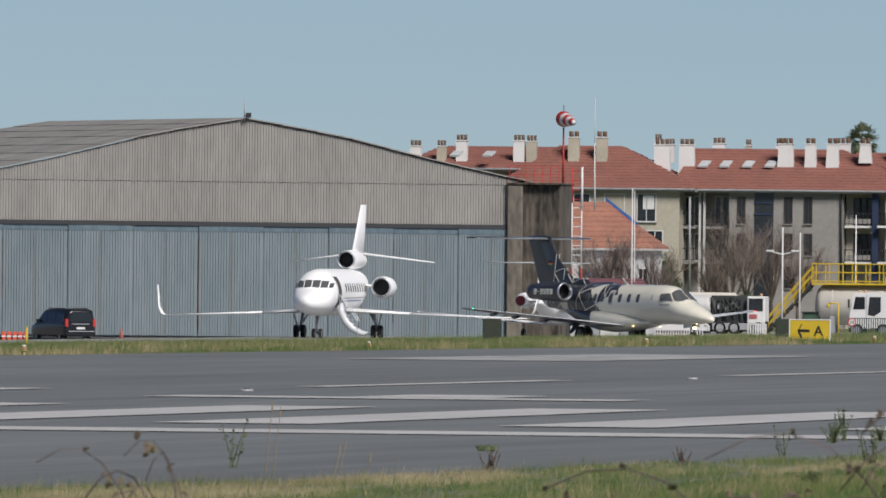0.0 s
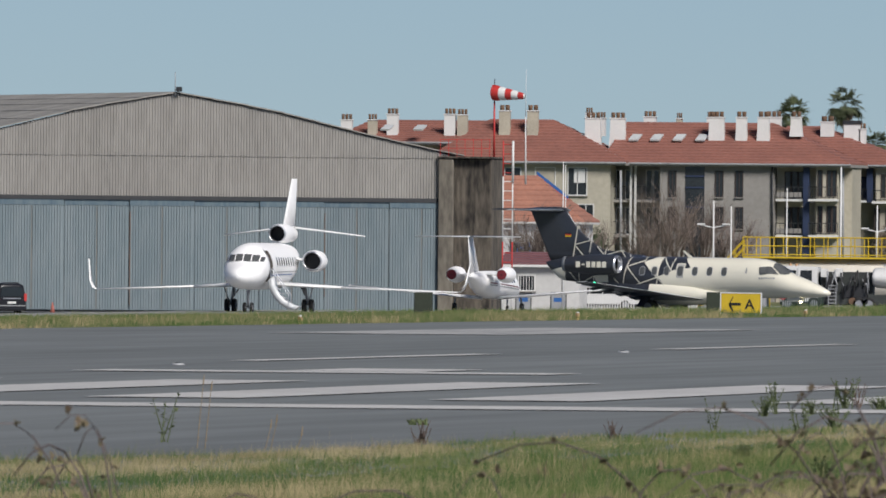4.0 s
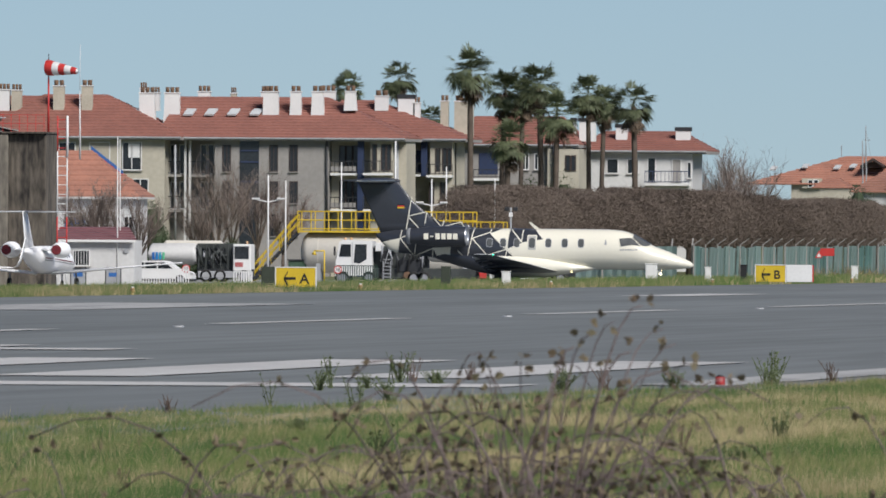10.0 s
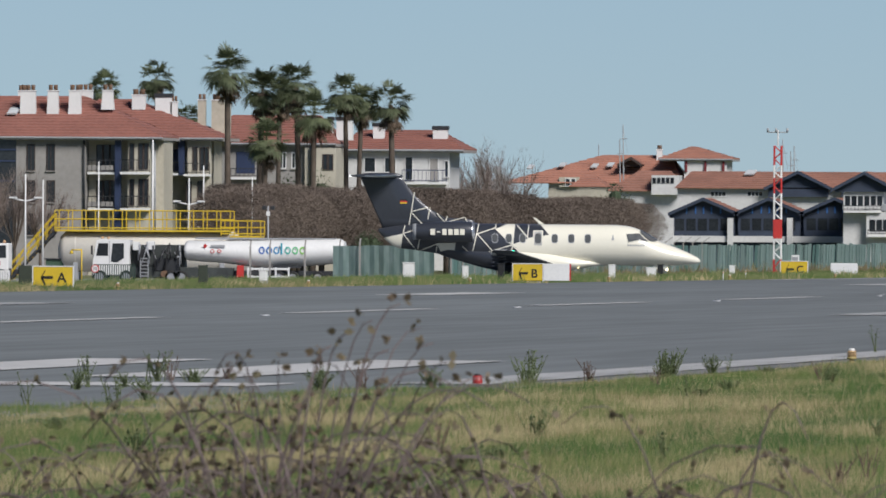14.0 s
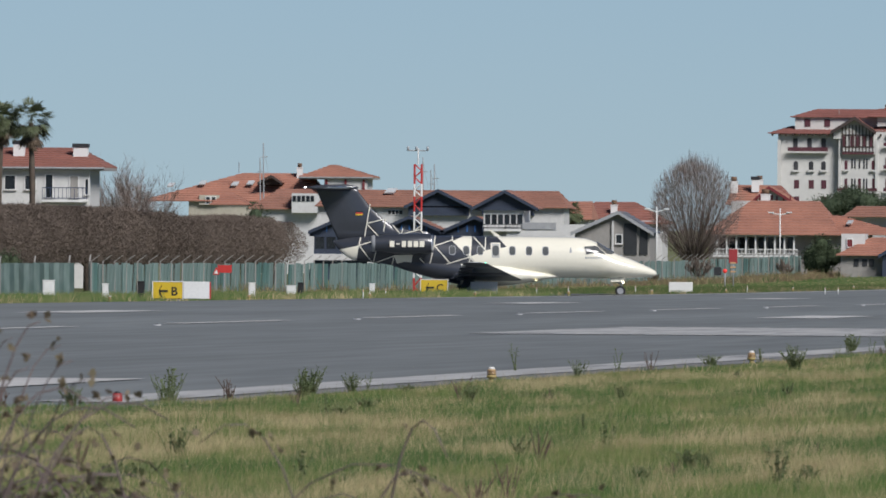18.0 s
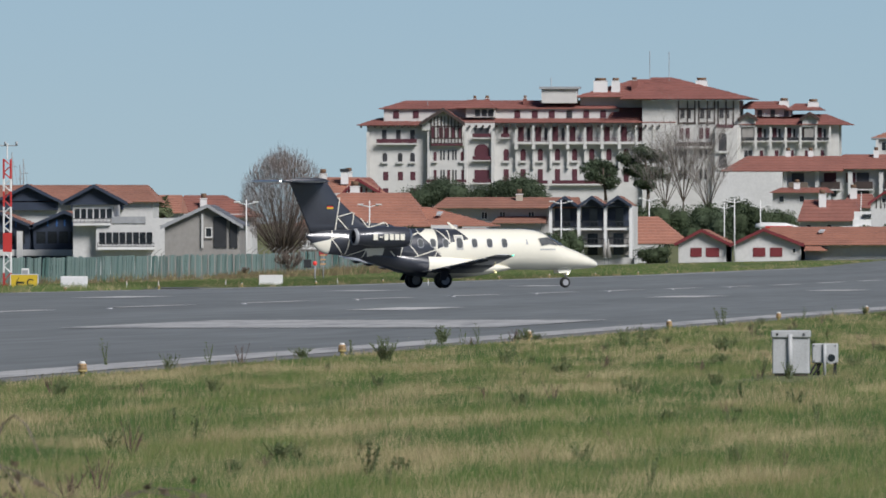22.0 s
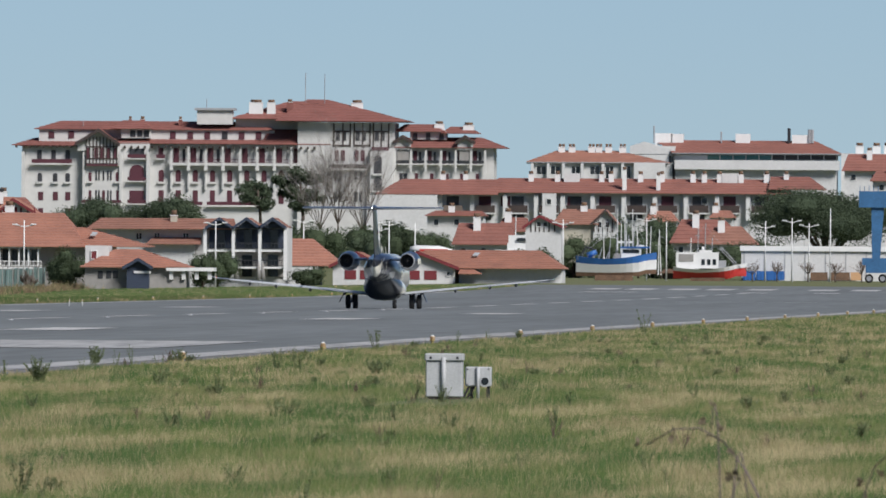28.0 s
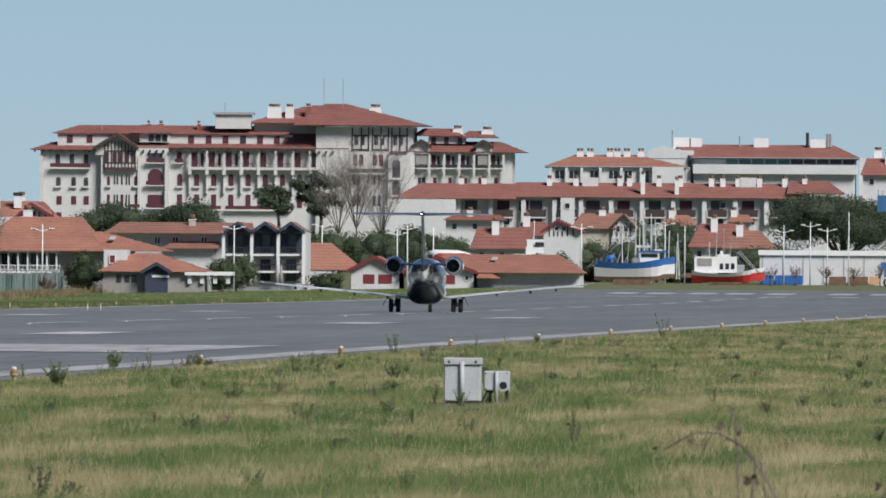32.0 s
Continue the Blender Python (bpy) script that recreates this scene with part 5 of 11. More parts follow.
def low_house():
    d = 1420
    a, b = at((-117.457, -0.616), d), at((-113.729, -0.589), d)
    z0 = gz(a.x, d)
    t = thing("house", pose(a.x, d, z0), "white house with a hipped orange tiled roof", "house")
    w = b.x - a.x
    e = at((-113.745, 1.643), d).z - z0
    rp, ra = at((-116.263, 3.706), d).z - z0, at((-116.161, 3.706), d).x - a.x
    part("wall", box(B(), -3, w - 0.3, 0, 8, 0, e), M["render_white"], t)
    coursed("roof", (-3.4, -0.5, e), (w + 0.1, -0.5, e), (ra, 4, rp), (-3.4, 4, rp), M["tile_orange"], t, 9)
    coursed("roof", (w + 0.1, -0.5, e), (w + 0.1, 8.5, e), (ra, 4.2, rp), (ra, 4, rp), M["tile_orange"], t, 9)
    part("eave_board", box(B(), -3.4, w + 0.1, -0.55, 8.5, e - 0.12, e), M["render_white"], t)
    window(t, at((-116.976, 0.021), d).x - a.x, at((-116.977, 0.098), d).z - z0, 0.75, 0.8, 0, M["blue"], bars=1)
    window(t, at((-116.798, 0.023), d).x - a.x + 0.4, at((-116.977, 0.098), d).z - z0, 0.5, 0.8, 0, M["blue"], bars=0)
    window(t, at((-114.320, 0.041), d).x - a.x, at((-114.320, 0.041), d).z - z0, 0.5, 1.0, 0)
    window(t, at((-115.786, 1.426), d).x - a.x, at((-115.785, 1.223), d).z - z0, 0.7, 0.4, 0)
    for dz, m in ((0.0, "blue"), (-0.22, "red")):
        p, q = at((-116.214, 3.934), d), at((-114.775, 2.828), d)
        part("ridge_trim", prism(B(), [(p.x - a.x, 4.3, p.z - z0 + dz), (q.x - a.x, 4.3, q.z - z0 + dz), (q.x - a.x, 4.3, q.z - z0 + dz - 0.22), (p.x - a.x, 4.3, p.z - z0 + dz - 0.22)], (0, 0.12, 0)), M[m], t)
    # shed
    d = 1330
    a, b = at((-117.369, -2.138), d), at((-113.768, -2.111), d)
    z0 = gz(a.x, d)
    t = thing("shed", pose(a.x, d, z0), "low white shed with a faded dark red roof and barred window", "shed")
    w, e = b.x - a.x, at((-115.467, -0.297), d).z - z0
    part("wall", box(B(), 0, w - 0.15, 0, 4, 0, e), M["render_white"], t)
    coursed("roof", (-0.2, -0.4, e), (w, -0.4, e), (w - 0.9, 3.5, e + 0.75), (-0.2, 3.5, e + 0.75), mat("faded_red_roof", (0.2, 0.09, 0.1), 0.8, vary=0.15, scale=1.0), t, 5)
    part("fascia", box(B(), -0.2, w, -0.42, -0.36, e - 0.12, e + 0.02), M["white"], t)
    wd = window(t, at((-116.610, -1.118), d).x - a.x, at((-116.608, -1.422), d).z - z0, 0.9, 0.85, 0, M["white"], bars=0)
    for k in range(5):
        part("bar", cyl(B(), (at((-116.610, -1.118), d).x - a.x + 0.1 + 0.17 * k, -0.06, at((-116.608, -1.422), d).z - z0), (at((-116.610, -1.118), d).x - a.x + 0.1 + 0.17 * k, -0.06, at((-116.608, -1.422), d).z - z0 + 0.85), 0.02, n=5), M["white"], wd)
    for be in ((-116.730, -2.133), (-115.147, -2.121)):
        x = at(be, d).x - a.x
        dr = part("door", box(B(), x, x + 0.85, -0.03, 0.02, 0, 1.05), M["grey"], t)
        part("door_frame", box(B(), x - 0.06, x + 0.91, -0.015, 0.02, 0, 1.12), M["black"], dr)
        part("notice", box(B(), x + 0.15, x + 0.7, -0.04, -0.03, 0.55, 0.8), M["blue"], dr)
    part("wall_lamp", cyl(B(), (at((-114.238, -0.770), d).x - a.x, -0.1, at((-114.238, -0.770), d).z - z0), (at((-114.238, -0.770), d).x - a.x, 0, at((-114.238, -0.770), d).z - z0), 0.15, n=10), M["grey"], t)


low_house()

# ---- survey sheets: bearings of the seven views from which the town was drawn ----
SHEETS = {
    6: ((-120.609, 3.929), (-107.845, 4.018), (-120.590, 1.391)),
    9: ((-107.600, 2.952), (-94.870, 2.950), (-107.599, 0.417)),
    13: ((-96.978, 2.794), (-84.274, 2.881), (-96.959, 0.262)),
    19: ((-73.963, 3.594), (-61.305, 3.683), (-73.945, 1.067)),
    23: ((-55.787, 3.593), (-43.156, 3.613), (-55.783, 1.069)),
    30: ((-43.495, 4.850), (-30.878, 4.919), (-43.481, 2.327)),
}


class Site:
    """A building plot seen on one sheet at distance d: turns drawing units into metres from its origin."""

    def __init__(self, k, x0, y0, d):
        self.k, self.d = k, d
        self.o = self.world(x0, y0)
        self.o.z = gz(self.o.x, d)

    def world(self, x, y):
        o, a, b = SHEETS[self.k]
        u, v = (x - 600) / 500, (y - 300) / 100
        return at((o[0] + (a[0] - o[0]) * u + (b[0] - o[0]) * v, o[1] + (a[1] - o[1]) * u + (b[1] - o[1]) * v), self.d)

    def __call__(self, x, y, dep=0.0):
        p = self.world(x, y) - self.o
        return Vector((p.x, dep, p.z))

    def thing(self, name, label, category, group=""):
        return thing(name, Matrix.Translation(self.o), label, category, group)


def wall(t, L, x0, y0, x1, y1, dep=8.0, y=0.0, material=None, name="wall", base=False):
    """A wall block: left, top, right, bottom on the drawing."""
    a, b = L(x0, y1), L(x1, y0)
    return part(name, box(B(), a.x, b.x, y, y + dep, 0.0 if base else a.z, b.z), material or M["render_white"], t)


def hip(t, L, xl, xr, ye, rl, rr, yr, dep=10.0, material=None, rows=10, over=0.6, y=0.0, eave=True):
    """A hipped (or, with rl = xl, gabled) roof."""
    m = material or M["tile"]
    a, b, c, d = L(xl, ye), L(xr, ye), L(rr, yr), L(rl, yr)
    z = (a.z + b.z) / 2
    zr = (c.z + d.z) / 2
    A, Bq = Vector((a.x, y - over, z)), Vector((b.x, y - over, z))
    C, D = Vector((c.x, y + dep / 2, zr)), Vector((d.x, y + dep / 2, zr))
    E, F = Vector((a.x, y + dep + over, z)), Vector((b.x, y + dep + over, z))
    coursed("roof", A, Bq, C, D, m, t, rows)
    coursed("roof", Bq, F, C, C, m, t, rows)
    coursed("roof", F, E, D, C, m, t, max(3, rows // 3))
    coursed("roof", E, A, D, D, m, t, rows)
    if eave:
        part("eave_board", box(B(), a.x, b.x, y - over, y + dep + over, z - 0.22, z), M["eave"], t)
        part("gutter", cyl(B(), (a.x, y - over - 0.07, z - 0.04), (b.x, y - over - 0.07, z - 0.04), 0.08, n=6), M["grey"], t)


def wins(t, L, xs, y0, y1, w, y=0.0, **kw):
    for x in xs:
        a, b = L(x, y1), L(x + w, y0)
        window(t, a.x, a.z, b.x - a.x, b.z - a.z, y, **kw)


def balcony(t, L, x0, x1, ys, rail, y=0.0, out=1.0, material=None, slab=None, solid=False):
    """A balcony: its slab at ys and the railing's top at ys - rail."""
    a, b, c = L(x0, ys), L(x1, ys), L(x0, ys - rail)
    bl = part("balcony", box(B(), a.x, b.x, y - out, y, a.z - 0.18, a.z), slab or M["white"], t)
    h = c.z - a.z
    m = material or M["timber"]
    if solid:
        part("parapet", box(B(), a.x, b.x, y - out, y - out + 0.12, a.z, a.z + h), m, bl)
        return
    part("railing", box(B(), a.x, b.x, y - out - 0.02, y - out + 0.04, a.z + h - 0.07, a.z + h), m, bl)
    part("railing", box(B(), a.x, b.x, y - out - 0.02, y - out + 0.04, a.z + 0.1, a.z + 0.16), m, bl)
    n = max(2, int((b.x - a.x) / 0.32))
    bm = B()
    for i in range(n + 1):
        x = a.x + (b.x - a.x) * i / n
        box(bm, x - 0.02, x + 0.02, y - out, y - out + 0.03, a.z, a.z + h)
    tagged(part("balustrade", bm, m, bl), kind="stuff")


M["eave"] = mat("grey_eave", (0.3, 0.29, 0.275), 0.7, vary=0.1, scale=1.0)


def skylight(t, L, x, y, w, h, dep):
    a = L(x, y)
    b = L(x + w, y - h)
    part("skylight", prism(B(), [(a.x, dep - 0.5, a.z + 0.1), (a.x + (b.x - a.x) * 0.75, dep - 0.5, a.z + 0.1), (b.x, dep + 0.5, b.z + 0.1), (a.x + (b.x - a.x) * 0.25, dep + 0.5, b.z + 0.1)], (0, -0.05, 0.12)), mat_sky, t)


mat_sky = mat("skylight_glass", (0.55, 0.57, 0.57), 0.2, vary=0.1, scale=0.5)
M["old_cream"] = mat("old_cream_render", (0.5, 0.46, 0.37), 0.9, color2=(0.33, 0.3, 0.24), scale=0.8)


# ---- the long apartment building behind the fuel depot ----
def apartments():
    L = Site(6, 860, 480, 1750)
    t = L.thing("apartment_building", "cream apartment block with a hipped red tiled roof and chimneys", "building")
    wall(t, L, 600, 285, 916, 480, 10, material=M["render_cream"], base=True)
    hip(t, L, 585, 946, 285, 690, 800, 210, 11, rows=14)
    hip(t, L, 400, 700, 250, 470, 700, 211, 11, rows=10, y=4)
    wall(t, L, 400, 250, 640, 480, 10, y=4.5, material=M["render_cream"], base=True)
    wins(t, L, (842,), 296, 343, 32, bars=1, frame=M["white"])
    wins(t, L, (784,), 296, 340, 34, bars=0, pane=M["old_cream"])
    wins(t, L, (730,), 296, 330, 12, bars=0)
    wins(t, L, (745,), 296, 330, 12, bars=0)
    wins(t, L, (860,), 361, 385, 26, bars=1)
    part("blind", box(B(), L(852, 300).x, L(872, 300).x, -0.06, -0.03, L(852, 322).z, L(852, 297).z), M["white"], t)
    part("drain", cyl(B(), L(935, 300, -0.2), L(935, 470, -0.2), 0.09, n=8), M["grey"], t)
    for x, y, w in ((516, 198, 20), (618, 198, 20), (640, 199, 18), (434, 208, 20), (480, 208, 16)):
        p = L(x, y, 6)
        chimney(t, p.x, 5.5, p.z - 1.3, w / 22.7, 1.15, M["old_cream"] if x in (640, 480) else M["white"], 3)
    for x in (720, 770):
        p = L(x, 235, 3)
        chimney(t, p.x, 3.5, p.z, 0.85, (236 - 196) / 22.7, M["old_cream"], 2)
    for x, y in ((502, 232), (560, 232)):
        skylight(t, L, x, y, 22, 8, 3)

    L = Site(6, 945, 480, 1752)
    t = L.thing("apartment_building", "grey-beige apartment block with loggias, navy columns and red tiled roof", "building")
    wall(t, L, 1003, 290, 1206, 480, 9, material=M["render_grey"], base=True)
    wall(t, L, 916, 290, 1003, 480, 7, y=2.2, material=M["render_grey"], base=True)
    wall(t, L, 1206, 290, 1340, 480, 7, y=1.6, material=M["render_cream"], base=True)
    wall(t, L, 1279, 290, 1320, 480, 3, y=0, material=M["render_cream"], base=True)
    hip(t, L, 900, 1343, 288, 930, 1190, 215, 12, rows=14)
    # loggias of the recess
    for yy in (352, 414):
        balcony(t, L, 918, 1001, yy, 24, 2.2, 1.6, M["dark"], M["render_grey"])
    for x in (950, 958):
        part("column", box(B(), L(x, 300).x, L(x + 3.5, 300).x, 0.3, 0.6, 0, L(x, 290).z), M["render_white"], t)
    wins(t, L, (922, 938, 975, 988), 300, 350, 9, y=2.2, bars=0, sill=False)
    wins(t, L, (922, 938, 975, 988), 366, 412, 9, y=2.2, bars=0, sill=False)
    wins(t, L, (1103, 1138), 302, 346, 12, bars=1, frame=M["timber"])
    wins(t, L, (1103, 1138), 366, 402, 12, bars=1, frame=M["timber"])
    wins(t, L, (1103, 1138), 424, 460, 12, bars=1, frame=M["timber"])
    wins(t, L, (1020,), 302, 346, 12, bars=1, frame=M["timber"])
    wins(t, L, (1020,), 366, 402, 12, bars=1, frame=M["timber"])
    # the dark blue recess is drawn as a flat dark sheet on the wall
    part("dark_panel", box(B(), L(1049, 300).x, L(1083, 300).x, -0.03, 0.05, 0, L(1049, 293).z), M["pane"], t)
    for yy in (310, 330, 365, 395):
        part("panel_bar", box(B(), L(1049, 300).x, L(1083, 300).x, -0.1, -0.02, L(1049, yy).z - 0.06, L(1049, yy).z + 0.06), M["navy_col"], t)
    part("drain", cyl(B(), L(1203, 292, -0.15), L(1203, 470, -0.15), 0.08, n=8), M["dark"], t)
    part("drain", cyl(B(), L(1326, 292, 0.5), L(1326, 470, 0.5), 0.1, n=8), M["grey"], t)
    part("column", box(B(), L(1257, 300).x, L(1268, 300).x, 0.0, 0.45, 0, L(1257, 290).z), M["navy_col"], t)
    for yy in (350, 414):
        balcony(t, L, 1208, 1256, yy, 22, 1.6, 1.5, M["dark"])
        balcony(t, L, 1268, 1320, yy, 22, 0.0, 0.9, M["dark"])
        part("glass_guard", box(B(), L(1210, 300).x, L(1254, 300).x, 0.14, 0.17, L(1210, yy).z + 0.1, L(1210, yy - 12).z), M["render_grey"], t)
    for y0, y1 in ((303, 348), (366, 412)):
        wins(t, L, (1222, 1234, 1246), y0, y1, 9, y=1.6, bars=0, frame=M["timber"], sill=False)
        wins(t, L, (1284, 1300, 1309), y0 - 2, y1 - 4, 6, bars=0, frame=M["timber"], sill=False)
    for x, yb, yt, w in ((877, 250, 208, 26), (921, 250, 208, 26), (1096, 250, 206, 26), (1140, 248, 206, 18), (1179, 245, 206, 20), (1237, 226, 206, 18)):
        p = L(x, yb, 3)
        chimney(t, p.x, 3.4, p.z, w / 22.7, (yb - yt) / 22.7, M["white"], 3 if w > 20 else 2, taper=0.12)
    for x, y, w in ((860, 214, 14), (882, 214, 14), (968, 212, 22), (1080, 213, 22), (1020, 215, 10), (1188, 212, 26), (860, 206, 12)):
        p = L(x, y, 7)
        chimney(t, p.x, 7.5, p.z - 0.5, w / 22.7, 0.8, M["old_cream"] if w < 12 else M["white"], 3)
    for x in (850, 942, 980, 1020, 1060):
        skylight(t, L, x, 250, 22, 10, 3.0)

    L = Site(6, 1330, 480, 1768)
    t = L.thing("apartment_building", "cream apartment wing with navy columns and red tiled roof", "building")
    wall(t, L, 1330, 290, 1426, 480, 8, y=1.4, material=M["render_cream"], base=True)
    wall(t, L, 1384, 290, 1426, 480, 2.5, y=0, material=M["render_cream"], base=True)
    hip(t, L, 1200, 1450, 290, 1215, 1275, 221, 12, rows=14)
    part("blue_glazing", box(B(), L(1331, 300).x, L(1367, 300).x, 1.3, 1.4, L(1331, 350).z, L(1331, 310).z), M["navy_col"], t)
    part("column", box(B(), L(1369, 300).x, L(1380, 300).x, 0.0, 0.45, L(1369, 356).z, L(1369, 292).z), M["navy_col"], t)
    balcony(t, L, 1331, 1369, 352, 20, 1.4, 1.4, M["dark"])
    balcony(t, L, 1380, 1426, 354, 20, 0, 0.9, M["dark"])
    wins(t, L, (1396, 1408, 1416), 308, 346, 6, bars=0, frame=M["timber"], sill=False)
    wins(t, L, (1384, 1404), 368, 405, 7, bars=0, frame=M["timber"], sill=False)
    for x, yb, yt, w, cap in ((1334, 246, 217, 30, True), (1352, 250, 226, 12, False), (1290, 226, 214, 24, False)):
        p = L(x, yb, 4)
        chimney(t, p.x, 4.4, p.z, w / 22.7, (yb - yt) / 22.7, M["white"], 2, cap)
    for x, yb, yt, w in ((1390, 245, 222, 14), (1424, 268, 222, 34)):
        p = L(x, yb, 9)
        chimney(t, p.x, 9.5, p.z - 1, w / 22.7, (yb - yt) / 22.7 + 1, M["render_cream"], 2)

    # next block, behind the palms
    L = Site(9, 940, 400, 1790)
    t = L.thing("apartment_building", "grey-white apartment block with a red roof behind palm trees", "building")
    wall(t, L, 925, 255, 1128, 420, 8, material=M["render_grey"], base=True)
    wall(t, L, 1085, 262, 1140, 420, 8, y=-0.5, material=M["render_cream"], base=True)
    hip(t, L, 900, 1140, 255, 945, 1100, 205, 11, rows=11)
    part("blue_glazing", box(B(), L(963, 300).x, L(996, 300).x, -0.05, 0.05, L(963, 308).z, L(963, 270).z), M["navy_col"], t)
    balcony(t, L, 955, 1002, 315, 16, 0, 0.8, M["dark"])
    part("column", box(B(), L(1096, 300).x, L(1103, 300).x, -0.9, -0.5, 0, L(1096, 258).z), M["navy_col"], t)
    wins(t, L, (1118, 1128), 275, 300, 6, y=-0.5, bars=0, frame=M["timber"], sill=False)
    wins(t, L, (1040, 1062), 272, 298, 10, bars=1)
    for x, w in ((1122, 8), (1140, 16), (1156, 10)):
        p = L(x, 222, 4)
        chimney(t, p.x, 4, p.z - 0.6, w / 22.2, 1.0, M["white"], 1, True)
    L = Site(9, 1165, 400, 1800)
    t = L.thing("house", "white villa with a red roof and a blue railed balcony", "house")
    wall(t, L, 1138, 268, 1340, 420, 9, material=M["render_white"], base=True)
    hip(t, L, 1128, 1366, 265, 1175, 1310, 230, 11, M["tile"], rows=9)
    wins(t, L, (1190, 1226), 280, 304, 18, bars=0)
    wins(t, L, (1262,), 278, 318, 12, bars=0)
    wins(t, L, (1305,), 280, 318, 14, bars=0, pane=M["render_grey"])
    wins(t, L, (1332,), 285, 312, 5, bars=0)
    balcony(t, L, 1258, 1336, 322, 22, 0, 1.0, M["navy_col"])
    for x, y, w in ((1209, 240, 20), (1318, 258, 26)):
        p = L(x, y, 3)
        chimney(t, p.x, 3, p.z, w / 22, (y - (228 if w < 25 else 233)) / 22 + 0.2, M["white"], 2, True)


apartments()

# ---- fuel depot: tank, tankers, fences, lamps ----
M["tank_white"] = mat("tank_paint", (0.6, 0.57, 0.5), 0.55, vary=0.06, scale=0.5)
M["fence_dark"] = mat("dark_green_sheet", (0.075, 0.15, 0.135), 0.65, vary=0.2, scale=0.8, rnd=0.3)
M["fence_green"] = mat("green_fence_sheet", (0.19, 0.25, 0.235), 0.65, color2=(0.085, 0.145, 0.13), scale=0.8, grain=5, stretch=(1, 1, 0.3), rnd=0.35)
M["hedge_green"] = mat("hedge_leaves", (0.05, 0.085, 0.035), 0.8, vary=0.3, scale=0.8, rnd=0.35)
M["pump_dark"] = mat("dark_green_machinery", (0.05, 0.058, 0.055), 0.6, vary=0.3, scale=1.5)
M["cargreen"] = mat("teal_paint", (0.05, 0.16, 0.17), 0.5, vary=0.1, scale=1.0)


def rod(bm, p, q, r, n=6):
    return cyl(bm, p, q, r, n=n)


def depot_tank():
    L = Site(13, 225, 490, 1450)
    t = L.thing("storage_tank", "long white fuel storage tank below a yellow railed platform", "tank")
    a, b = L(226, 478), L(552, 404)
    zc, r = (L(400, 404).z + L(400, 476).z) / 2, (L(400, 404).z - L(400, 476).z) / 2
    n = 28
    ring = lambda x, rr: [(x, 1.5 + rr * math.cos(2 * math.pi * i / n), zc + rr * math.sin(2 * math.pi * i / n)) for i in range(n)]
    part("tank_shell", loft(B(), [ring(a.x, r * 0.35), ring(a.x + 0.15, r * 0.75), ring(a.x + 0.5, r), ring(b.x - 0.5, r), ring(b.x - 0.15, r * 0.75), ring(b.x, r * 0.35)]), M["tank_white"], t)
    for k in range(4):
        x = a.x + 1.2 + k * (b.x - a.x - 2.4) / 3
        part("saddle", box(B(), x - 0.15, x + 0.15, 0.4, 2.6, 0, zc - r * 0.55), M["grey"], t)
        part("weld_band", loft(B(), [ring(x - 0.03, r + 0.012), ring(x + 0.03, r + 0.012)], cap=False), M["tank_white"], t)
    # platform and railing
    x0, x1, x2 = L(223, 400).x, L(534, 400).x, L(588, 412).x
    zp, zr = L(300, 401).z, L(300, 367).z
    zp2, zr2 = L(560, 412).z, L(560, 386).z
    pf = part("platform", box(B(), x0, x1, 0.2, 2.8, zp - 0.12, zp), M["yellow"], t)
    part("platform", box(B(), x1, x2, 0.2, 2.8, zp2 - 0.12, zp2), M["yellow"], t)
    for y in (0.2, 2.8):
        for (xa, xb, z0, z1) in ((x0, x1, zp, zr), (x1 - 0.6, x2, zp2, zr2)):
            for z in (z1, z0 + (z1 - z0) * 0.55, z0 + 0.12):
                part("railing_bar", cyl(B(), (xa, y, z), (xb, y, z), 0.04, n=6), M["yellow"], pf)
            m = int((xb - xa) / 0.85)
            for i in range(m + 1):
                x = xa + (xb - xa) * i / m
                part("railing_post", cyl(B(), (x, y, z0), (x, y, z1), 0.035, n=6), M["yellow"], pf)
    # stairs
    e = L(143, 480)
    st = part("stair", B(), M["yellow"], t)
    for y in (0.3, 1.3):
        part("stringer", prism(B(), [(x0, y, zp), (x0, y, zp - 0.25), (e.x, y, 0), (e.x - 0.2, y, 0.05)], (0, 0.06, 0)), M["dark"], st)
        for dz in (1.05, 0.55):
            part("handrail", cyl(B(), (x0, y, zp + dz), (e.x, y, dz), 0.04, n=6), M["yellow"], st)
        for i in range(6):
            u = i / 5
            x, z = x0 + (e.x - x0) * u, zp * (1 - u)
            part("handrail_post", cyl(B(), (x, y, z), (x, y, z + 1.05), 0.03, n=6), M["yellow"], st)
    for i in range(12):
        u = (i + 0.5) / 12
        x, z = x0 + (e.x - x0) * u, zp * (1 - u)
        part("step", box(B(), x - 0.14, x + 0.14, 0.35, 1.3, z - 0.03, z), M["yellow"], st)
    # shed behind the stairs and dark box
    p, q = L(205, 495), L(222, 430)
    c = L.thing("control_cabinet", "dark green control cabinet below the stairs", "cabinet")
    part("body", box(B(), p.x, q.x + 0.6, 0.6, 2.0, 0, 1.4, 0.03), mat("cabinet_green", (0.05, 0.1, 0.06), 0.6), c)
    part("roof", box(B(), p.x - 0.08, q.x + 0.68, 0.5, 2.1, 1.4, 1.48), M["dark"], c)


depot_tank()


def road_wheel(parent, x, y, r=0.5, w=0.3, z=None):
    t = wheel(parent, x, y, r, w)
    return t


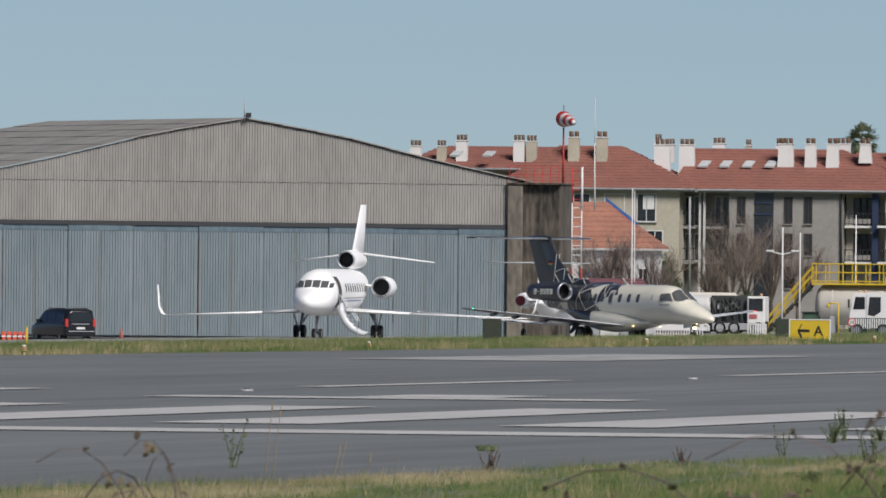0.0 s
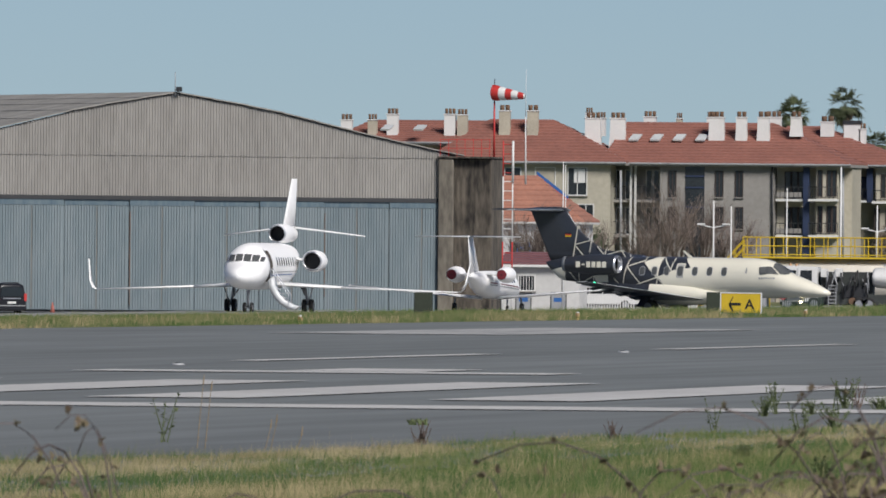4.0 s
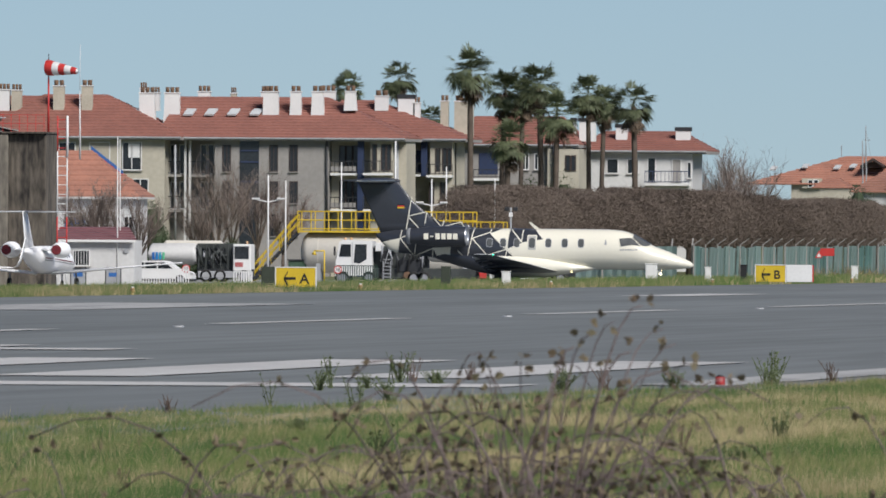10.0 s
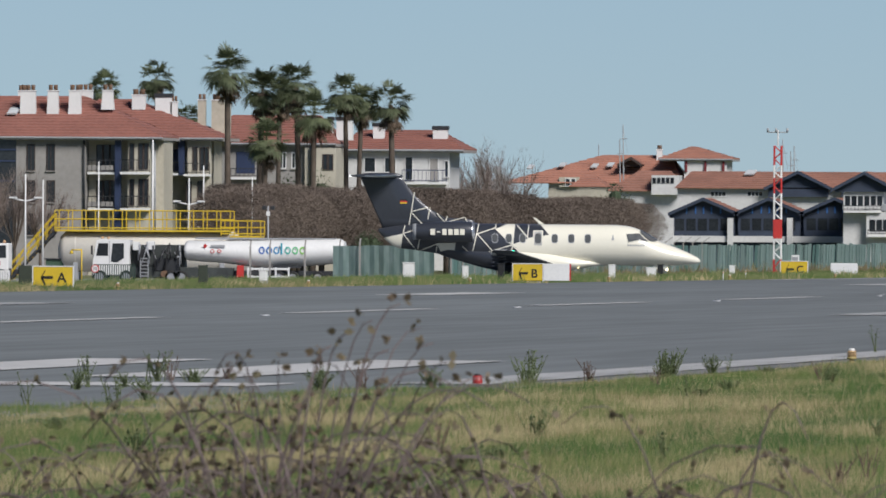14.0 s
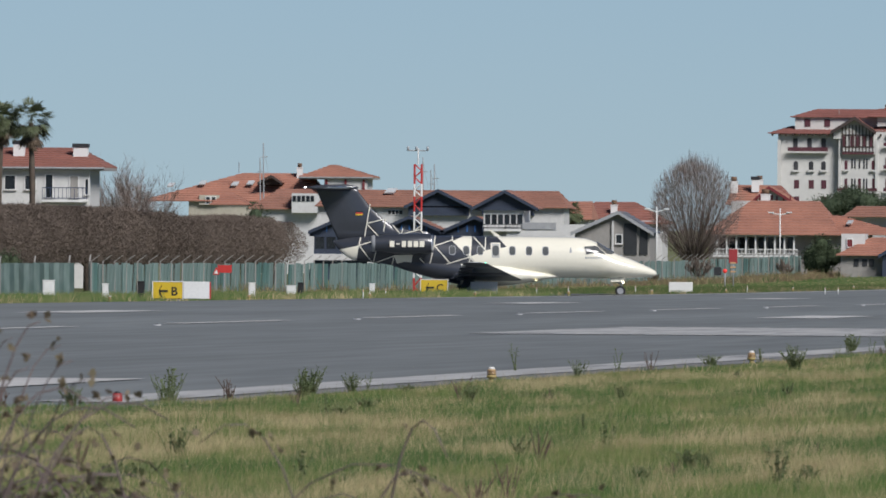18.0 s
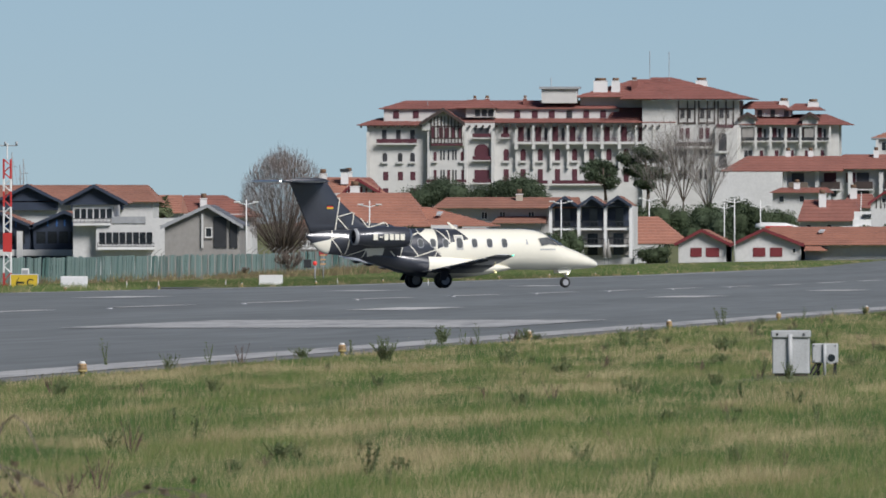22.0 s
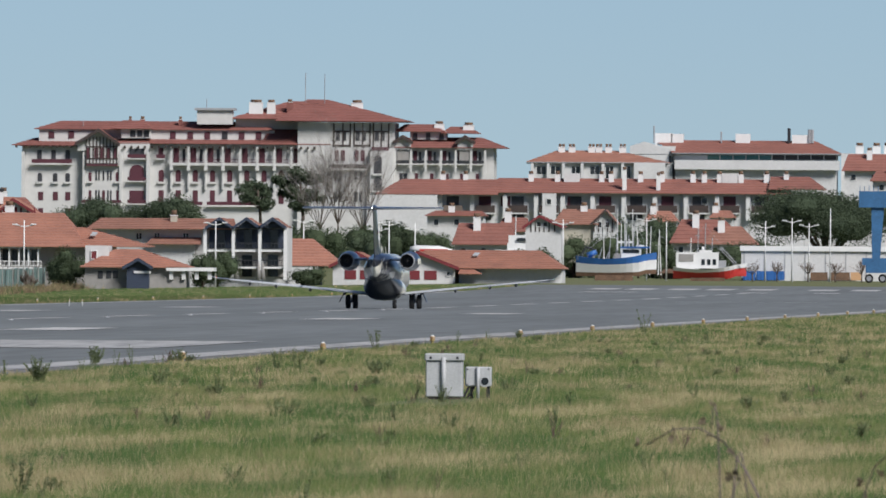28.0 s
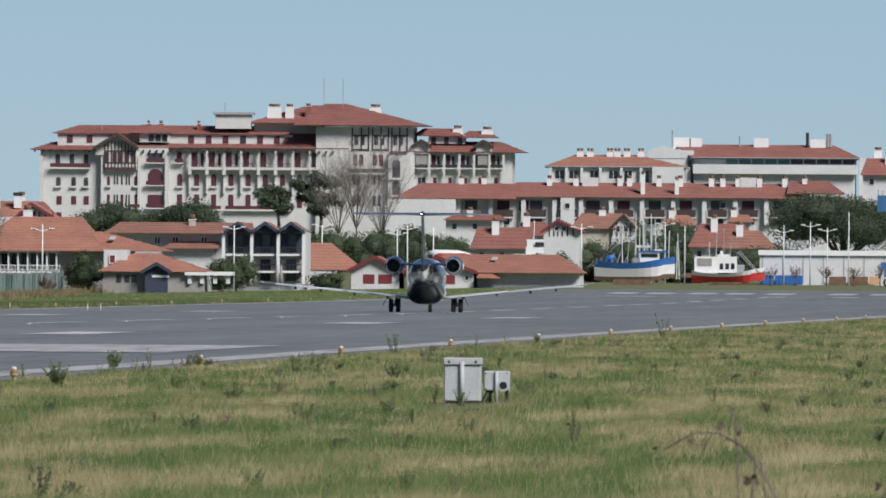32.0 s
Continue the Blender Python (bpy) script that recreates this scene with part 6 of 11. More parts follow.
def big_tanker():
    L = Site(13, 290, 490, 1400)
    t = L.thing("fuel_tanker", "white articulated fuel tanker with blue-green lettering", "truck")
    X = lambda x: L(x, 450).x
    Z = lambda y: L(450, y).z
    # cab
    cab = part("cab", prism(B(), [(X(291), 0, 0.55), (X(291), 0, Z(458)), (X(297), 0, Z(422)), (X(304), 0, Z(418)), (X(356), 0, Z(420)), (X(356), 0, 0.55)], (0, 2.3, 0)), M["white"], t)
    part("windshield", prism(B(), [(X(290.4), 0.15, Z(452)), (X(296.4), 0.15, Z(425)), (X(297.4), 0.15, Z(425)), (X(291.4), 0.15, Z(452))], (0, 2.0, 0)), M["pane"], cab)
    part("side_window", prism(B(), [(X(323), -0.02, Z(458)), (X(326), -0.02, Z(426)), (X(346), -0.02, Z(426)), (X(346), -0.02, Z(452)), (X(334), -0.02, Z(460))], (0, 0.03, 0)), M["pane"], cab)
    part("quarter_window", prism(B(), [(X(297), -0.02, Z(448)), (X(301), -0.02, Z(426)), (X(318), -0.02, Z(426)), (X(318), -0.02, Z(448))], (0, 0.03, 0)), M["pane"], cab)
    part("door_line", box(B(), X(320), X(321), -0.02, 0.0, 0.8, Z(422)), M["grey"], cab)
    for x in (305, 316):
        part("beacon", cyl(B(), (X(x), 1.0, Z(420)), (X(x), 1.0, Z(414)), 0.09, n=10), M["orange"], cab)
    part("mirror", box(B(), X(288), X(291), -0.25, 0.0, Z(446), Z(430), 0.02), M["black"], cab)
    part("bumper", box(B(), X(289), X(300), 0.1, 2.2, 0.3, 0.75, 0.05), M["dark"], t)
    part("chassis", box(B(), X(291), X(735), 0.5, 1.8, 0.55, 0.85), M["dark"], t)
    for x in (304, 350, 430, 448):
        for y in (0.1, 2.0):
            road_wheel(t, X(x), y, 0.42, 0.3)
    for x in (620, 645, 690):
        for y in (0.1, 2.0):
            road_wheel(t, X(x), y, 0.42, 0.3)
    # pump gear behind the cab
    part("pump_housing", box(B(), X(357), X(452), 0.9, 2.1, 0.6, Z(428), 0.04), M["pump_dark"], t)
    part("pump_skirt", box(B(), X(357), X(540), 0.35, 0.9, 0.35, Z(468), 0.04), M["pump_dark"], t)
    gear = part("pump_cabinet", box(B(), X(372), X(386), 0.2, 2.0, 0.8, Z(436), 0.03), M["black"], t)
    part("pump_cabinet", box(B(), X(402), X(444), 0.3, 2.0, 0.8, Z(452), 0.03), M["dark"], t)
    for x, y in ((361, 423), (388, 422)):
        part("white_box", box(B(), X(x), X(x + 11), 0.1, 0.7, Z(y + 15), Z(y), 0.03), M["white"], t)
    rr = random.Random(5)
    for k in range(22):
        x = X(rr.uniform(366, 448))
        z0, z1 = Z(rr.uniform(440, 478)), Z(rr.uniform(424, 450))
        part("hose_pipe", cyl(B(), (x, rr.uniform(-0.05, 0.4), z0), (x + rr.uniform(-0.5, 0.5), rr.uniform(0, 0.4), z1), rr.choice((0.03, 0.05, 0.06)), n=7), M[rr.choice(("dark", "grey", "black", "strut"))], t)
    for x in (378, 418, 440):
        part("hose_reel", cyl(B(), (X(x), -0.05, Z(480)), (X(x), 0.5, Z(480)), 0.22, n=16), M["rust" if x == 418 else "dark"], t)
    lad = part("ladder", box(B(), X(375), X(376.5), -0.08, -0.04, 0.3, Z(455)), M["grey"], t)
    part("ladder_rail", box(B(), X(388.5), X(390), -0.08, -0.04, 0.3, Z(455)), M["grey"], lad)
    for k in range(6):
        part("rung", box(B(), X(376), X(389), -0.07, -0.05, 0.45 + 0.22 * k, 0.5 + 0.22 * k), M["grey"], lad)
    # the tank: an oval barrel that deepens rearwards
    n = 28
    st = ((453, 423, 452), (458, 420, 456), (520, 420, 460), (575, 419, 467), (605, 418, 469), (640, 418, 466), (725, 416, 460), (735, 420, 455))
    rings = [[(X(x), 1.15 + 1.15 * math.cos(2 * math.pi * i / n), (Z(a) + Z(b)) / 2 + (Z(a) - Z(b)) / 2 * math.sin(2 * math.pi * i / n)) for i in range(n)] for x, a, b in st]
    tank = part("tank", loft(B(), rings), M["white"], t)
    part("walkway", box(B(), X(470), X(720), 0.8, 1.5, Z(418), Z(415)), M["grey"], tank)
    cols = [(0.02, 0.12, 0.45), (0.02, 0.16, 0.5), (0.02, 0.25, 0.5), (0.03, 0.33, 0.45), (0.05, 0.42, 0.35), (0.1, 0.5, 0.2), (0.25, 0.6, 0.1)]
    x = 585
    for k, c in enumerate(cols):                        # the firm's name as plain shapes in its colours
        w = 7 if k == 3 else 13
        mk = mat("logo_colour", c, 0.4)
        zz = (Z(444), Z(424 if k == 3 else 430))
        bm = B()
        if k == 3:
            box(bm, X(x), X(x + 3), -0.03, 0.02, zz[0], zz[1])
        else:
            for aa in range(12):
                a0, a1 = 2 * math.pi * aa / 12, 2 * math.pi * (aa + 1) / 12
                cx, cz, rx, rz_ = X(x + 5.5), (zz[0] + zz[1]) / 2, 0.19, 0.24
                poly(bm, [(cx + rx * math.cos(q) * s, -0.02, cz + rz_ * math.sin(q) * s) for q, s in ((a0, 1), (a1, 1), (a1, 0.62), (a0, 0.62))])
        part("logo_shape", bm, mk, tank)
        x += w
    part("hazard_diamond", prism(B(), [(X(486), -0.02, Z(430)), (X(490), -0.02, Z(426)), (X(494), -0.02, Z(430)), (X(490), -0.02, Z(434))], (0, 0.03, 0)), M["red"], tank)
    part("warning_bar", box(B(), X(500), X(525), -0.02, 0.02, Z(432), Z(428)), M["grey"], tank)
    for x in (503, 515):
        part("warning_disc", cyl(B(), (X(x), -0.03, Z(439)), (X(x), 0.0, Z(439)), 0.13, n=14), M["red"], tank)
        part("warning_disc_face", cyl(B(), (X(x), -0.04, Z(439)), (X(x), 0.0, Z(439)), 0.08, n=14), M["white"], tank)
    part("red_valve", box(B(), X(546), X(558), 0.0, 0.4, Z(485), Z(464), 0.02), M["red"], t)
    part("mudguard", box(B(), X(610), X(660), -0.02, 0.3, Z(468), Z(463)), M["dark"], t)
    # the barrier in front of it
    L2 = Site(13, 565, 490, 1380)
    b = L2.thing("barrier", "low white tubular barrier", "barrier")
    for y in (470, 484):
        part("rail", box(B(), L2(565, y).x, L2(640, y).x, 0, 0.06, L2(565, y).z - 0.08, L2(565, y).z + 0.04), M["white"], b)
    for x in (566, 590, 615, 638):
        part("post", box(B(), L2(x, 470).x - 0.05, L2(x, 470).x + 0.05, -0.02, 0.08, 0, L2(x, 468).z), M["white"], b)


big_tanker()


def small_tanker():
    L = Site(9, 380, 500, 1430)
    X = lambda x: L(x, 450).x
    Z = lambda y: L(450, y).z
    t = L.thing("fuel_tanker", "white refuelling truck with exposed grey pump equipment", "truck")
    n = 24
    rings = [[(X(x), 1.1 + 1.1 * math.cos(2 * math.pi * i / n), Z(452) + rz_ * math.sin(2 * math.pi * i / n)) for i in range(n)] for x, rz_ in ((377, 0.3), (379, 0.55), (383, 0.68), (455, 0.7), (462, 0.62))]
    part("tank", loft(B(), rings), M["render_white"], t)
    part("tank", box(B(), X(400), X(505), 1.2, 2.6, Z(468), Z(428), 0.2), M["tank_white"], t)
    for k, c in enumerate(((0.02, 0.14, 0.45), (0.02, 0.2, 0.5), (0.03, 0.3, 0.45), (0.1, 0.45, 0.25))):
        part("logo_shape", box(B(), X(385 + 6 * k), X(389 + 6 * k), -0.03, 0.05, Z(462), Z(449)), mat("logo_colour", c, 0.4), t)
    part("chassis", box(B(), X(465), X(560), 0.3, 2.0, 0.4, 0.85), M["dark"], t)
    part("pump_housing", box(B(), X(463), X(527), 0.55, 2.1, 0.5, Z(433), 0.04), M["pump_dark"], t)
    rr = random.Random(9)
    for k in range(20):
        x = X(rr.uniform(468, 518))
        part("pipe", cyl(B(), (x, rr.uniform(0.1, 0.5), Z(rr.uniform(455, 475))), (x + rr.uniform(-0.6, 0.6), rr.uniform(0.1, 0.5), Z(rr.uniform(435, 455))), rr.choice((0.04, 0.06, 0.08)), n=7), M[rr.choice(("pump_dark", "dark", "dark", "strut"))], t)
    for k in range(5):
        part("frame_bar", box(B(), X(466 + k * 13), X(467.5 + k * 13), 0.2, 0.3, 0.85, Z(434)), M["pump_dark"], t)
    part("frame_bar", box(B(), X(466), X(519), 0.2, 0.3, Z(436), Z(434)), M["pump_dark"], t)
    part("bumper", box(B(), X(466), X(535), 0.0, 0.4, Z(494), Z(482), 0.03), M["grey"], t)
    cab = part("cab", box(B(), X(528), X(560), 0.0, 2.3, 0.7, Z(434), 0.06), M["white"], t)
    part("cab_window", box(B(), X(531), X(556), -0.03, 0.03, Z(460), Z(438)), M["pane"], cab)
    part("red_panel", box(B(), X(532), X(546), -0.03, 0.02, Z(474), Z(466)), mat("faded_red_panel", (0.42, 0.12, 0.12), 0.6), cab)
    part("beacon", cyl(B(), (X(550), 1, Z(434)), (X(550), 1, Z(429)), 0.08, n=8), M["orange"], cab)
    for x in (480, 505, 548):
        for y in (0.15, 2.0):
            road_wheel(t, X(x), y, 0.42, 0.3)


small_tanker()


def estate_car(L, x0, x1, ytop, ybot, material, label, heading=0.0, rear=False):
    """A passenger car or van seen from the side between two columns."""
    a, b = L(x0, ybot), L(x1, ytop)
    ln, h = b.x - a.x, b.z
    t = thing("car", Matrix.Translation(L.o + Vector((a.x, 0, 0))), label, "car")
    prof = [(0.02, 0.25), (0.0, 0.5), (0.03, 0.62), (0.07, 0.97), (0.12, 1.0), (0.6, 1.0), (0.66, 0.96), (0.8, 0.64), (0.96, 0.54), (1.0, 0.45), (1.0, 0.25)]
    pts = [(u * ln, v * h) for u, v in prof]
    bm = B()
    rings = []
    for y, k in ((0.0, 0.965), (0.12, 1.0), (1.65, 1.0), (1.8, 0.965)):
        rings.append([(ln / 2 + (u - ln / 2) * (0.99 if k < 1 else 1), y, v * (k if v > 0.6 * h else 1)) for u, v in pts])
    loft(bm, rings)
    for f in bm.faces:
        f.smooth = False
    body = part("body", bm, material, t)
    part("side_glass", prism(B(), [(0.1 * ln, -0.02, 0.64 * h), (0.12 * ln, -0.02, 0.93 * h), (0.6 * ln, -0.02, 0.93 * h), (0.74 * ln, -0.02, 0.64 * h)], (0, 0.03, 0)), M["pane"], body)
    for u in (0.32, 0.5):
        part("pillar", box(B(), u * ln, u * ln + 0.06, -0.03, 0.0, 0.62 * h, 0.95 * h), material, body)
    for u in (0.18, 0.82):
        for y in (0.08, 1.7):
            road_wheel(t, u * ln, y, 0.31, 0.2)
    part("lamp", box(B(), 0.96 * ln, 1.005 * ln, 0.0, 0.3, 0.42 * h, 0.5 * h), M["white"], body)
    part("tail_lamp", box(B(), -0.005 * ln, 0.03 * ln, -0.01, 0.2, 0.5 * h, 0.7 * h), M["red"], body)
    part("bumper", box(B(), -0.02 * ln, 1.01 * ln, 0.05, 1.75, 0.2, 0.36, 0.04), M["dark"], body)
    return t


estate_car(Site(6, 840, 545, 1370), 838, 966, 505, 545, M["white"], "white estate car parked behind a railing")


def black_van():
    """The dark van by the hangar, seen from behind at an angle."""
    x0, y0 = -176.6, 1265.0
    t = thing("van", pose(x0, y0, gz(x0, y0), 0, 0, 123), "black passenger van with tinted windows parked beside the hangar", "van")
    pa = mat("dark_car_paint", (0.014, 0.015, 0.019), 0.25, vary=0.1, scale=1.0)
    rings = []
    for x, w, wt, zb, belt, top in ((0.0, 0.88, 0.66, 0.42, 1.0, 1.7), (0.06, 0.93, 0.74, 0.34, 1.05, 1.82), (0.35, 0.95, 0.78, 0.3, 1.08, 1.88), (1.6, 0.96, 0.8, 0.28, 1.08, 1.91), (2.9, 0.96, 0.79, 0.28, 1.06, 1.88), (3.3, 0.95, 0.76, 0.28, 1.05, 1.78), (4.1, 0.94, 0.8, 0.28, 1.02, 1.16), (4.7, 0.9, 0.75, 0.3, 0.85, 0.98), (4.9, 0.78, 0.6, 0.38, 0.7, 0.8)):
        half = [(w * 0.9, zb), (w, zb + 0.15), (w, belt - 0.12), (w * 0.985, belt), (wt + (w - wt) * 0.25, belt + (top - belt) * 0.72), (wt, belt + (top - belt) * 0.92), (wt * 0.75, top)]
        rings.append([(x, -a, b) for a, b in half] + [(x, a, b) for a, b in half[::-1]])
    body = part("body", loft(B(), rings), pa, t)
    part("rear_window", prism(B(), [(-0.005, -0.72, 1.14), (0.0, -0.62, 1.64), (0.0, 0.62, 1.64), (-0.005, 0.72, 1.14)], (-0.015, 0, 0)), M["glass"], body)
    for sd in (-1, 1):
        for xa, xb, xc, xd in ((0.3, 1.35, 1.35, 0.42), (1.42, 2.5, 2.5, 1.42), (2.58, 3.75, 3.2, 2.58)):
            part("side_glass", prism(B(), [(xa, sd * 0.955, 1.12), (xb, sd * 0.955, 1.12), (xc, sd * 0.865, 1.6), (xd, sd * 0.865, 1.6)], (0, sd * 0.012, 0)), M["glass"], body)
        part("tail_lamp", box(B(), -0.02, 0.14, *sorted((sd * 0.955, sd * 0.78)), 0.86, 1.3, 0.02), M["red"], body)
        part("mirror", box(B(), 3.45, 3.6, *sorted((sd * 0.95, sd * 1.15)), 1.08, 1.28, 0.03), pa, body)
        part("roof_rail", cyl(B(), (0.6, sd * 0.7, 1.91), (2.8, sd * 0.7, 1.91), 0.025, n=6), M["dark"], body)
        for x in (0.95, 4.05):
            road_wheel(t, x, sd * 0.82, 0.34, 0.22)
    part("chrome_strip", box(B(), -0.04, 0.0, -0.55, 0.55, 0.98, 1.05, 0.008), M["bare"], body)
    part("plate_bar", box(B(), -0.04, 0.0, -0.26, 0.26, 0.72, 0.84), M["white"], body)
    part("bumper", box(B(), -0.12, 0.12, -0.9, 0.9, 0.33, 0.6, 0.05), pa, body)
    part("bumper_strip", box(B(), -0.135, -0.12, -0.8, 0.8, 0.58, 0.63), M["grey"], body)
    p = at((-137.75, -2.5), 1262)
    b = thing("traffic_cone", pose(p.x, 1262, gz(p.x, 1262)), "faded red traffic cone in front of the hangar", "cone")
    part("cone", cyl(B(), (0, 0, 0.03), (0, 0, 0.75), 0.17, 0.03, 12), mat("faded_cone", (0.4, 0.13, 0.1), 0.7), b)
    part("base", box(B(), -0.22, 0.22, -0.22, 0.22, 0, 0.04), M["black"], b)
    # works barrier and yellow post
    for k in range(5):
        p = at((-143.193, -2.308), 1280)
        b = thing("traffic_barrier", pose(p.x + 0.32 * k, 1280, gz(p.x, 1280)), "red plastic barrier segment", "barrier", "works barriers")
        part("block", box(B(), 0, 0.22, 0, 0.3, 0, 0.52, 0.03), mat("barrier_red", (0.8, 0.12, 0.06), 0.5), b)
        part("band", box(B(), -0.005, 0.225, -0.01, 0.31, 0.2, 0.3), M["white"], b)
    p = at((-142.057, -2.856), 620)
    b = thing("marker_post", pose(p.x, 620, gz(p.x, 620)), "slim yellow marker post in the grass", "marker")
    part("post", cyl(B(), (0, 0, -0.1), (0, 0, 0.6), 0.035, 0.03, 10), M["yellow"], b)
    part("cap", cyl(B(), (0, 0, 0.6), (0, 0, 0.64), 0.04, 0.02, 10), M["yellow"], b)


black_van()


# ---- railings, road signs, lamps ----
def railing(L, x0, x1, ytop, material, label, step=5.0):
    t = L.thing("railing", label, "fence")
    a, b = L(x0, ytop), L(x1, ytop)
    h = a.z
    for z in (h, 0.15):
        part("rail", box(B(), a.x, b.x, 0, 0.04, z - 0.05, z), material, t)
    n = int((x1 - x0) / step)
    src = None
    for i in range(n + 1):
        x = a.x + (b.x - a.x) * i / n
        if src is None:
            src = part("picket", box(B(), -0.03, 0.03, -0.01, 0.04, 0, h), material, t, m=pose(x, 0, 0))
        else:
            again(src, pose(x, 0, 0))


railing(Site(6, 840, 545, 1340), 855, 958, 518, M["white"], "white vertical bar railing beside the parked car", 4.5)
railing(Site(6, 1040, 545, 1345), 1043, 1068, 524, M["white"], "short white slatted gate", 4.0)
railing(Site(13, 290, 492, 1360), 293, 365, 462, mat("green_bars", (0.02, 0.05, 0.035), 0.6), "dark green vertical bar railing in front of the tanker", 4.0)
railing(Site(9, 540, 505, 1380), 530, 562, 482, M["white"], "short white slatted gate", 4.5)
railing(Site(13, 800, 490, 1300), 802, 826, 467, M["white"], "short white slatted gate", 4.5)


def speed_sign(L, x, y, r=7.0):
    t = L.thing("speed_sign", "round speed limit sign showing 10 on a post", "sign", "speed limit signs")
    p = L(x, y)
    rr = r / 28.0
    part("rim", cyl(B(), (p.x, -0.03, p.z), (p.x, 0, p.z), rr, n=22), M["red"], t)
    part("face", cyl(B(), (p.x, -0.04, p.z), (p.x, 0, p.z), rr * 0.76, n=22), M["white"], t)
    letters(t, "10", rr * 1.1, pose(p.x, -0.045, p.z - rr * 0.38, 90, 0, 0), M["black"], "digits")
    part("post", cyl(B(), (p.x, 0.05, 0), (p.x, 0.05, p.z + rr), 0.035, n=8), M["grey"], t)


speed_sign(Site(9, 445, 500, 1350), 445, 478)
speed_sign(Site(9, 714, 500, 1350), 714, 478)


def lamp_post(L, x, ytop, arms=None, label="tall white lamp post", r=0.07):
    t = L.thing("street_lamp", label, "street lamp", "lamp posts")
    p = L(x, ytop)
    part("pole", cyl(B(), (p.x, 0, 0), (p.x, 0, p.z), r, r * 0.6, 8), M["white"], t)
    if arms:
        z = L(x, arms).z
        for s in (-1, 1):
            part("arm", cyl(B(), (p.x, 0, z - 0.18), (p.x + s * 0.85, 0, z), 0.04, n=6), M["white"], t)
            part("lamp_head", box(B(), p.x + min(s * 0.55, s * 1.05), p.x + max(s * 0.55, s * 1.05), -0.12, 0.12, z - 0.02, z + 0.09, 0.02), M["white"], t)
    return t


lamp_post(Site(13, 172, 490, 1420), 172, 302, 345, "white lamp post with two curved arms")
lamp_post(Site(13, 462, 490, 1470), 462, 310, 352, "white lamp post with two curved arms")
for x, y, d, r in ((203, 312, 1430, 0.06), (302, 280, 1500, 0.06), (398, 242, 1500, 0.09), (488, 288, 1510, 0.07), (574, 308, 1510, 0.05)):
    lamp_post(Site(13, x, 490, d), x, y, None, "slim pale metal pole", r)
L = Site(13, 600, 490, 1500)
t = L.thing("camera_mast", "mast with two dark camera heads", "mast")
p = L(602, 365)
part("pole", cyl(B(), (p.x, 0, 0), (p.x, 0, p.z + 0.2), 0.06, n=8), M["grey"], t)
for s in (-0.4, 0.15):
    part("camera_head", box(B(), p.x + s, p.x + s + 0.3, -0.15, 0.15, p.z - 0.05, p.z + 0.22, 0.04), M["dark"], t)
part("junction_box", box(B(), p.x - 0.12, p.x + 0.12, -0.1, 0, p.z - 0.45, p.z - 0.15), M["white"], t)
# yellow safety shower post
L = Site(9, 683, 500, 1390)
t = L.thing("safety_shower", "yellow safety shower post with a bent arm", "shower")
p, q = L(690, 445), L(672, 445)
part("post", cyl(B(), (p.x, 0, 0), (p.x, 0, p.z), 0.05, n=8), M["yellow"], t)
part("arm", cyl(B(), (p.x, 0, p.z), (q.x, 0, p.z), 0.045, n=8), M["yellow"], t)
part("shower_head", cyl(B(), (q.x, 0, p.z), (q.x, 0, p.z - 0.25), 0.04, 0.16, 10), M["yellow"], t)
# yellow steps and bright drums beside the tank
L = Site(13, 500, 490, 1330)
for x, y0, y1, w, mm in ((540, 470, 492, 8, "red"), (700, 440, 490, 8, "grey"), (712, 430, 490, 6, "white")):
    pass


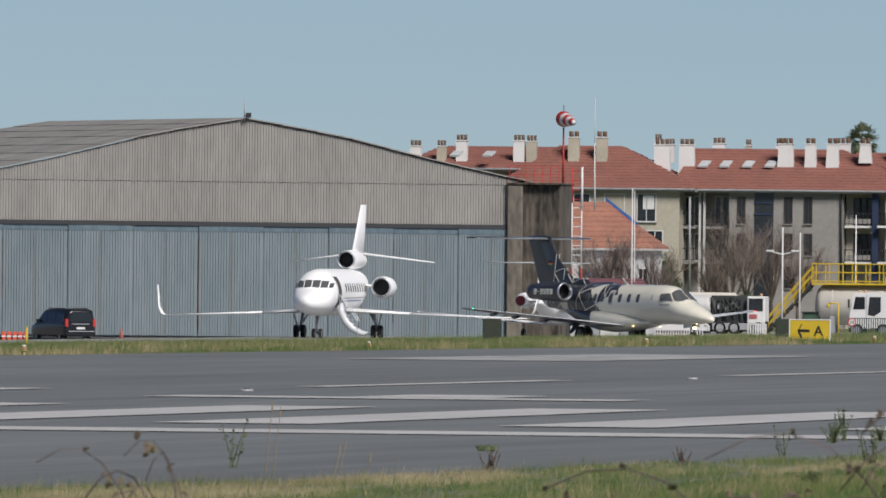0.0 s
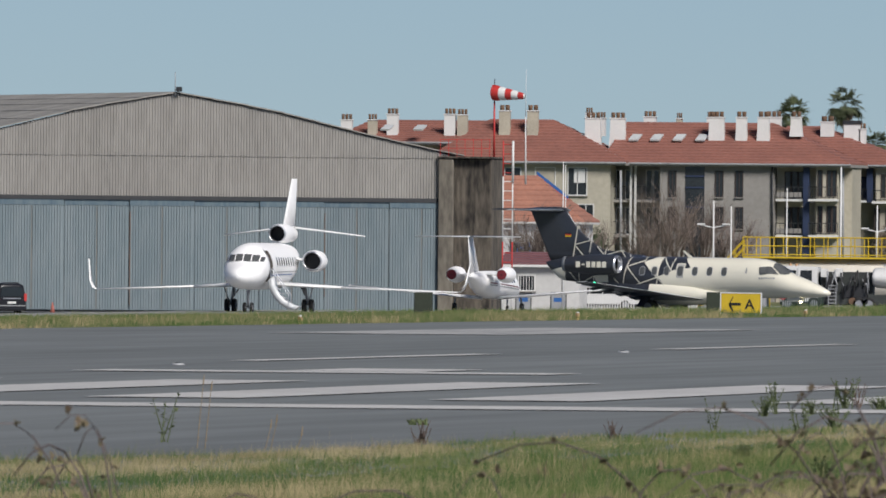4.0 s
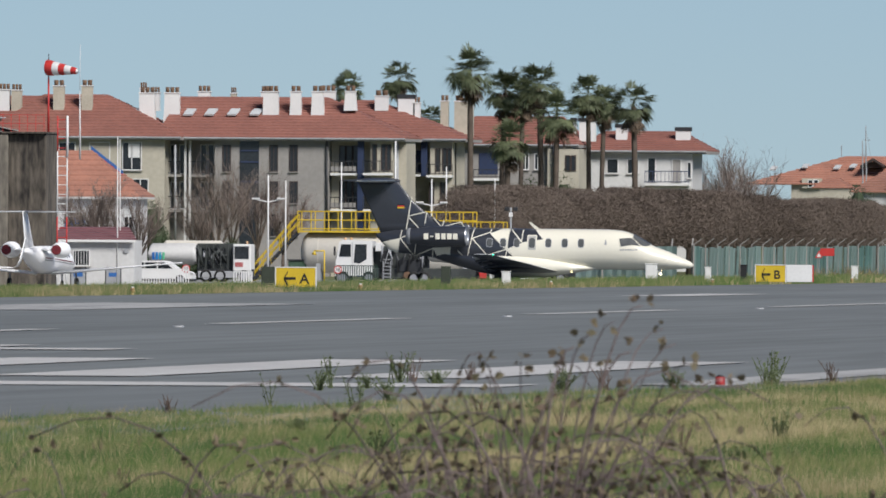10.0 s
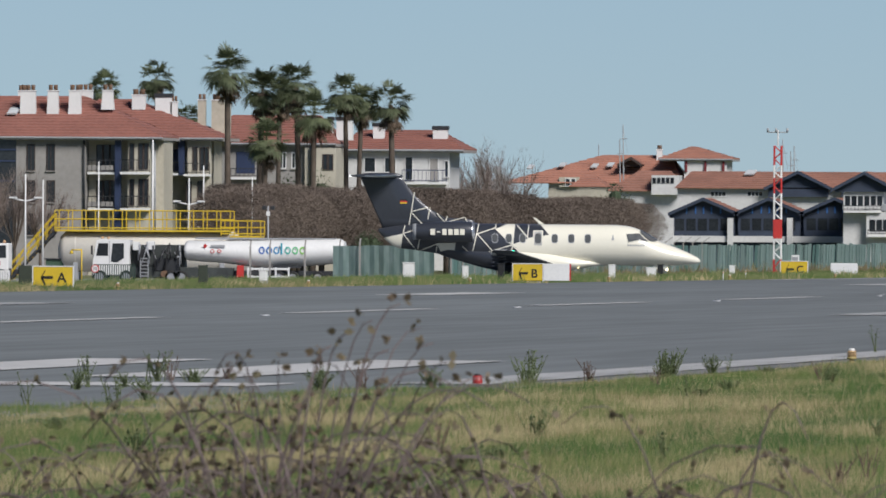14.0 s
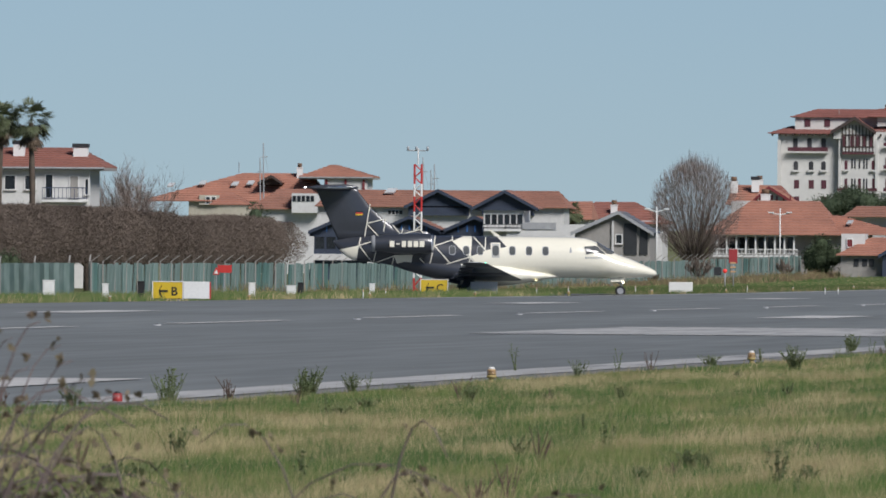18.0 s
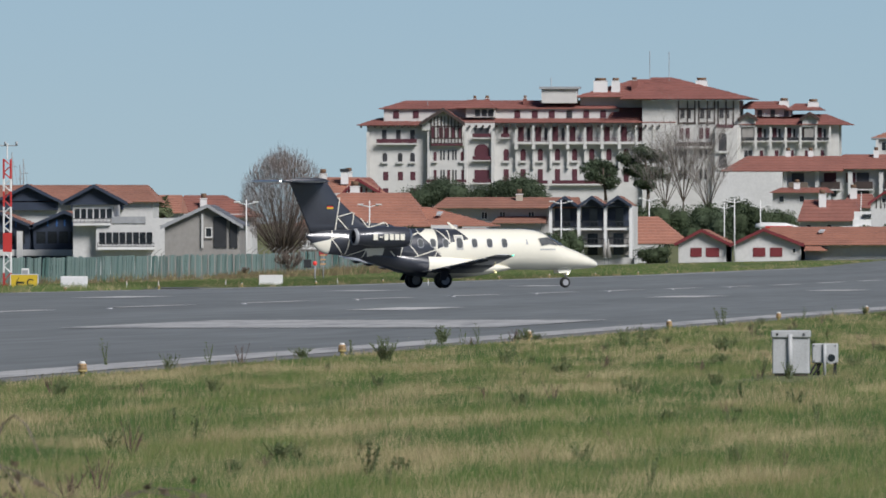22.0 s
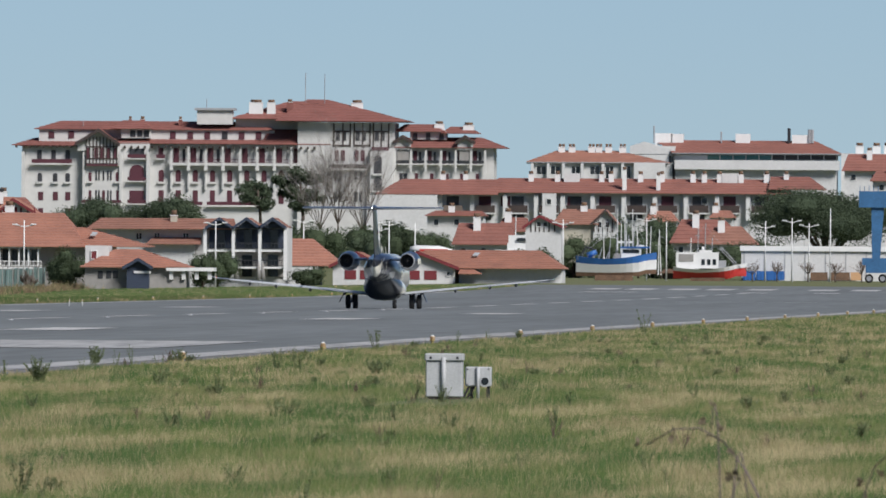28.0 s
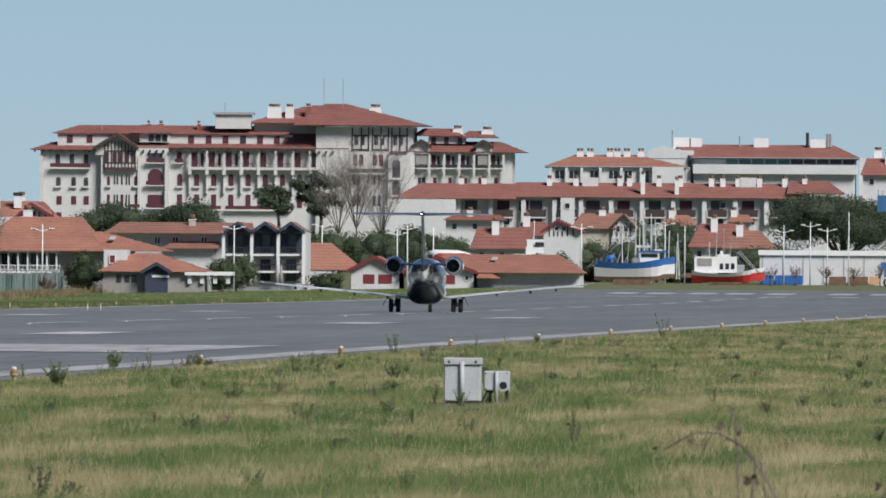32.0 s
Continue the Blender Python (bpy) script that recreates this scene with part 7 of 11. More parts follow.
# ---- the green sheet fence along the airfield ----
def sheet_fence():
    t = thing("fence", pose(0, 0, 0), "pale green corrugated sheet fence with angled white posts", "fence")
    X0, Y0, n, stp = -112.0, 1262.0, 277, 2.55
    bm = B()
    k = 8
    for i in range(k):
        y0, y1 = i * stp / k, (i + 1) * stp / k
        off = 0.025 if i % 2 else -0.025
        poly(bm, [(off, y0, 0), (-off, y1, 0), (-off, y1, 2.0), (off, y0, 2.0)])
    bd = bm.copy()
    src = part("fence_panel", bm, M["fence_green"], t, m=pose(X0, Y0, gz(X0, Y0)))
    dark = part("fence_panel", bd, M["fence_dark"], t, "dark green replacement sheet", m=pose(X0, Y0 + 2.55, gz(X0, Y0)))
    joint = part("joint", box(B(), 0.035, 0.065, -0.035, 0.035, 0.02, 1.97), M["fence_dark"], t, m=pose(X0, Y0, gz(X0, Y0)))
    rr = random.Random(3)
    bm = B()
    box(bm, 0.05, 0.12, -0.05, 0.05, 0, 2.1)
    prism(bm, [(0.05, -0.04, 2.08), (0.12, -0.04, 2.08), (0.62, -0.04, 2.45), (0.55, -0.04, 2.45)], (0, 0.08, 0))
    post = part("fence_post", bm, M["render_grey"] if "render_grey" in M else M["white"], t, m=pose(X0, Y0, gz(X0, Y0)))
    run = 0
    for i in range(2, n):
        y = Y0 + i * stp
        m = pose(X0 + rr.uniform(-0.04, 0.04), y, gz(X0, y) - rr.uniform(0, 0.12), 0, rr.uniform(0.3, 3.2), rr.uniform(-1.5, 1.5))
        if run == 0 and rr.random() < 0.05:
            run = rr.choice((1, 2, 3, 5))
        run = max(0, run - 1)
        again(dark if run else src, m)
        if rr.random() < 0.7:
            again(joint, m)
        if i % 3 == 0 and (i < 75 or i > 150):
            again(post, pose(X0, y, gz(X0, y)))
    # the short return near the depot, on posts
    for i in range(16):
        x = X0 - i * 0.85
        if i % 2 == 0:
            again(post, pose(x, Y0 + 3 * (i % 3), gz(x, Y0), 0, 0, 90))
        elif i < 7:
            again(t.children[0], pose(x, Y0, gz(x, Y0), 0, 0, 72))


sheet_fence()

# ---- trees ----
M["palm_leaf"] = mat("palm_fronds", (0.15, 0.175, 0.09), 0.6, color2=(0.095, 0.118, 0.06), scale=0.5, rnd=0.4)
M["palm_dead"] = mat("dead_fronds", (0.15, 0.11, 0.075), 0.9, vary=0.25, scale=1.0, rnd=0.3)
for k in ("palm_leaf", ):
    leafy_light(M[k], 0.3)
M["bark"] = mat("grey_brown_bark", (0.11, 0.085, 0.065), 0.9, vary=0.25, scale=1.5, bump=0.3)
M["twig_grey"] = mat("grey_twigs", (0.27, 0.245, 0.225), 0.9, vary=0.2, scale=0.4, rnd=0.15)
M["twig"] = mat("bare_twigs", (0.19, 0.15, 0.125), 0.9, vary=0.2, scale=0.4, rnd=0.15)
M["twig_pale"] = mat("pale_bare_twigs", (0.2, 0.155, 0.135), 0.9, vary=0.2, scale=0.6, rnd=0.3)
M["needle"] = mat("pine_needles", (0.09, 0.118, 0.07), 0.85, color2=(0.06, 0.084, 0.05), scale=0.4, rnd=0.28, spec=0.2)
M["leaf"] = mat("evergreen_leaves", (0.088, 0.115, 0.062), 0.8, color2=(0.055, 0.078, 0.042), scale=0.5, rnd=0.28, spec=0.2)
M["hedge_twig"] = mat("clipped_brown_twigs", (0.15, 0.12, 0.1), 0.95, vary=0.12, scale=0.5, rnd=0.08, spec=0.1)
for k in ("needle", "leaf"):
    leafy_light(M[k], 0.3)


def blade_mesh(tris):
    """Loose triangles or quads as one mesh."""
    vs, fs = [], []
    for q in tris:
        k = len(vs)
        vs.extend(q)
        fs.append(tuple(range(k, k + len(q))))
    return vs, fs


def palm_crown(rr, R, n=56, dead=34):
    """Fan leaves that hang from long stalks; the old ones close to the trunk."""
    live, old = [], []
    for i in range(n + dead):
        az = rr.uniform(0, 2 * math.pi)
        isold = i >= n
        el = rr.uniform(-1.3, -0.3) if isold else math.asin(rr.uniform(-0.6, 1.0))
        ln = R * (rr.uniform(0.3, 0.5) if isold else rr.uniform(0.5, 0.72))
        d = Vector((math.cos(az) * math.cos(el), math.sin(az) * math.cos(el), math.sin(el)))
        out = old if isold else live
        base = Vector((0, 0, -0.1 * R - (rr.random() * 0.7 * R if isold else rr.random() * 0.2 * R)))
        tip = base + d * ln - Vector((0, 0, 0.1 * R * math.cos(el)))
        fd = (d + Vector((0, 0, -0.05 if el > 0.2 else -0.6))).normalized()
        side = fd.cross(Vector((0, 0, 1)))
        side = side.normalized() if side.length > 0.01 else Vector((1, 0, 0))
        up = side.cross(fd).normalized()
        w = side * 0.018
        out.append([base - w, base + w, tip + w, tip - w])
        m = 15
        for k in range(m):
            a = (k / (m - 1) - 0.5) * 2.9
            dd = (fd * math.cos(a) + side * math.sin(a) + up * 0.18 * rr.uniform(-1, 1)).normalized()
            L1 = R * rr.uniform(0.42, 0.58) * (0.75 + 0.25 * math.cos(a)) * (0.7 if isold else 1)
            wv = (side * math.cos(a) - fd * math.sin(a)) * (0.045 if isold else 0.05)
            mid = tip + dd * L1 * 0.5
            out.append([tip, mid - wv, tip + dd * L1 - Vector((0, 0, 0.2 * L1)), mid + wv])
    return live, old


def palm(rr, h, R, r=0.24):
    t = thing("palm_tree", pose(0, 0, 0), "tall fan palm with green crown and dry hanging fronds", "palm tree", "palms by the houses")
    live, old = palm_crown(rr, R)
    bend = rr.uniform(-0.3, 0.3)
    bm = B()
    n, ks = 10, 12
    rings = []
    for k in range(ks + 1):
        u = k / ks
        rad = r * (1.25 - 0.45 * u) * (1 + 0.05 * math.sin(k * 5.1))
        rings.append([Vector((bend * u * u + rad * math.cos(2 * math.pi * i / n), rad * math.sin(2 * math.pi * i / n), (h - 0.3 * R) * u)) for i in range(n)])
    loft(bm, rings)
    part("trunk", bm, M["bark"], t)
    part("crown", blade_mesh([[q + Vector((bend, 0, h)) for q in f] for f in live]), M["palm_leaf"], t)
    part("dead_fronds", blade_mesh([[q + Vector((bend, 0, h)) for q in f] for f in old]), M["palm_dead"], t)
    return t


rr = random.Random(21)
for x, ytop, R, d in ((735, 152, 1.5, 1860), (822, 133, 1.55, 1850), (948, 115, 1.9, 1700), (1002, 150, 1.7, 1705), (1036, 160, 1.6, 1712), (1074, 140, 1.8, 1702), (1098, 192, 1.75, 1698), (1158, 158, 1.55, 1700), (1178, 172, 1.5, 1704), (1240, 172, 1.7, 1696), (870, 205, 1.4, 1850), (1010, 240, 1.7, 1690)):
    L = Site(9, x, 400, d)
    q = palm(rr, L(x, ytop + 1).z, R * 1.1, 0.23 if R > 1.6 else 0.19)
    q.matrix_basis = Matrix.Translation(L.o)
for x, y, d in ((870, 362, 2050), ):
    L = Site(19, x, 450, d)
    q = palm(rr, L(x, y).z, 1.3, 0.3)
    q.matrix_basis = Matrix.Translation(L.o)


def bare_tree(rr, h, spread, twigs=700, trunk=0.25, base=0.3, fan=0.5, name="bare_tree", material=None, up=0.55, wtw=0.028):
    """A leafless tree: trunk, limbs, and a haze of fine twigs."""
    t = thing(name, pose(0, 0, 0), "leafless tree with dense thin brown twigs", "tree")
    bm = B()
    cyl(bm, (0, 0, -0.2), (0, 0, h * base), trunk, trunk * 0.75, 8)
    ends = []
    nl = 9
    for i in range(nl):
        az = 2 * math.pi * (i + rr.random() * 0.6) / nl
        el = rr.uniform(up, 1.45)
        d = Vector((math.cos(az) * math.cos(el) * fan * 2, math.sin(az) * math.cos(el) * fan * 2, math.sin(el))).normalized()
        p = Vector((0, 0, h * base))
        L1 = (h - h * base) * rr.uniform(0.45, 0.7)
        q = p + d * L1
        cyl(bm, p, q, trunk * 0.5, trunk * 0.2, 6, cap=False)
        ends.append((p, q, d))
        for j in range(3):
            a = p.lerp(q, rr.uniform(0.35, 0.9))
            dd = (d + Vector((rr.uniform(-0.6, 0.6), rr.uniform(-0.6, 0.6), rr.uniform(-0.1, 0.6)))).normalized()
            b = a + dd * L1 * rr.uniform(0.4, 0.8)
            cyl(bm, a, b, trunk * 0.2, trunk * 0.08, 5, cap=False)
            ends.append((a, b, dd))
    part("trunk", bm, M["bark"], t)
    out = []
    for i in range(twigs):
        a, b, d = rr.choice(ends)
        p = a.lerp(b, rr.uniform(0.3, 1.05))
        dd = (d * 0.7 + Vector((rr.uniform(-0.8, 0.8) * fan * 1.6, rr.uniform(-0.8, 0.8) * fan * 1.6, rr.uniform(-0.25, 0.8)))).normalized()
        ln = rr.uniform(0.5, 1.4) * h * 0.16
        e = p + dd * ln
        if e.z < h * base * 0.9:
            e.z = h * base
        s = dd.cross(Vector((rr.uniform(-1, 1), -1, rr.uniform(-1, 1)))).normalized() * wtw / 2
        out.append([p - s, p + s, e])
        for j in range(2):
            p2 = p.lerp(e, rr.uniform(0.3, 0.9))
            d2 = (dd + Vector((rr.uniform(-0.9, 0.9), rr.uniform(-0.9, 0.9), rr.uniform(-0.4, 0.7)))).normalized()
            out.append([p2 - s * 0.8, p2 + s * 0.8, p2 + d2 * ln * 0.6])
    part("crown", blade_mesh(out), material or M["twig"], t)
    return t


def broom_tree(rr, h, w):
    """A tall leafless tree: many limbs from a short stem, fine twigs in a rounded outline."""
    t = thing("bare_tree", pose(0, 0, 0), "tall leafless tree with a dense rounded crown of pale twigs", "tree")
    bm = B()
    cyl(bm, (0, 0, -0.2), (0, 0, h * 0.12), 0.4, 0.34, 9)
    out = []
    foot = Vector((0, 0, h * 0.1))
    for i in range(120):
        az, v = rr.uniform(0, 2 * math.pi), rr.uniform(-0.7, 1.0)
        r = math.sqrt(max(0.0, 1 - v * v))
        e = Vector((math.cos(az) * r * w * 0.47, math.sin(az) * r * w * 0.47, h * (0.56 + 0.38 * v))) * rr.uniform(0.6, 0.95)
        c = Vector((e.x * 0.5, e.y * 0.5, h * 0.1 + (e.z - h * 0.1) * 0.4))
        pts = [foot * (1 - u) ** 2 + c * 2 * u * (1 - u) + e * u * u for u in (0, 0.25, 0.5, 0.75, 1.0)]
        big = 0.13 if i < 14 else 0.06
        for k in range(4):
            cyl(bm, pts[k], pts[k + 1], big * (1 - 0.22 * k), big * (0.78 - 0.22 * k), 5, cap=False)
    part("trunk", bm, M["bark"], t)
    for i in range(12500):
        az, v = rr.uniform(0, 2 * math.pi), rr.uniform(-0.85, 1.0)
        r = math.sqrt(max(0.0, 1 - v * v)) * rr.random() ** 0.42
        bulge = 1 + 0.07 * math.sin(3 * az + 2.0) + 0.06 * math.sin(7 * v + 5 * az)
        p = Vector((math.cos(az) * r * w * 0.46 * bulge, math.sin(az) * r * w * 0.46 * bulge, h * (0.53 + 0.385 * v * (0.35 + 0.65 * rr.random() ** 0.3) * bulge)))
        d = ((p - foot).normalized() + Vector((rr.gauss(0, 0.22), rr.gauss(0, 0.22), rr.uniform(0.1, 0.6)))).normalized()
        q = p + d * rr.uniform(0.35, 0.95)
        s = d.cross(Vector((rr.uniform(-1, 1), -1, rr.uniform(-1, 1)))).normalized() * rr.uniform(0.007, 0.014)
        out.append([p - s, p + s, q])
    part("crown", blade_mesh(out), M["twig_pale"], t)
    return t


def clipped_tree(rr, h, w=2.3, n=14000):
    """A pollarded tree: short trunk, knotted limbs, a dense clipped mass of twigs."""
    t = thing("bare_tree", pose(0, 0, 0), "clipped leafless tree with dense brown twigs in a row", "tree")
    bm = B()
    cyl(bm, (0, 0, -0.2), (0, 0, h * 0.35), 0.17, 0.15, 8)
    for i in range(8):
        az = 2 * math.pi * i / 8 + rr.uniform(-0.3, 0.3)
        cyl(bm, (0, 0, h * rr.uniform(0.25, 0.35)), (w * 0.7 * math.cos(az), w * 0.7 * math.sin(az), h * rr.uniform(0.5, 0.75)), 0.1, 0.05, 6, cap=False)
    part("trunk", bm, M["bark"], t)
    out = []
    for i in range(n):
        az, u = rr.uniform(0, 2 * math.pi), math.sqrt(rr.random())
        v = rr.random() ** 0.75
        z = h * (0.32 + 0.64 * v)
        rad = w * u * (0.62 + 0.5 * math.sin(math.pi * min(1, v * 0.9 + 0.1)))
        p = Vector((rad * math.cos(az), rad * math.sin(az), z))
        d = Vector((rr.gauss(0, 0.8), rr.gauss(0, 0.8), rr.uniform(-0.3, 1.4))).normalized()
        ln = rr.uniform(0.1, 0.4)
        e = p + d * ln
        e.z = min(e.z, h * (1.0 + rr.uniform(-0.02, 0.05)))
        s = d.cross(Vector((rr.uniform(-1, 1), -1, rr.uniform(-0.5, 0.5)))).normalized() * 0.016
        out.append([p - s, p + s, e])
    part("crown", blade_mesh(out), M["hedge_twig"], t)
    return t


# the clipped row of leafless trees behind the fence
rr = random.Random(8)
protos = [clipped_tree(rr, 5.6) for k in range(3)]
row = []
for j in range(2):
    x = 960 + 10 * j
    while x < 1665:
        row.append((x, 1510 + (x - 960) * 0.5 + 34 * j))
        x += rr.uniform(30, 44)
for k, (x, d) in enumerate(row):
    L = Site(9, x, 430, d)
    s = rr.uniform(0.95, 1.06) * L(x, float(np.interp(x, (960, 1422, 1600, 1665), (326, 334, 346, 356)))).z / 5.75
    m = Matrix.Translation(L.o) @ pose(0, 0, 0, 0, 0, rr.uniform(0, 360))
    if k < 3:
        q = protos[k]
        q.matrix_basis = m
    else:
        q = copy_thing(protos[k % 3], m)
    tagged(q, "clipped leafless tree with dense brown twigs in a row", "tree", "row of clipped trees")
    q.scale = (s * 1.2, s * 1.2, s)
# single leafless trees
for k, x, y, w, d, mm, lab in ((6, 1080, 345, 1.0, 1700, "twig_pale", "pale leafless birch by the apartment block"), (6, 1035, 330, 1.0, 1705, "twig", "leafless tree by the apartment block"), (6, 1010, 360, 1.0, 1690, "twig", "leafless tree by the apartment block"), (6, 1125, 370, 1.0, 1695, "twig_pale", "leafless tree by the apartment block"), (6, 975, 400, 0.9, 1650, "twig", "leafless tree by the apartment block"), (6, 800, 352, 0.8, 1400, "twig", "leafless tree beside the low house"), (6, 780, 380, 0.8, 1405, "twig", "leafless tree beside the low house"), (6, 868, 388, 0.8, 1400, "twig", "leafless tree beside the low house"), (19, 1085, 252, 1.3, 1950, "twig_pale", "tall leafless tree with a fan-shaped crown"), (19, 80, 290, 1.0, 2000, "twig_pale", "slender leafless tree behind the hedge"), (19, 45, 300, 1.0, 2005, "twig_pale", "slender leafless tree behind the hedge"), (9, 1400, 262, 1.0, 2020, "twig_pale", "slender leafless tree behind the villa"), (9, 1440, 275, 1.0, 2010, "twig", "slender leafless tree behind the villa")):
    L = Site(k, x, 470, d)
    h = L(x, y).z
    big = k == 19 and x > 1000
    q = broom_tree(rr, h, 8.5) if big else bare_tree(rr, h, 3, 3600 if big else 480, 0.3 if big else 0.14, 0.1 if big else 0.25, 0.34 if big else 0.35, "bare_tree", M[mm], 0.8 if big else 0.6, 0.035 if big else 0.03)
    q.matrix_basis = Matrix.Translation(L.o)
    tagged(q, lab, "tree")


def leafy(rr, w, h, n, name, material, label, trunk=0.0, size=0.35, flat=0.0, category="tree", group="", blobs=9):
    """A crown of small leaves in uneven clumps, with a trunk and limbs where they show."""
    t = thing(name, pose(0, 0, 0), label, category, group)
    out = []
    cl = []
    for i in range(blobs):
        az, u = rr.uniform(0, 2 * math.pi), math.sqrt(rr.random())
        cl.append((Vector((math.cos(az) * u * w * 0.36, math.sin(az) * u * w * 0.36, trunk + (h - trunk) * (rr.uniform(0.4, 0.72) - 0.12 * u if flat else rr.uniform(0.25, 0.72) - 0.2 * u))), rr.uniform(0.24, 0.4)))
    for i in range(n):
        c, r = rr.choice(cl)
        d = Vector((rr.gauss(0, 1), rr.gauss(0, 1), rr.gauss(0, 1))).normalized() * (rr.random() ** 0.4)
        p = c + Vector((d.x * w * r * 0.8, d.y * w * r * 0.8, d.z * (h - trunk) * r * (0.75 if flat else 0.9)))
        if p.z < 0.05:
            p.z = 0.05 + rr.random() * 0.3
        a = Vector((rr.gauss(0, 1), rr.gauss(0, 1), rr.gauss(0, 1))).normalized() * size * rr.uniform(0.5, 1.2)
        b = a.cross(Vector((rr.gauss(0, 1), rr.gauss(0, 1), rr.gauss(0, 1)))).normalized() * size * rr.uniform(0.25, 0.5)
        out.append([p - a, p + b, p + a, p - b])
    for c, r in cl:                       # the dense inner foliage
        rings = []
        for i in range(1, 6):
            f = math.pi * i / 6
            k = (0.45 if flat else 0.62) * math.sin(f)
            rings.append([c + Vector((math.cos(a) * k * w * r * 0.8, math.sin(a) * k * w * r * 0.8, 0.62 * math.cos(f) * (h - trunk) * r * (0.75 if flat else 0.9))) * rr.uniform(0.97, 1.03) for a in [2 * math.pi * j / 9 for j in range(9)]])
        for a, b in zip(rings, rings[1:]):
            for j in range(9):
                out.append([a[j], a[(j + 1) % 9], b[(j + 1) % 9], b[j]])
    part("crown", blade_mesh(out), material, t)
    bm = B()
    tr = max(0.08, w * 0.03)
    cyl(bm, (0, 0, -0.2), (0, 0, trunk + (h - trunk) * 0.3), tr, tr * 0.7, 8)
    for c, r in cl[:6]:
        cyl(bm, (0, 0, trunk * 0.8), c, tr * 0.5, tr * 0.2, 5, cap=False)
    part("trunk", bm, M["bark"], t)
    return t


rr = random.Random(31)
for k, x, y, wpx, d, tr, mm, lab, n in (
        (6, 890, 395, 70, 1640, 0.6, "leaf", "dark evergreen tree beside the apartment block", 1500), (6, 985, 462, 60, 1600, 0.0, "leaf", "low evergreen bushes by the apartment block", 700), (6, 1035, 466, 60, 1600, 0.0, "leaf", "low evergreen bushes by the apartment block", 700),
        (9, 430, 440, 60, 1650, 0.0, "leaf", "low evergreen bushes below the apartments", 700), (9, 495, 442, 60, 1650, 0.0, "leaf", "low evergreen bushes below the apartments", 700), (9, 1060, 295, 70, 1710, 0.5, "leaf", "round evergreen shrub between the palms", 900), (9, 1095, 285, 60, 1712, 0.5, "leaf", "round evergreen shrub between the palms", 900),
        (9, 1205, 390, 50, 1400, 0.0, "leaf", "small evergreen bush behind the fence", 500), (19, 60, 318, 90, 2020, 0.3, "needle", "dark evergreen shrubs behind the hedge", 900), (19, 20, 322, 60, 2020, 0.3, "needle", "dark evergreen shrubs behind the hedge", 700),
        (19, 305, 328, 60, 2120, 0.5, "needle", "dark evergreen shrub among the roofs", 800), (19, 360, 318, 60, 2420, 0.5, "needle", "dark evergreen shrub among the roofs", 600),
        (19, 1320, 400, 60, 1960, 0.2, "leaf", "dark shrub beside the white house", 900), (30, 100, 440, 50, 1965, 0.2, "leaf", "dark shrub beside the white house", 500),
        (30, 560, 375, 90, 2700, 0.5, "leaf", "dense evergreen wood behind the runway", 1600), (30, 620, 395, 100, 2650, 0.5, "leaf", "dense evergreen wood behind the runway", 1700), (30, 690, 388, 100, 2660, 0.5, "leaf", "dense evergreen wood behind the runway", 1700), (30, 745, 396, 80, 2640, 0.5, "leaf", "dense evergreen wood behind the runway", 1500), (30, 500, 398, 80, 2700, 0.5, "leaf", "dense evergreen wood behind the runway", 1300), (30, 850, 430, 80, 2560, 0.2, "leaf", "round green bush by the boatyard", 1000),
        (30, 375, 430, 70, 1990, 0.2, "leaf", "grey-green shrub in front of the terrace house", 700), (30, 350, 445, 50, 1985, 0.2, "leaf", "grey-green shrub in front of the terrace house", 500),
        (30, 525, 475, 60, 2020, 0.0, "leaf", "low bush beside the boat sheds", 600), (30, 990, 415, 110, 2700, 0.3, "leaf", "evergreen trees behind the boatyard", 1500), (30, 1030, 425, 90, 2690, 0.3, "leaf", "evergreen trees behind the boatyard", 1200), (30, 1110, 385, 110, 2720, 0.3, "needle", "dark trees behind the boatyard", 1500), (30, 1150, 380, 70, 2740, 0.3, "needle", "dark trees behind the boatyard", 1200), (30, 1190, 395, 110, 2720, 0.3, "needle", "dark trees behind the boatyard", 1500), (30, 1310, 415, 120, 2700, 0.3, "leaf", "round green trees behind the white shed", 1600), (30, 1280, 425, 70, 2690, 0.3, "leaf", "round green trees behind the white shed", 1000),
        (23, 1192, 353, 70, 2560, 0.5, "leaf", "dense evergreen wood below the terraces", 1300), (23, 1247, 351, 80, 2560, 0.5, "leaf", "dense evergreen wood below the terraces", 1400), (23, 1312, 361, 70, 2550, 0.5, "needle", "dense evergreen wood below the terraces", 1200), (23, 1142, 356, 70, 2570, 0.5, "needle", "dense evergreen wood below the terraces", 1200),
        (30, 960, 432, 60, 2450, 0.2, "leaf", "round green bush behind the boats", 800), (30, 1005, 424, 80, 2460, 0.3, "leaf", "round green bush behind the boats", 1100), (30, 1062, 420, 80, 2455, 0.3, "leaf", "round green bush behind the boats", 1100), (30, 1120, 412, 60, 2460, 0.3, "needle", "dark trees between the boats", 1000), (30, 1160, 425, 60, 2450, 0.3, "leaf", "round green bush between the boats", 900), (30, 1275, 432, 90, 2450, 0.3, "leaf", "round green trees behind the white shed", 1200), (30, 1340, 430, 80, 2455, 0.3, "leaf", "round green trees behind the white shed", 1100), (30, 915, 440, 50, 2450, 0.2, "leaf", "round green bush by the boatyard", 700)):
    L = Site(k, x, 470, d)
    sc = 39681 / d
    q = leafy(rr, wpx / sc * 1.3, L(x, y).z * 1.05, int(n * 5), "bush" if tr < 0.4 else "tree", M[mm], lab, tr, 0.115 * d / 1900, category="bush" if tr < 0.4 else "tree")
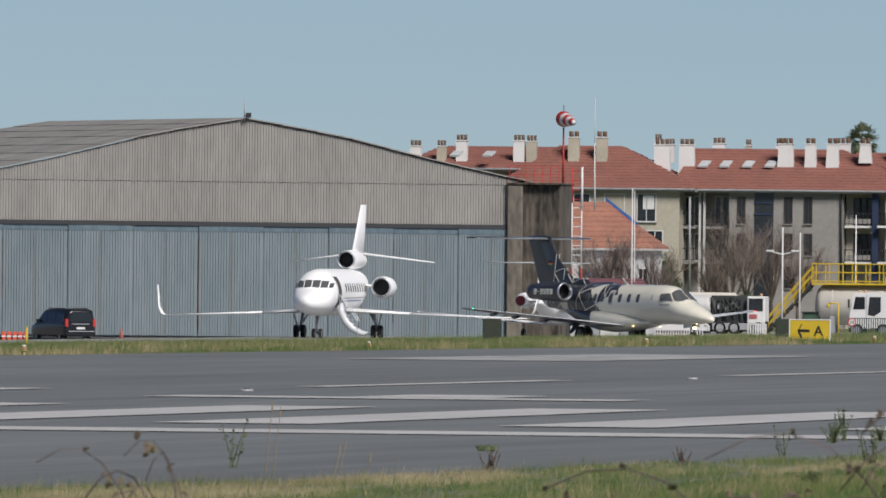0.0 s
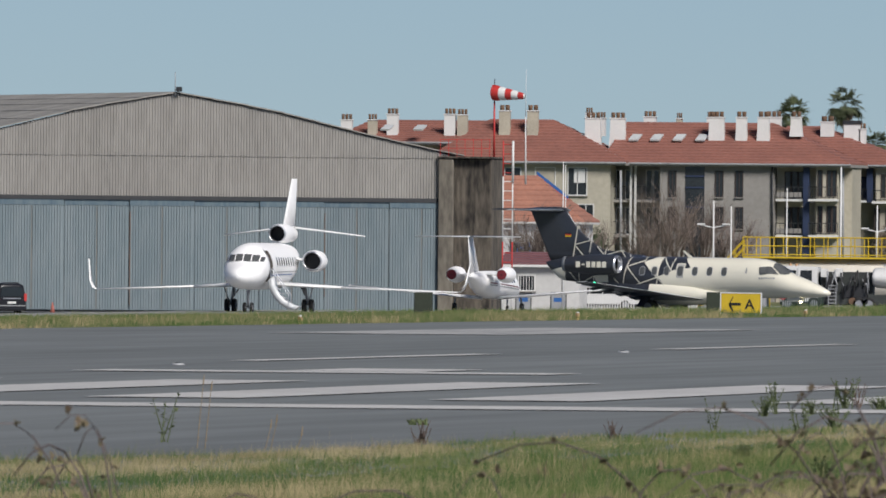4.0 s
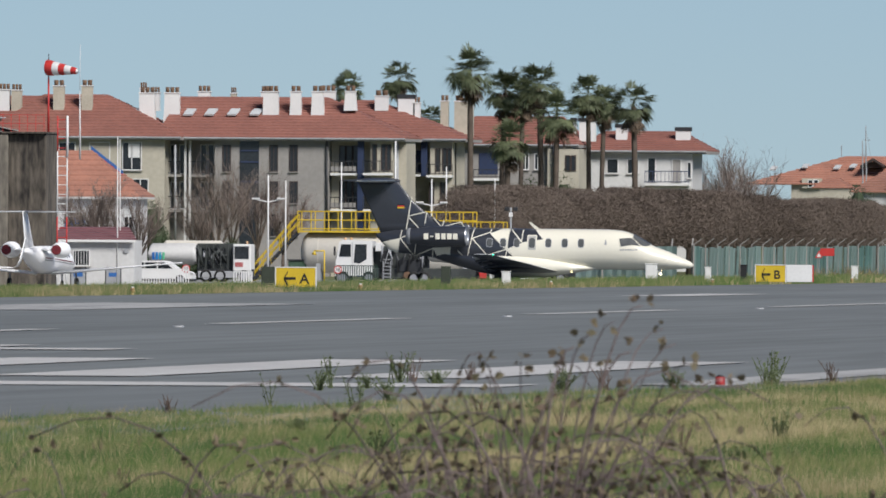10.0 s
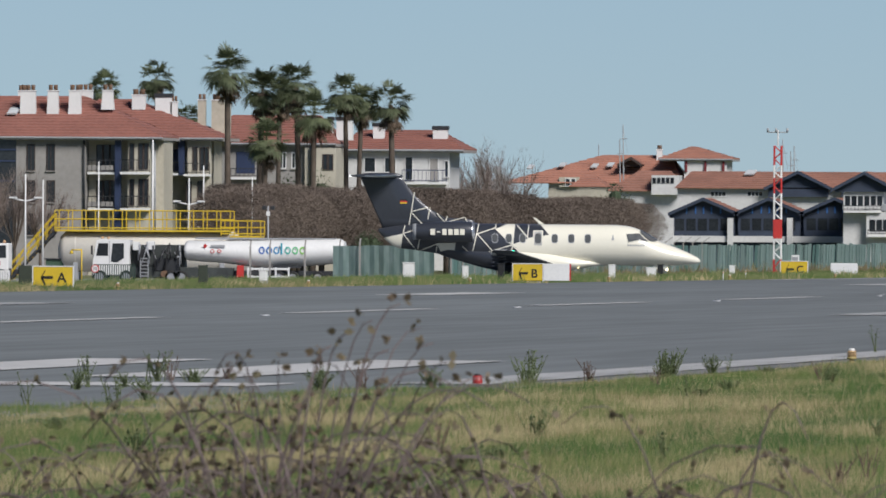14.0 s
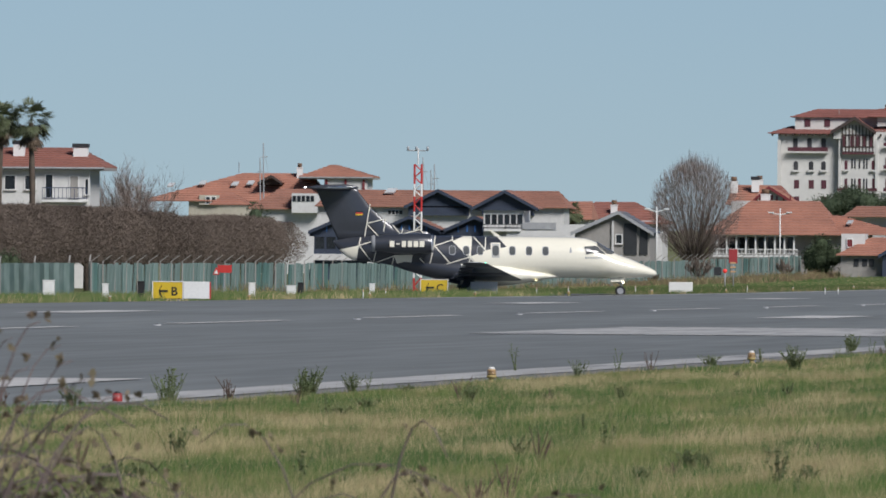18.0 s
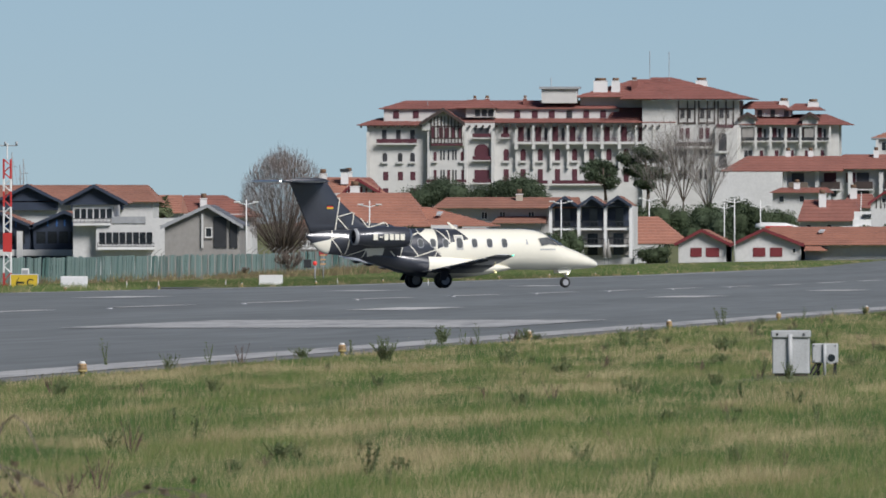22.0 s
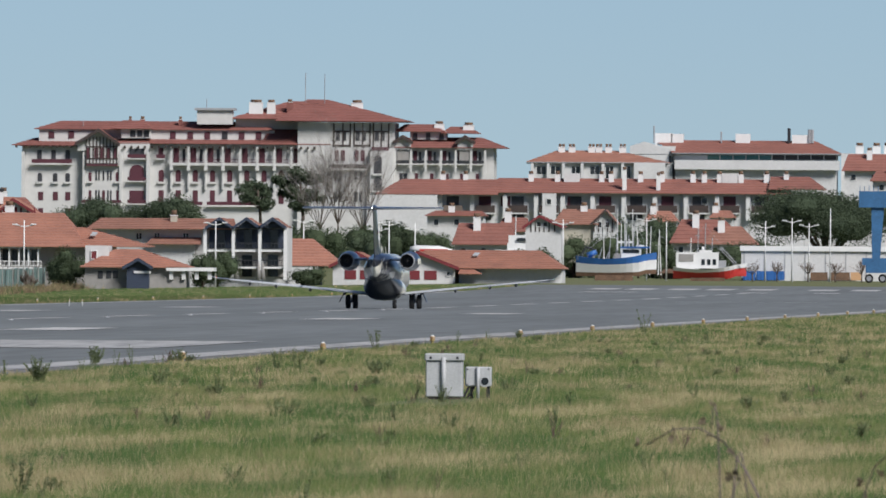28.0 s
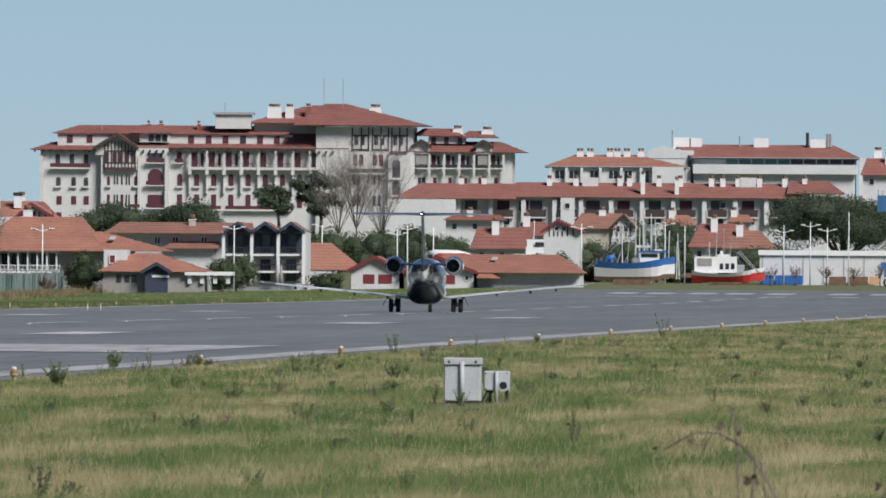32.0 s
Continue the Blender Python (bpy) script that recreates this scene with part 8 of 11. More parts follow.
    q.matrix_basis = Matrix.Translation(L.o)
# the great umbrella pine by the harbour
L = Site(30, 1450, 470, 2650)
q = leafy(rr, 260 * 2650 / 39681, L(1450, 330).z * 1.06, 60000, "pine_tree", M["needle"], "broad dark umbrella pine beside the harbour sheds", 2.0, 0.17, 1.0, "tree", blobs=22)
q.matrix_basis = Matrix.Translation(L.o)
# broad pines at the hotel's foot
for x, y, wpx, lab in ((160, 352, 150, "broad dark pine below the grand hotel"), (298, 350, 128, "broad dark pine below the grand hotel"), (232, 374, 70, "low dark pine below the grand hotel")):
    L = Site(30, x, 470, 3300)
    q = leafy(rr, wpx * 3300 / 39681 * 0.95, L(x, y).z * 1.04, 16000, "pine_tree", M["needle"], lab, 1.5, 0.2, 1.0, "tree", blobs=20)
    q.matrix_basis = Matrix.Translation(L.o)


def open_pine(rr, h, clumps, label):
    """A pine with a bare leaning trunk and flat separate clumps. clumps: x, height share, width."""
    t = thing("pine_tree", pose(0, 0, 0), label, "tree", "open pines before the hotel")
    out = []
    bm = B()
    mid, top = Vector((0.3, 0, h * 0.5)), Vector((-0.1, 0, h * 0.9))
    cyl(bm, (0, 0, -0.2), mid, 0.3, 0.22, 8)
    cyl(bm, mid, top, 0.22, 0.08, 7)
    for cx, share, w in clumps:
        c = Vector((cx, rr.uniform(-1, 1), h * share))
        cyl(bm, mid.lerp(top, max(0.0, (share - 0.6) * 2)), c, 0.1, 0.04, 5, cap=False)
        for k in range(5):
            s = c + Vector((rr.gauss(0, 0.28) * w, rr.gauss(0, 0.28) * w, rr.gauss(0, 0.09) * w))
            r = w * rr.uniform(0.26, 0.42)
            rings = [[s + Vector((math.cos(a) * math.sin(f), math.sin(a) * math.sin(f), 0.55 * math.cos(f))) * r * 0.62 for a in [2 * math.pi * j / 7 for j in range(7)]] for f in (0.5, 1.1, 1.7, 2.4)]
            for a, b in zip(rings, rings[1:]):
                for j in range(7):
                    out.append([a[j], a[(j + 1) % 7], b[(j + 1) % 7], b[j]])
            for i in range(300):
                d = Vector((rr.gauss(0, 1), rr.gauss(0, 1), rr.gauss(0, 0.6))).normalized() * r * rr.random() ** 0.4
                u = Vector((rr.gauss(0, 1), rr.gauss(0, 1), rr.gauss(0.5, 1))).normalized() * rr.uniform(0.12, 0.26)
                v = u.cross(Vector((rr.gauss(0, 1), rr.gauss(0, 1), rr.gauss(0, 1)))).normalized() * rr.uniform(0.05, 0.1)
                out.append([s + d - u, s + d + v, s + d + u, s + d - v])
    part("crown", blade_mesh(out), M["needle"], t)
    part("trunk", bm, M["bark"], t)
    return t


for x, y, clumps, lab in (
        (447, 332, ((-0.6, 0.93, 2.8), (1.2, 0.9, 2.4), (-1.6, 0.8, 2.2), (0.6, 0.74, 2.6)), "pine with an open crown before the hotel"),
        (522, 310, ((-0.5, 0.95, 3.0), (1.3, 0.9, 2.6), (-2.6, 0.86, 2.4), (-1.2, 0.76, 3.0), (1.2, 0.72, 2.6), (-0.2, 0.6, 2.2)), "tall pine with an open crown before the hotel")):
    L = Site(30, x, 470, 2890)
    q = open_pine(rr, L(x, y).z, clumps, lab)
    q.matrix_basis = Matrix.Translation(L.o)
for x, y, n in ((588, 250, 900), (556, 280, 500), (632, 292, 600)):
    L = Site(30, x, 470, 2880)
    q = bare_tree(rr, L(x, y).z, 3, n, 0.13, 0.3, 0.4, "bare_tree", M["twig_grey"], 0.7, 0.026)
    q.matrix_basis = Matrix.Translation(L.o)
    tagged(q, "leafless grey tree in front of the hotel", "tree")

# ---- the harbour town beyond the runway ----
M["navy_gable"] = mat("dark_blue_boarding", (0.03, 0.043, 0.072), 0.7, vary=0.15, scale=0.6)
M["crane_blue"] = mat("weathered_blue_steel", (0.035, 0.13, 0.28), 0.6, vary=0.2, scale=0.6)
M["hotel_white"] = mat("hotel_render", (0.54, 0.535, 0.51), 0.85, vary=0.06, scale=0.12, grain=8)
M["tile_hotel"] = mat("hotel_roof_tiles", (0.27, 0.105, 0.085), 0.85, color2=(0.18, 0.07, 0.055), scale=0.25, grain=8, bump=0.2)
M["wine"] = mat("wine_red_joinery", (0.085, 0.021, 0.032), 0.7, vary=0.15, scale=0.5)
M["pane_far"] = mat("far_pane", (0.05, 0.05, 0.055), 0.45, vary=0.3, scale=0.2, rnd=0.5)


def gable(t, L, xl, xr, ye, xa, ya, ybase, dep=8.0, y=0.0, front=None, roof=None, over=0.6, thick=0.22, verge=None, rows=7, base=True):
    """A gable-fronted block: eave height ye, apex (xa, ya)."""
    a, b, c = L(xl, ye), L(xr, ye), L(xa, ya)
    z0 = 0.0 if base else L(xl, ybase).z
    inset = 0.35
    part("front_wall", prism(B(), [(a.x + inset, y, z0), (b.x - inset, y, z0), (b.x - inset, y, b.z), (c.x, y, c.z - 0.2), (a.x + inset, y, a.z)], (0, dep, 0)), front or M["render_white"], t)
    for s, e in ((-1, a), (1, b)):
        lo0, lo1 = Vector((e.x, y - over, e.z)), Vector((e.x, y + dep, e.z))
        hi0, hi1 = Vector((c.x, y - over, c.z)), Vector((c.x, y + dep, c.z))
        if s > 0:
            coursed("roof", lo0, lo1, hi1, hi0, roof or M["tile_old"], t, rows)
        else:
            coursed("roof", lo1, lo0, hi0, hi1, roof or M["tile_old"], t, rows)
        part("verge_board", prism(B(), [lo0 + Vector((0, -0.03, 0.08)), hi0 + Vector((0, -0.03, 0.08)), hi0 + Vector((0, -0.03, -thick)), lo0 + Vector((0, -0.03, -thick))], (0, 0.08, 0)), verge or M["timber"], t)


def beams(t, L, xs, y0, y1, y=-0.04, w=0.16, material=None):
    for x in xs:
        a, b = L(x, y1), L(x, y0)
        part("timber", box(B(), a.x - w / 2, a.x + w / 2, y, y + 0.06, a.z, b.z), material or M["timber"], t)


def block(t, L, x0, y0, x1, y1, y=0.0, dep=0.5, material=None, name="wall"):
    a, b = L(x0, y1), L(x1, y0)
    return part(name, box(B(), a.x, b.x, y, y + dep, 0.0 if name == "wall" else a.z, b.z), material or M["render_white"], t)


def marina_club():
    L = Site(13, 1290, 440, 2000)
    t = L.thing("clubhouse", "white clubhouse with navy gables and weathered tiled roofs", "building")
    block(t, L, 1310, 375, 1760, 440, 0.6, 9, M["navy_gable"])
    block(t, L, 1310, 416, 1760, 424, -0.6, 1.5, M["render_white"], "terrace_edge")
    for k, xa in enumerate((1372, 1488, 1604)):
        gable(t, L, xa - 62, xa + 62, 374, xa, 347, 440, 9, 0.0, M["navy_gable"], verge=M["navy_gable"])
        a = L(xa - 48, 404)
        for j in range(5):
            block(t, L, xa - 50 + j * 20, 383, xa - 34 + j * 20, 404, -0.05, 0.06, M["pane"], "window")
        block(t, L, xa - 54, 405, xa + 54, 414, -0.2, 0.3, M["navy_gable"], "balcony_front")
        beams(t, L, (xa - 30, xa - 14, xa, xa + 14, xa + 30), 362, 374, -0.05, 0.12, M["blue"])
    for x in (1310, 1415, 1520, 1628):
        block(t, L, x, 382, x + 10, 440, -0.9, 0.8, M["render_white"], "pillar")
    # the upper storey behind
    t = Site(13, 1290, 440, 2030)
    L = t
    t = L.thing("clubhouse", "long weathered tiled roof over a white upper storey", "building")
    block(t, L, 1325, 332, 1760, 440, 0, 8, M["render_white"])
    hip(t, L, 1322, 1768, 331, 1345, 1745, 301, 9, M["tile_old"], 8, eave=False)
    for x in (1385, 1450):
        wins(t, L, (x,), 336, 343, 26, bars=3, frame=M["white"], sill=False)
    skylight(t, L, 1440, 308, 22, 7, 3)
    gable(t, L, 1480, 1600, 330, 1540, 300, 345, 6, -0.6, M["navy_gable"], verge=M["navy_gable"], base=False)
    gable(t, L, 1610, 1715, 330, 1662, 301, 345, 6, -0.8, M["navy_gable"], verge=M["navy_gable"], base=False)
    L = Site(23, 0, 440, 1990)
    t = L.thing("clubhouse", "white flat-roofed wing with long window bands", "building")
    block(t, L, -6, 358, 66, 400, 0.3, 8, M["render_white"])
    block(t, L, 36, 384, 178, 440, -0.6, 8, M["render_white"])
    block(t, L, -6, 386, 36, 392, -0.3, 1, M["render_white"], "terrace_edge")
    for j in range(6):
        block(t, L, -3 + j * 11.4, 367, 6 + j * 11.4, 384, 0.26, 0.06, M["pane"], "window")
    for j in range(8):
        block(t, L, 42 + j * 12, 409, 52 + j * 12, 430, -0.66, 0.08, M["pane"], "window")
    balcony(t, L, -4, 62, 393, 9, 0.3, 1.2, M["dark"])
    balcony(t, L, 40, 140, 436, 9, -0.6, 1.0, M["dark"])
    gable(t, L, -28, 92, 357, 32, 325, 360, 6, 0.0, M["navy_gable"], verge=M["navy_gable"], base=False)
    block(t, L, 64, 381, 124, 393, -0.7, 0.2, M["grey"], "parapet")


marina_club()


def marina_roofs():
    L = Site(19, 115, 440, 2420)
    t = L.thing("house", "large house with a broad orange-red tiled roof and skylights", "house")
    block(t, L, 190, 345, 470, 440, 0, 10, M["render_cream"])
    hip(t, L, 108, 430, 346, 280, 400, 296, 14, M["tile_orange"], 12, eave=False)
    hip(t, L, 385, 517, 303, 438, 444, 281, 9, M["tile_orange"], 7, y=1)
    block(t, L, 430, 304, 506, 345, 0.8, 8, M["render_white"])
    for x in (432, 466, 498):
        block(t, L, x, 304, x + 4, 326, 0.6, 0.2, M["shutter"], "post")
    for x, y in ((148, 322), (205, 318), (262, 320), (290, 318)):
        skylight(t, L, x, y, 14, 6, 3)
    gable(t, L, 312, 356, 313, 336, 300, 316, 4, 1.0, M["timber"], M["tile_orange"], base=False, rows=4)
    block(t, L, 210, 335, 245, 352, -0.4, 1, M["render_cream"], "dormer")
    wins(t, L, (222, 232), 338, 350, 7, y=-0.45, bars=0, sill=False)
    part("antenna", cyl(B(), L(276, 296, 3), L(276, 276, 3), 0.05, n=5), M["grey"], t)
    p = L(380, 296, 6)
    chimney(t, p.x, 6, p.z - 0.3, 0.6, 0.9, M["white"], 1)
    L = Site(19, 298, 440, 2150)
    t = L.thing("house", "house with a weathered brown tiled roof and a white dormer", "house")
    block(t, L, 300, 358, 425, 440, 0, 9, M["render_white"])
    hip(t, L, 296, 432, 360, 345, 400, 324, 10, M["tile_old"], 8, eave=False)
    block(t, L, 375, 332, 424, 366, -1.2, 4, M["render_white"], "dormer")
    for j in range(5):
        block(t, L, 377 + j * 8, 336, 383 + j * 8, 346, -1.26, 0.08, M["pane"], "window")
    hip(t, L, 225, 290, 352, 248, 262, 332, 8, M["tile_orange"], 5, eave=False, y=2)
    # masts behind the roofs
    for k, x, y0, y1, d in ((19, 325, 330, 242, 2350), (19, 319, 300, 268, 2355), (19, 608, 330, 268, 2300), (19, 628, 320, 280, 2310), (19, 622, 320, 290, 2310)):
        L = Site(k, x, 440, d)
        m = L.thing("ship_mast", "tall thin mast rising behind the roofs", "mast", "masts behind the town")
        part("mast", cyl(B(), (0, 0, 0), L(x - 2, y1), 0.11, 0.05, 6), M["grey"], m)
        part("spreader", cyl(B(), L(x - 6, y1 + 25), L(x + 6, y1 + 25), 0.04, n=5), M["grey"], m)
        part("stay", cyl(B(), L(x - 2, y1 + 3), L(x + 7, y1 + 55), 0.02, n=4), M["grey"], m)
    L = Site(19, 800, 440, 2080)
    t = L.thing("house", "low house with an orange-red tiled roof and dormer", "house")
    block(t, L, 795, 375, 900, 440, 0, 8, M["render_white"])
    hip(t, L, 780, 905, 378, 805, 900, 346, 10, M["tile_orange"], 8, eave=False)
    gable(t, L, 790, 830, 372, 808, 358, 378, 4, -0.8, M["timber"], M["tile_orange"], base=False, rows=4)
    p = L(942, 358, 3)
    t2 = Site(19, 890, 440, 2100)
    L = t2
    t = L.thing("house", "house with a red tiled roof and white chimney", "house")
    block(t, L, 895, 380, 1030, 440, 0, 8, M["render_white"])
    hip(t, L, 885, 1040, 386, 905, 975, 347, 10, M["tile"], 9, eave=False)
    p = L(942, 366, 2)
    chimney(t, p.x, 2, p.z, 0.6, 0.7, M["white"], 1)
    L = Site(19, 880, 445, 1900)
    t = L.thing("house", "grey gabled boathouse with dark trim", "house")
    gable(t, L, 868, 1015, 402, 952, 364, 445, 9, 0, M["render_grey"], mat("slate_roof", (0.14, 0.15, 0.17), 0.7, vary=0.15, scale=1.0), verge=M["grey"])
    block(t, L, 962, 385, 985, 440, -0.1, 0.2, M["dark"], "shadowed_opening")
    block(t, L, 990, 392, 1004, 440, -0.1, 0.2, M["dark"], "shadowed_opening")
    block(t, L, 940, 380, 944, 440, -0.2, 0.2, M["render_white"], "post")
    wins(t, L, (948,), 405, 420, 10, bars=0)


marina_roofs()


def harbour_houses():
    L = Site(19, 1125, 445, 1980)
    t = L.thing("house", "low building with a broad clay-red roof and white columned veranda", "building")
    # this wall's grey stands for the shade behind the veranda
    block(t, L, 1110, 404, 1390, 445, 1.5, 9, M["render_grey"])
    hip(t, L, 1100, 1345, 405, 1180, 1300, 345, 14, M["tile_orange"], 12, eave=False)
    hip(t, L, 1260, 1455, 405, 1310, 1335, 371, 12, M["tile_orange"], 9, eave=False, y=1)
    block(t, L, 1110, 402, 1268, 407, -0.2, 0.4, M["white"], "veranda_beam")
    for x in range(1125, 1270, 17):
        block(t, L, x, 405, x + 3, 440, -0.1, 0.15, M["white"], "column")
    for x in range(1130, 1260, 17):
        block(t, L, x, 410, x + 11, 432, 1.45, 0.08, M["pane"], "window")
    balcony(t, L, 1118, 1268, 440, 11, 1.0, 1.0, M["white"])
    skylight(t, L, 1352, 388, 12, 5, 3)
    wins(t, L, (1355,), 412, 428, 9, y=1.45, bars=0, pane=M["shutter"], sill=False)
    L = Site(19, 1170, 445, 2150)
    t = L.thing("house", "half-timbered white house with an orange-red gabled roof", "house")
    block(t, L, 1150, 345, 1200, 445, 0.5, 8, M["render_white"])
    hip(t, L, 1140, 1222, 352, 1150, 1215, 317, 9, M["tile_orange"], 8, eave=False, y=1.5)
    gable(t, L, 1175, 1280, 358, 1218, 320, 380, 7, 0, M["render_white"], M["tile_orange"], verge=M["shutter"])
    beams(t, L, (1196, 1208, 1220, 1232, 1244, 1256), 336, 362, -0.06, 0.14, M["shutter"])
    wins(t, L, (1200, 1218), 334, 344, 8, bars=0, pane=M["shutter"], sill=False)
    for x, y in ((1152, 322), (1190, 318)):
        p = L(x, y, 4)
        chimney(t, p.x, 4, p.z, 0.7, 0.6, M["white"], 1, x == 1190)
    # small house with the low roof
    L = Site(30, 150, 500, 1950)
    t = L.thing("house", "white cottage with a low hipped orange roof and arched openings", "house")
    # white walls coloured grey to put in the shade below the eaves
    block(t, L, 140, 483, 320, 505, 0, 7, M["render_grey"])
    hip(t, L, 132, 325, 484, 190, 232, 452, 9, M["tile_orange"], 8, eave=False)
    gable(t, L, 208, 262, 484, 236, 468, 505, 3, -1.0, M["navy_gable"], M["tile_orange"], verge=M["navy_gable"], rows=4)
    for x in (163, 178, 190):
        block(t, L, x, 490, x + 9, 503, -0.05, 0.08, M["dark"], "arch")
    block(t, L, 228, 490, 258, 494, -1.1, 0.08, M["white"], "sign_board")
    block(t, L, 285, 484, 370, 490, -0.6, 4, M["white"], "canopy")
    for x in (290, 312, 335, 358):
        block(t, L, x, 490, x + 7, 505, -0.3, 0.3, M["render_white"], "pillar")
    block(t, L, 138, 445, 180, 485, 2.5, 5, M["render_white"], "wall")
    wins(t, L, (149,), 455, 468, 9, y=2.45, bars=0, pane=M["shutter"], sill=False)
    # the long house with three balconied gables
    L = Site(30, 150, 505, 2020)
    t = L.thing("terrace_house", "long white house, brown roof, three navy gabled balcony bays", "house")
    block(t, L, 155, 414, 500, 505, 0.5, 8, M["render_white"])
    hip(t, L, 145, 400, 416, 165, 400, 397, 9, M["tile_old"], 6, eave=False, over=0.9)
    hip(t, L, 250, 346, 443, 262, 346, 430, 5, M["tile_old"], 4, eave=False, y=-1.5)
    wins(t, L, (231, 263, 314), 423, 434, 9, y=0.45, bars=1, sill=False)
    block(t, L, 250, 443, 335, 505, -1.2, 2, M["render_white"])
    for k, xa in enumerate((380, 428, 474)):
        gable(t, L, xa - 25, xa + 25, 413, xa, 396, 414, 8, -1.2, M["navy_gable"], M["tile_old"], verge=M["navy_gable"], base=False, rows=5)
        block(t, L, xa - 20, 416, xa + 20, 450, 0.3, 0.3, M["navy_gable"], "recess_wall")
        block(t, L, xa - 6, 418, xa + 8, 450, 0.2, 0.15, M["pane"], "glass_door")
        block(t, L, xa - 20, 455, xa + 20, 500, 0.3, 0.3, M["render_grey"], "recess_wall")
        block(t, L, xa - 10, 462, xa + 8, 500, 0.2, 0.15, M["pane"], "glass_door")
        balcony(t, L, xa - 22, xa + 22, 452, 12, 0.4, 1.4, M["dark"])
        balcony(t, L, xa - 22, xa + 22, 482, 12, 0.4, 1.4, M["dark"])
    for x in (351, 401, 448, 493):
        block(t, L, x, 413, x + 6, 505, -1.3, 0.4, M["white"], "pillar")
    p = L(295, 400, 3)
    chimney(t, p.x, 3, p.z - 0.2, 0.6, 0.6, M["old_cream"], 1)
    for x in (365, 412, 452, 459):
        p = L(x, 470, -3)
        u = L.thing("parasol", "closed pale grey parasol in front of the terrace house", "parasol", "closed parasols")
        part("canopy", cyl(B(), (p.x, -4, 0.9), (p.x, -4, 2.5), 0.28, 0.05, 10), M["render_grey"], u)
        part("pole", cyl(B(), (p.x, -4, 0), (p.x, -4, 2.6), 0.04, n=6), M["grey"], u)
    # white boat sheds
    L = Site(23, 1060, 460, 2050)
    t = L.thing("boat_shed", "white boat sheds with clay-red roofs and dark red doors", "shed")
    gable(t, L, 1060, 1158, 432, 1108, 407, 460, 12, 0, M["render_white"], M["tile_orange"], verge=M["shutter"])
    gable(t, L, 1158, 1290, 434, 1218, 406, 460, 12, -0.6, M["render_white"], M["tile_orange"], verge=M["shutter"])
    for x, w, y in ((1088, 20, -0.05), (1115, 24, -0.05), (1199, 22, -0.65), (1229, 22, -0.65)):
        block(t, L, x, 439, x + w, 455, y, 0.06, M["shutter"], "shed_door")
    wins(t, L, (1269,), 441, 448, 5, y=-0.62, bars=0, sill=False)
    block(t, L, 1290, 434, 1472, 460, 1, 8, M["render_white"])
    hip(t, L, 1220, 1476, 435, 1225, 1430, 403, 10, M["tile_orange"], 10, eave=False, y=0.2)
    hip(t, L, 985, 1080, 432, 985, 1025, 384, 9, M["tile_orange"], 9, eave=False, y=2)
    block(t, L, 985, 430, 1040, 460, 1.5, 8, M["render_white"])
    hip(t, L, 1290, 1330, 445, 1292, 1315, 437, 3, M["tile_orange"], 3, eave=False, y=-1.5)
    skylight(t, L, 1312, 415, 12, 4, 3)


harbour_houses()


def roof_cluster():
    rows = ((30, 742, 850, 392, 760, 840, 383, 2900, "tile"), (30, 790, 905, 443, 800, 890, 405, 2500, "tile"), (30, 865, 930, 420, 880, 920, 395, 2600, "tile"), (30, 1130, 1190, 402, 1140, 1175, 383, 2900, "tile_orange"), (30, 1245, 1290, 395, 1255, 1280, 382, 2900, "tile_orange"), (30, 1175, 1310, 440, 1195, 1270, 398, 2620, "tile"), (30, 1235, 1330, 442, 1255, 1300, 410, 2600, "tile_old"), (30, 1480, 1600, 312, 1490, 1590, 282, 3350, "tile"), (30, 1530, 1640, 330, 1540, 1620, 312, 3200, "tile"), (30, -40, 60, 395, -20, 30, 360, 2500, "tile"), (30, -60, 130, 446, -30, 60, 390, 1990, "tile_orange"))
    for k, xl, xr, ye, rl, rr_, yr, d, mm in rows:
        L = Site(k, xl, 470, d)
        t = L.thing("house", "white house with a red tiled roof in the old town", "house", "houses of the old town")
        block(t, L, xl + 4, ye, xr - 4, ye + 40, 0.4, 7, M["render_white"])
        hip(t, L, xl, xr, ye, rl, rr_, yr, 9, M[mm], 6, eave=False)
        n = max(1, int((xr - xl) / 40))
        wins(t, L, [xl + 16 + 36 * j for j in range(n)], ye + 6, ye + 16, 8, y=0.36, bars=0, sill=False)
        p = L((rl + rr_) / 2 - 12, yr + 6, 3)
        chimney(t, p.x, 3, p.z, 0.8, 1.0, M["white"], 1)
    L = Site(30, 905, 470, 2450)
    t = L.thing("house", "half-timbered gabled house with a dark red verge", "house")
    gable(t, L, 915, 990, 412, 945, 391, 440, 8, 0, M["render_white"], M["tile"], verge=M["shutter"])
    beams(t, L, (930, 938, 945, 953, 962, 972), 402, 420, -0.06, 0.14)
    wins(t, L, (940, 952), 403, 410, 7, bars=0, sill=False)
    L = Site(30, 975, 470, 2600)
    t = L.thing("house", "half-timbered house with a weathered ochre tiled roof", "house")
    block(t, L, 985, 405, 1078, 440, 0, 8, M["render_cream"])
    hip(t, L, 968, 1050, 407, 985, 1060, 380, 9, M["tile_old"], 7, eave=False)
    gable(t, L, 1035, 1085, 407, 1062, 381, 430, 8, -0.4, M["render_white"], M["tile_old"])
    beams(t, L, (1042, 1050, 1058, 1066, 1074), 398, 420, -0.5, 0.13)
    wins(t, L, (1048, 1062), 402, 412, 7, y=-0.45, bars=0, sill=False)
    p = L(1022, 384, 4)
    chimney(t, p.x, 4, p.z, 0.8, 0.6, M["white"], 1)


roof_cluster()


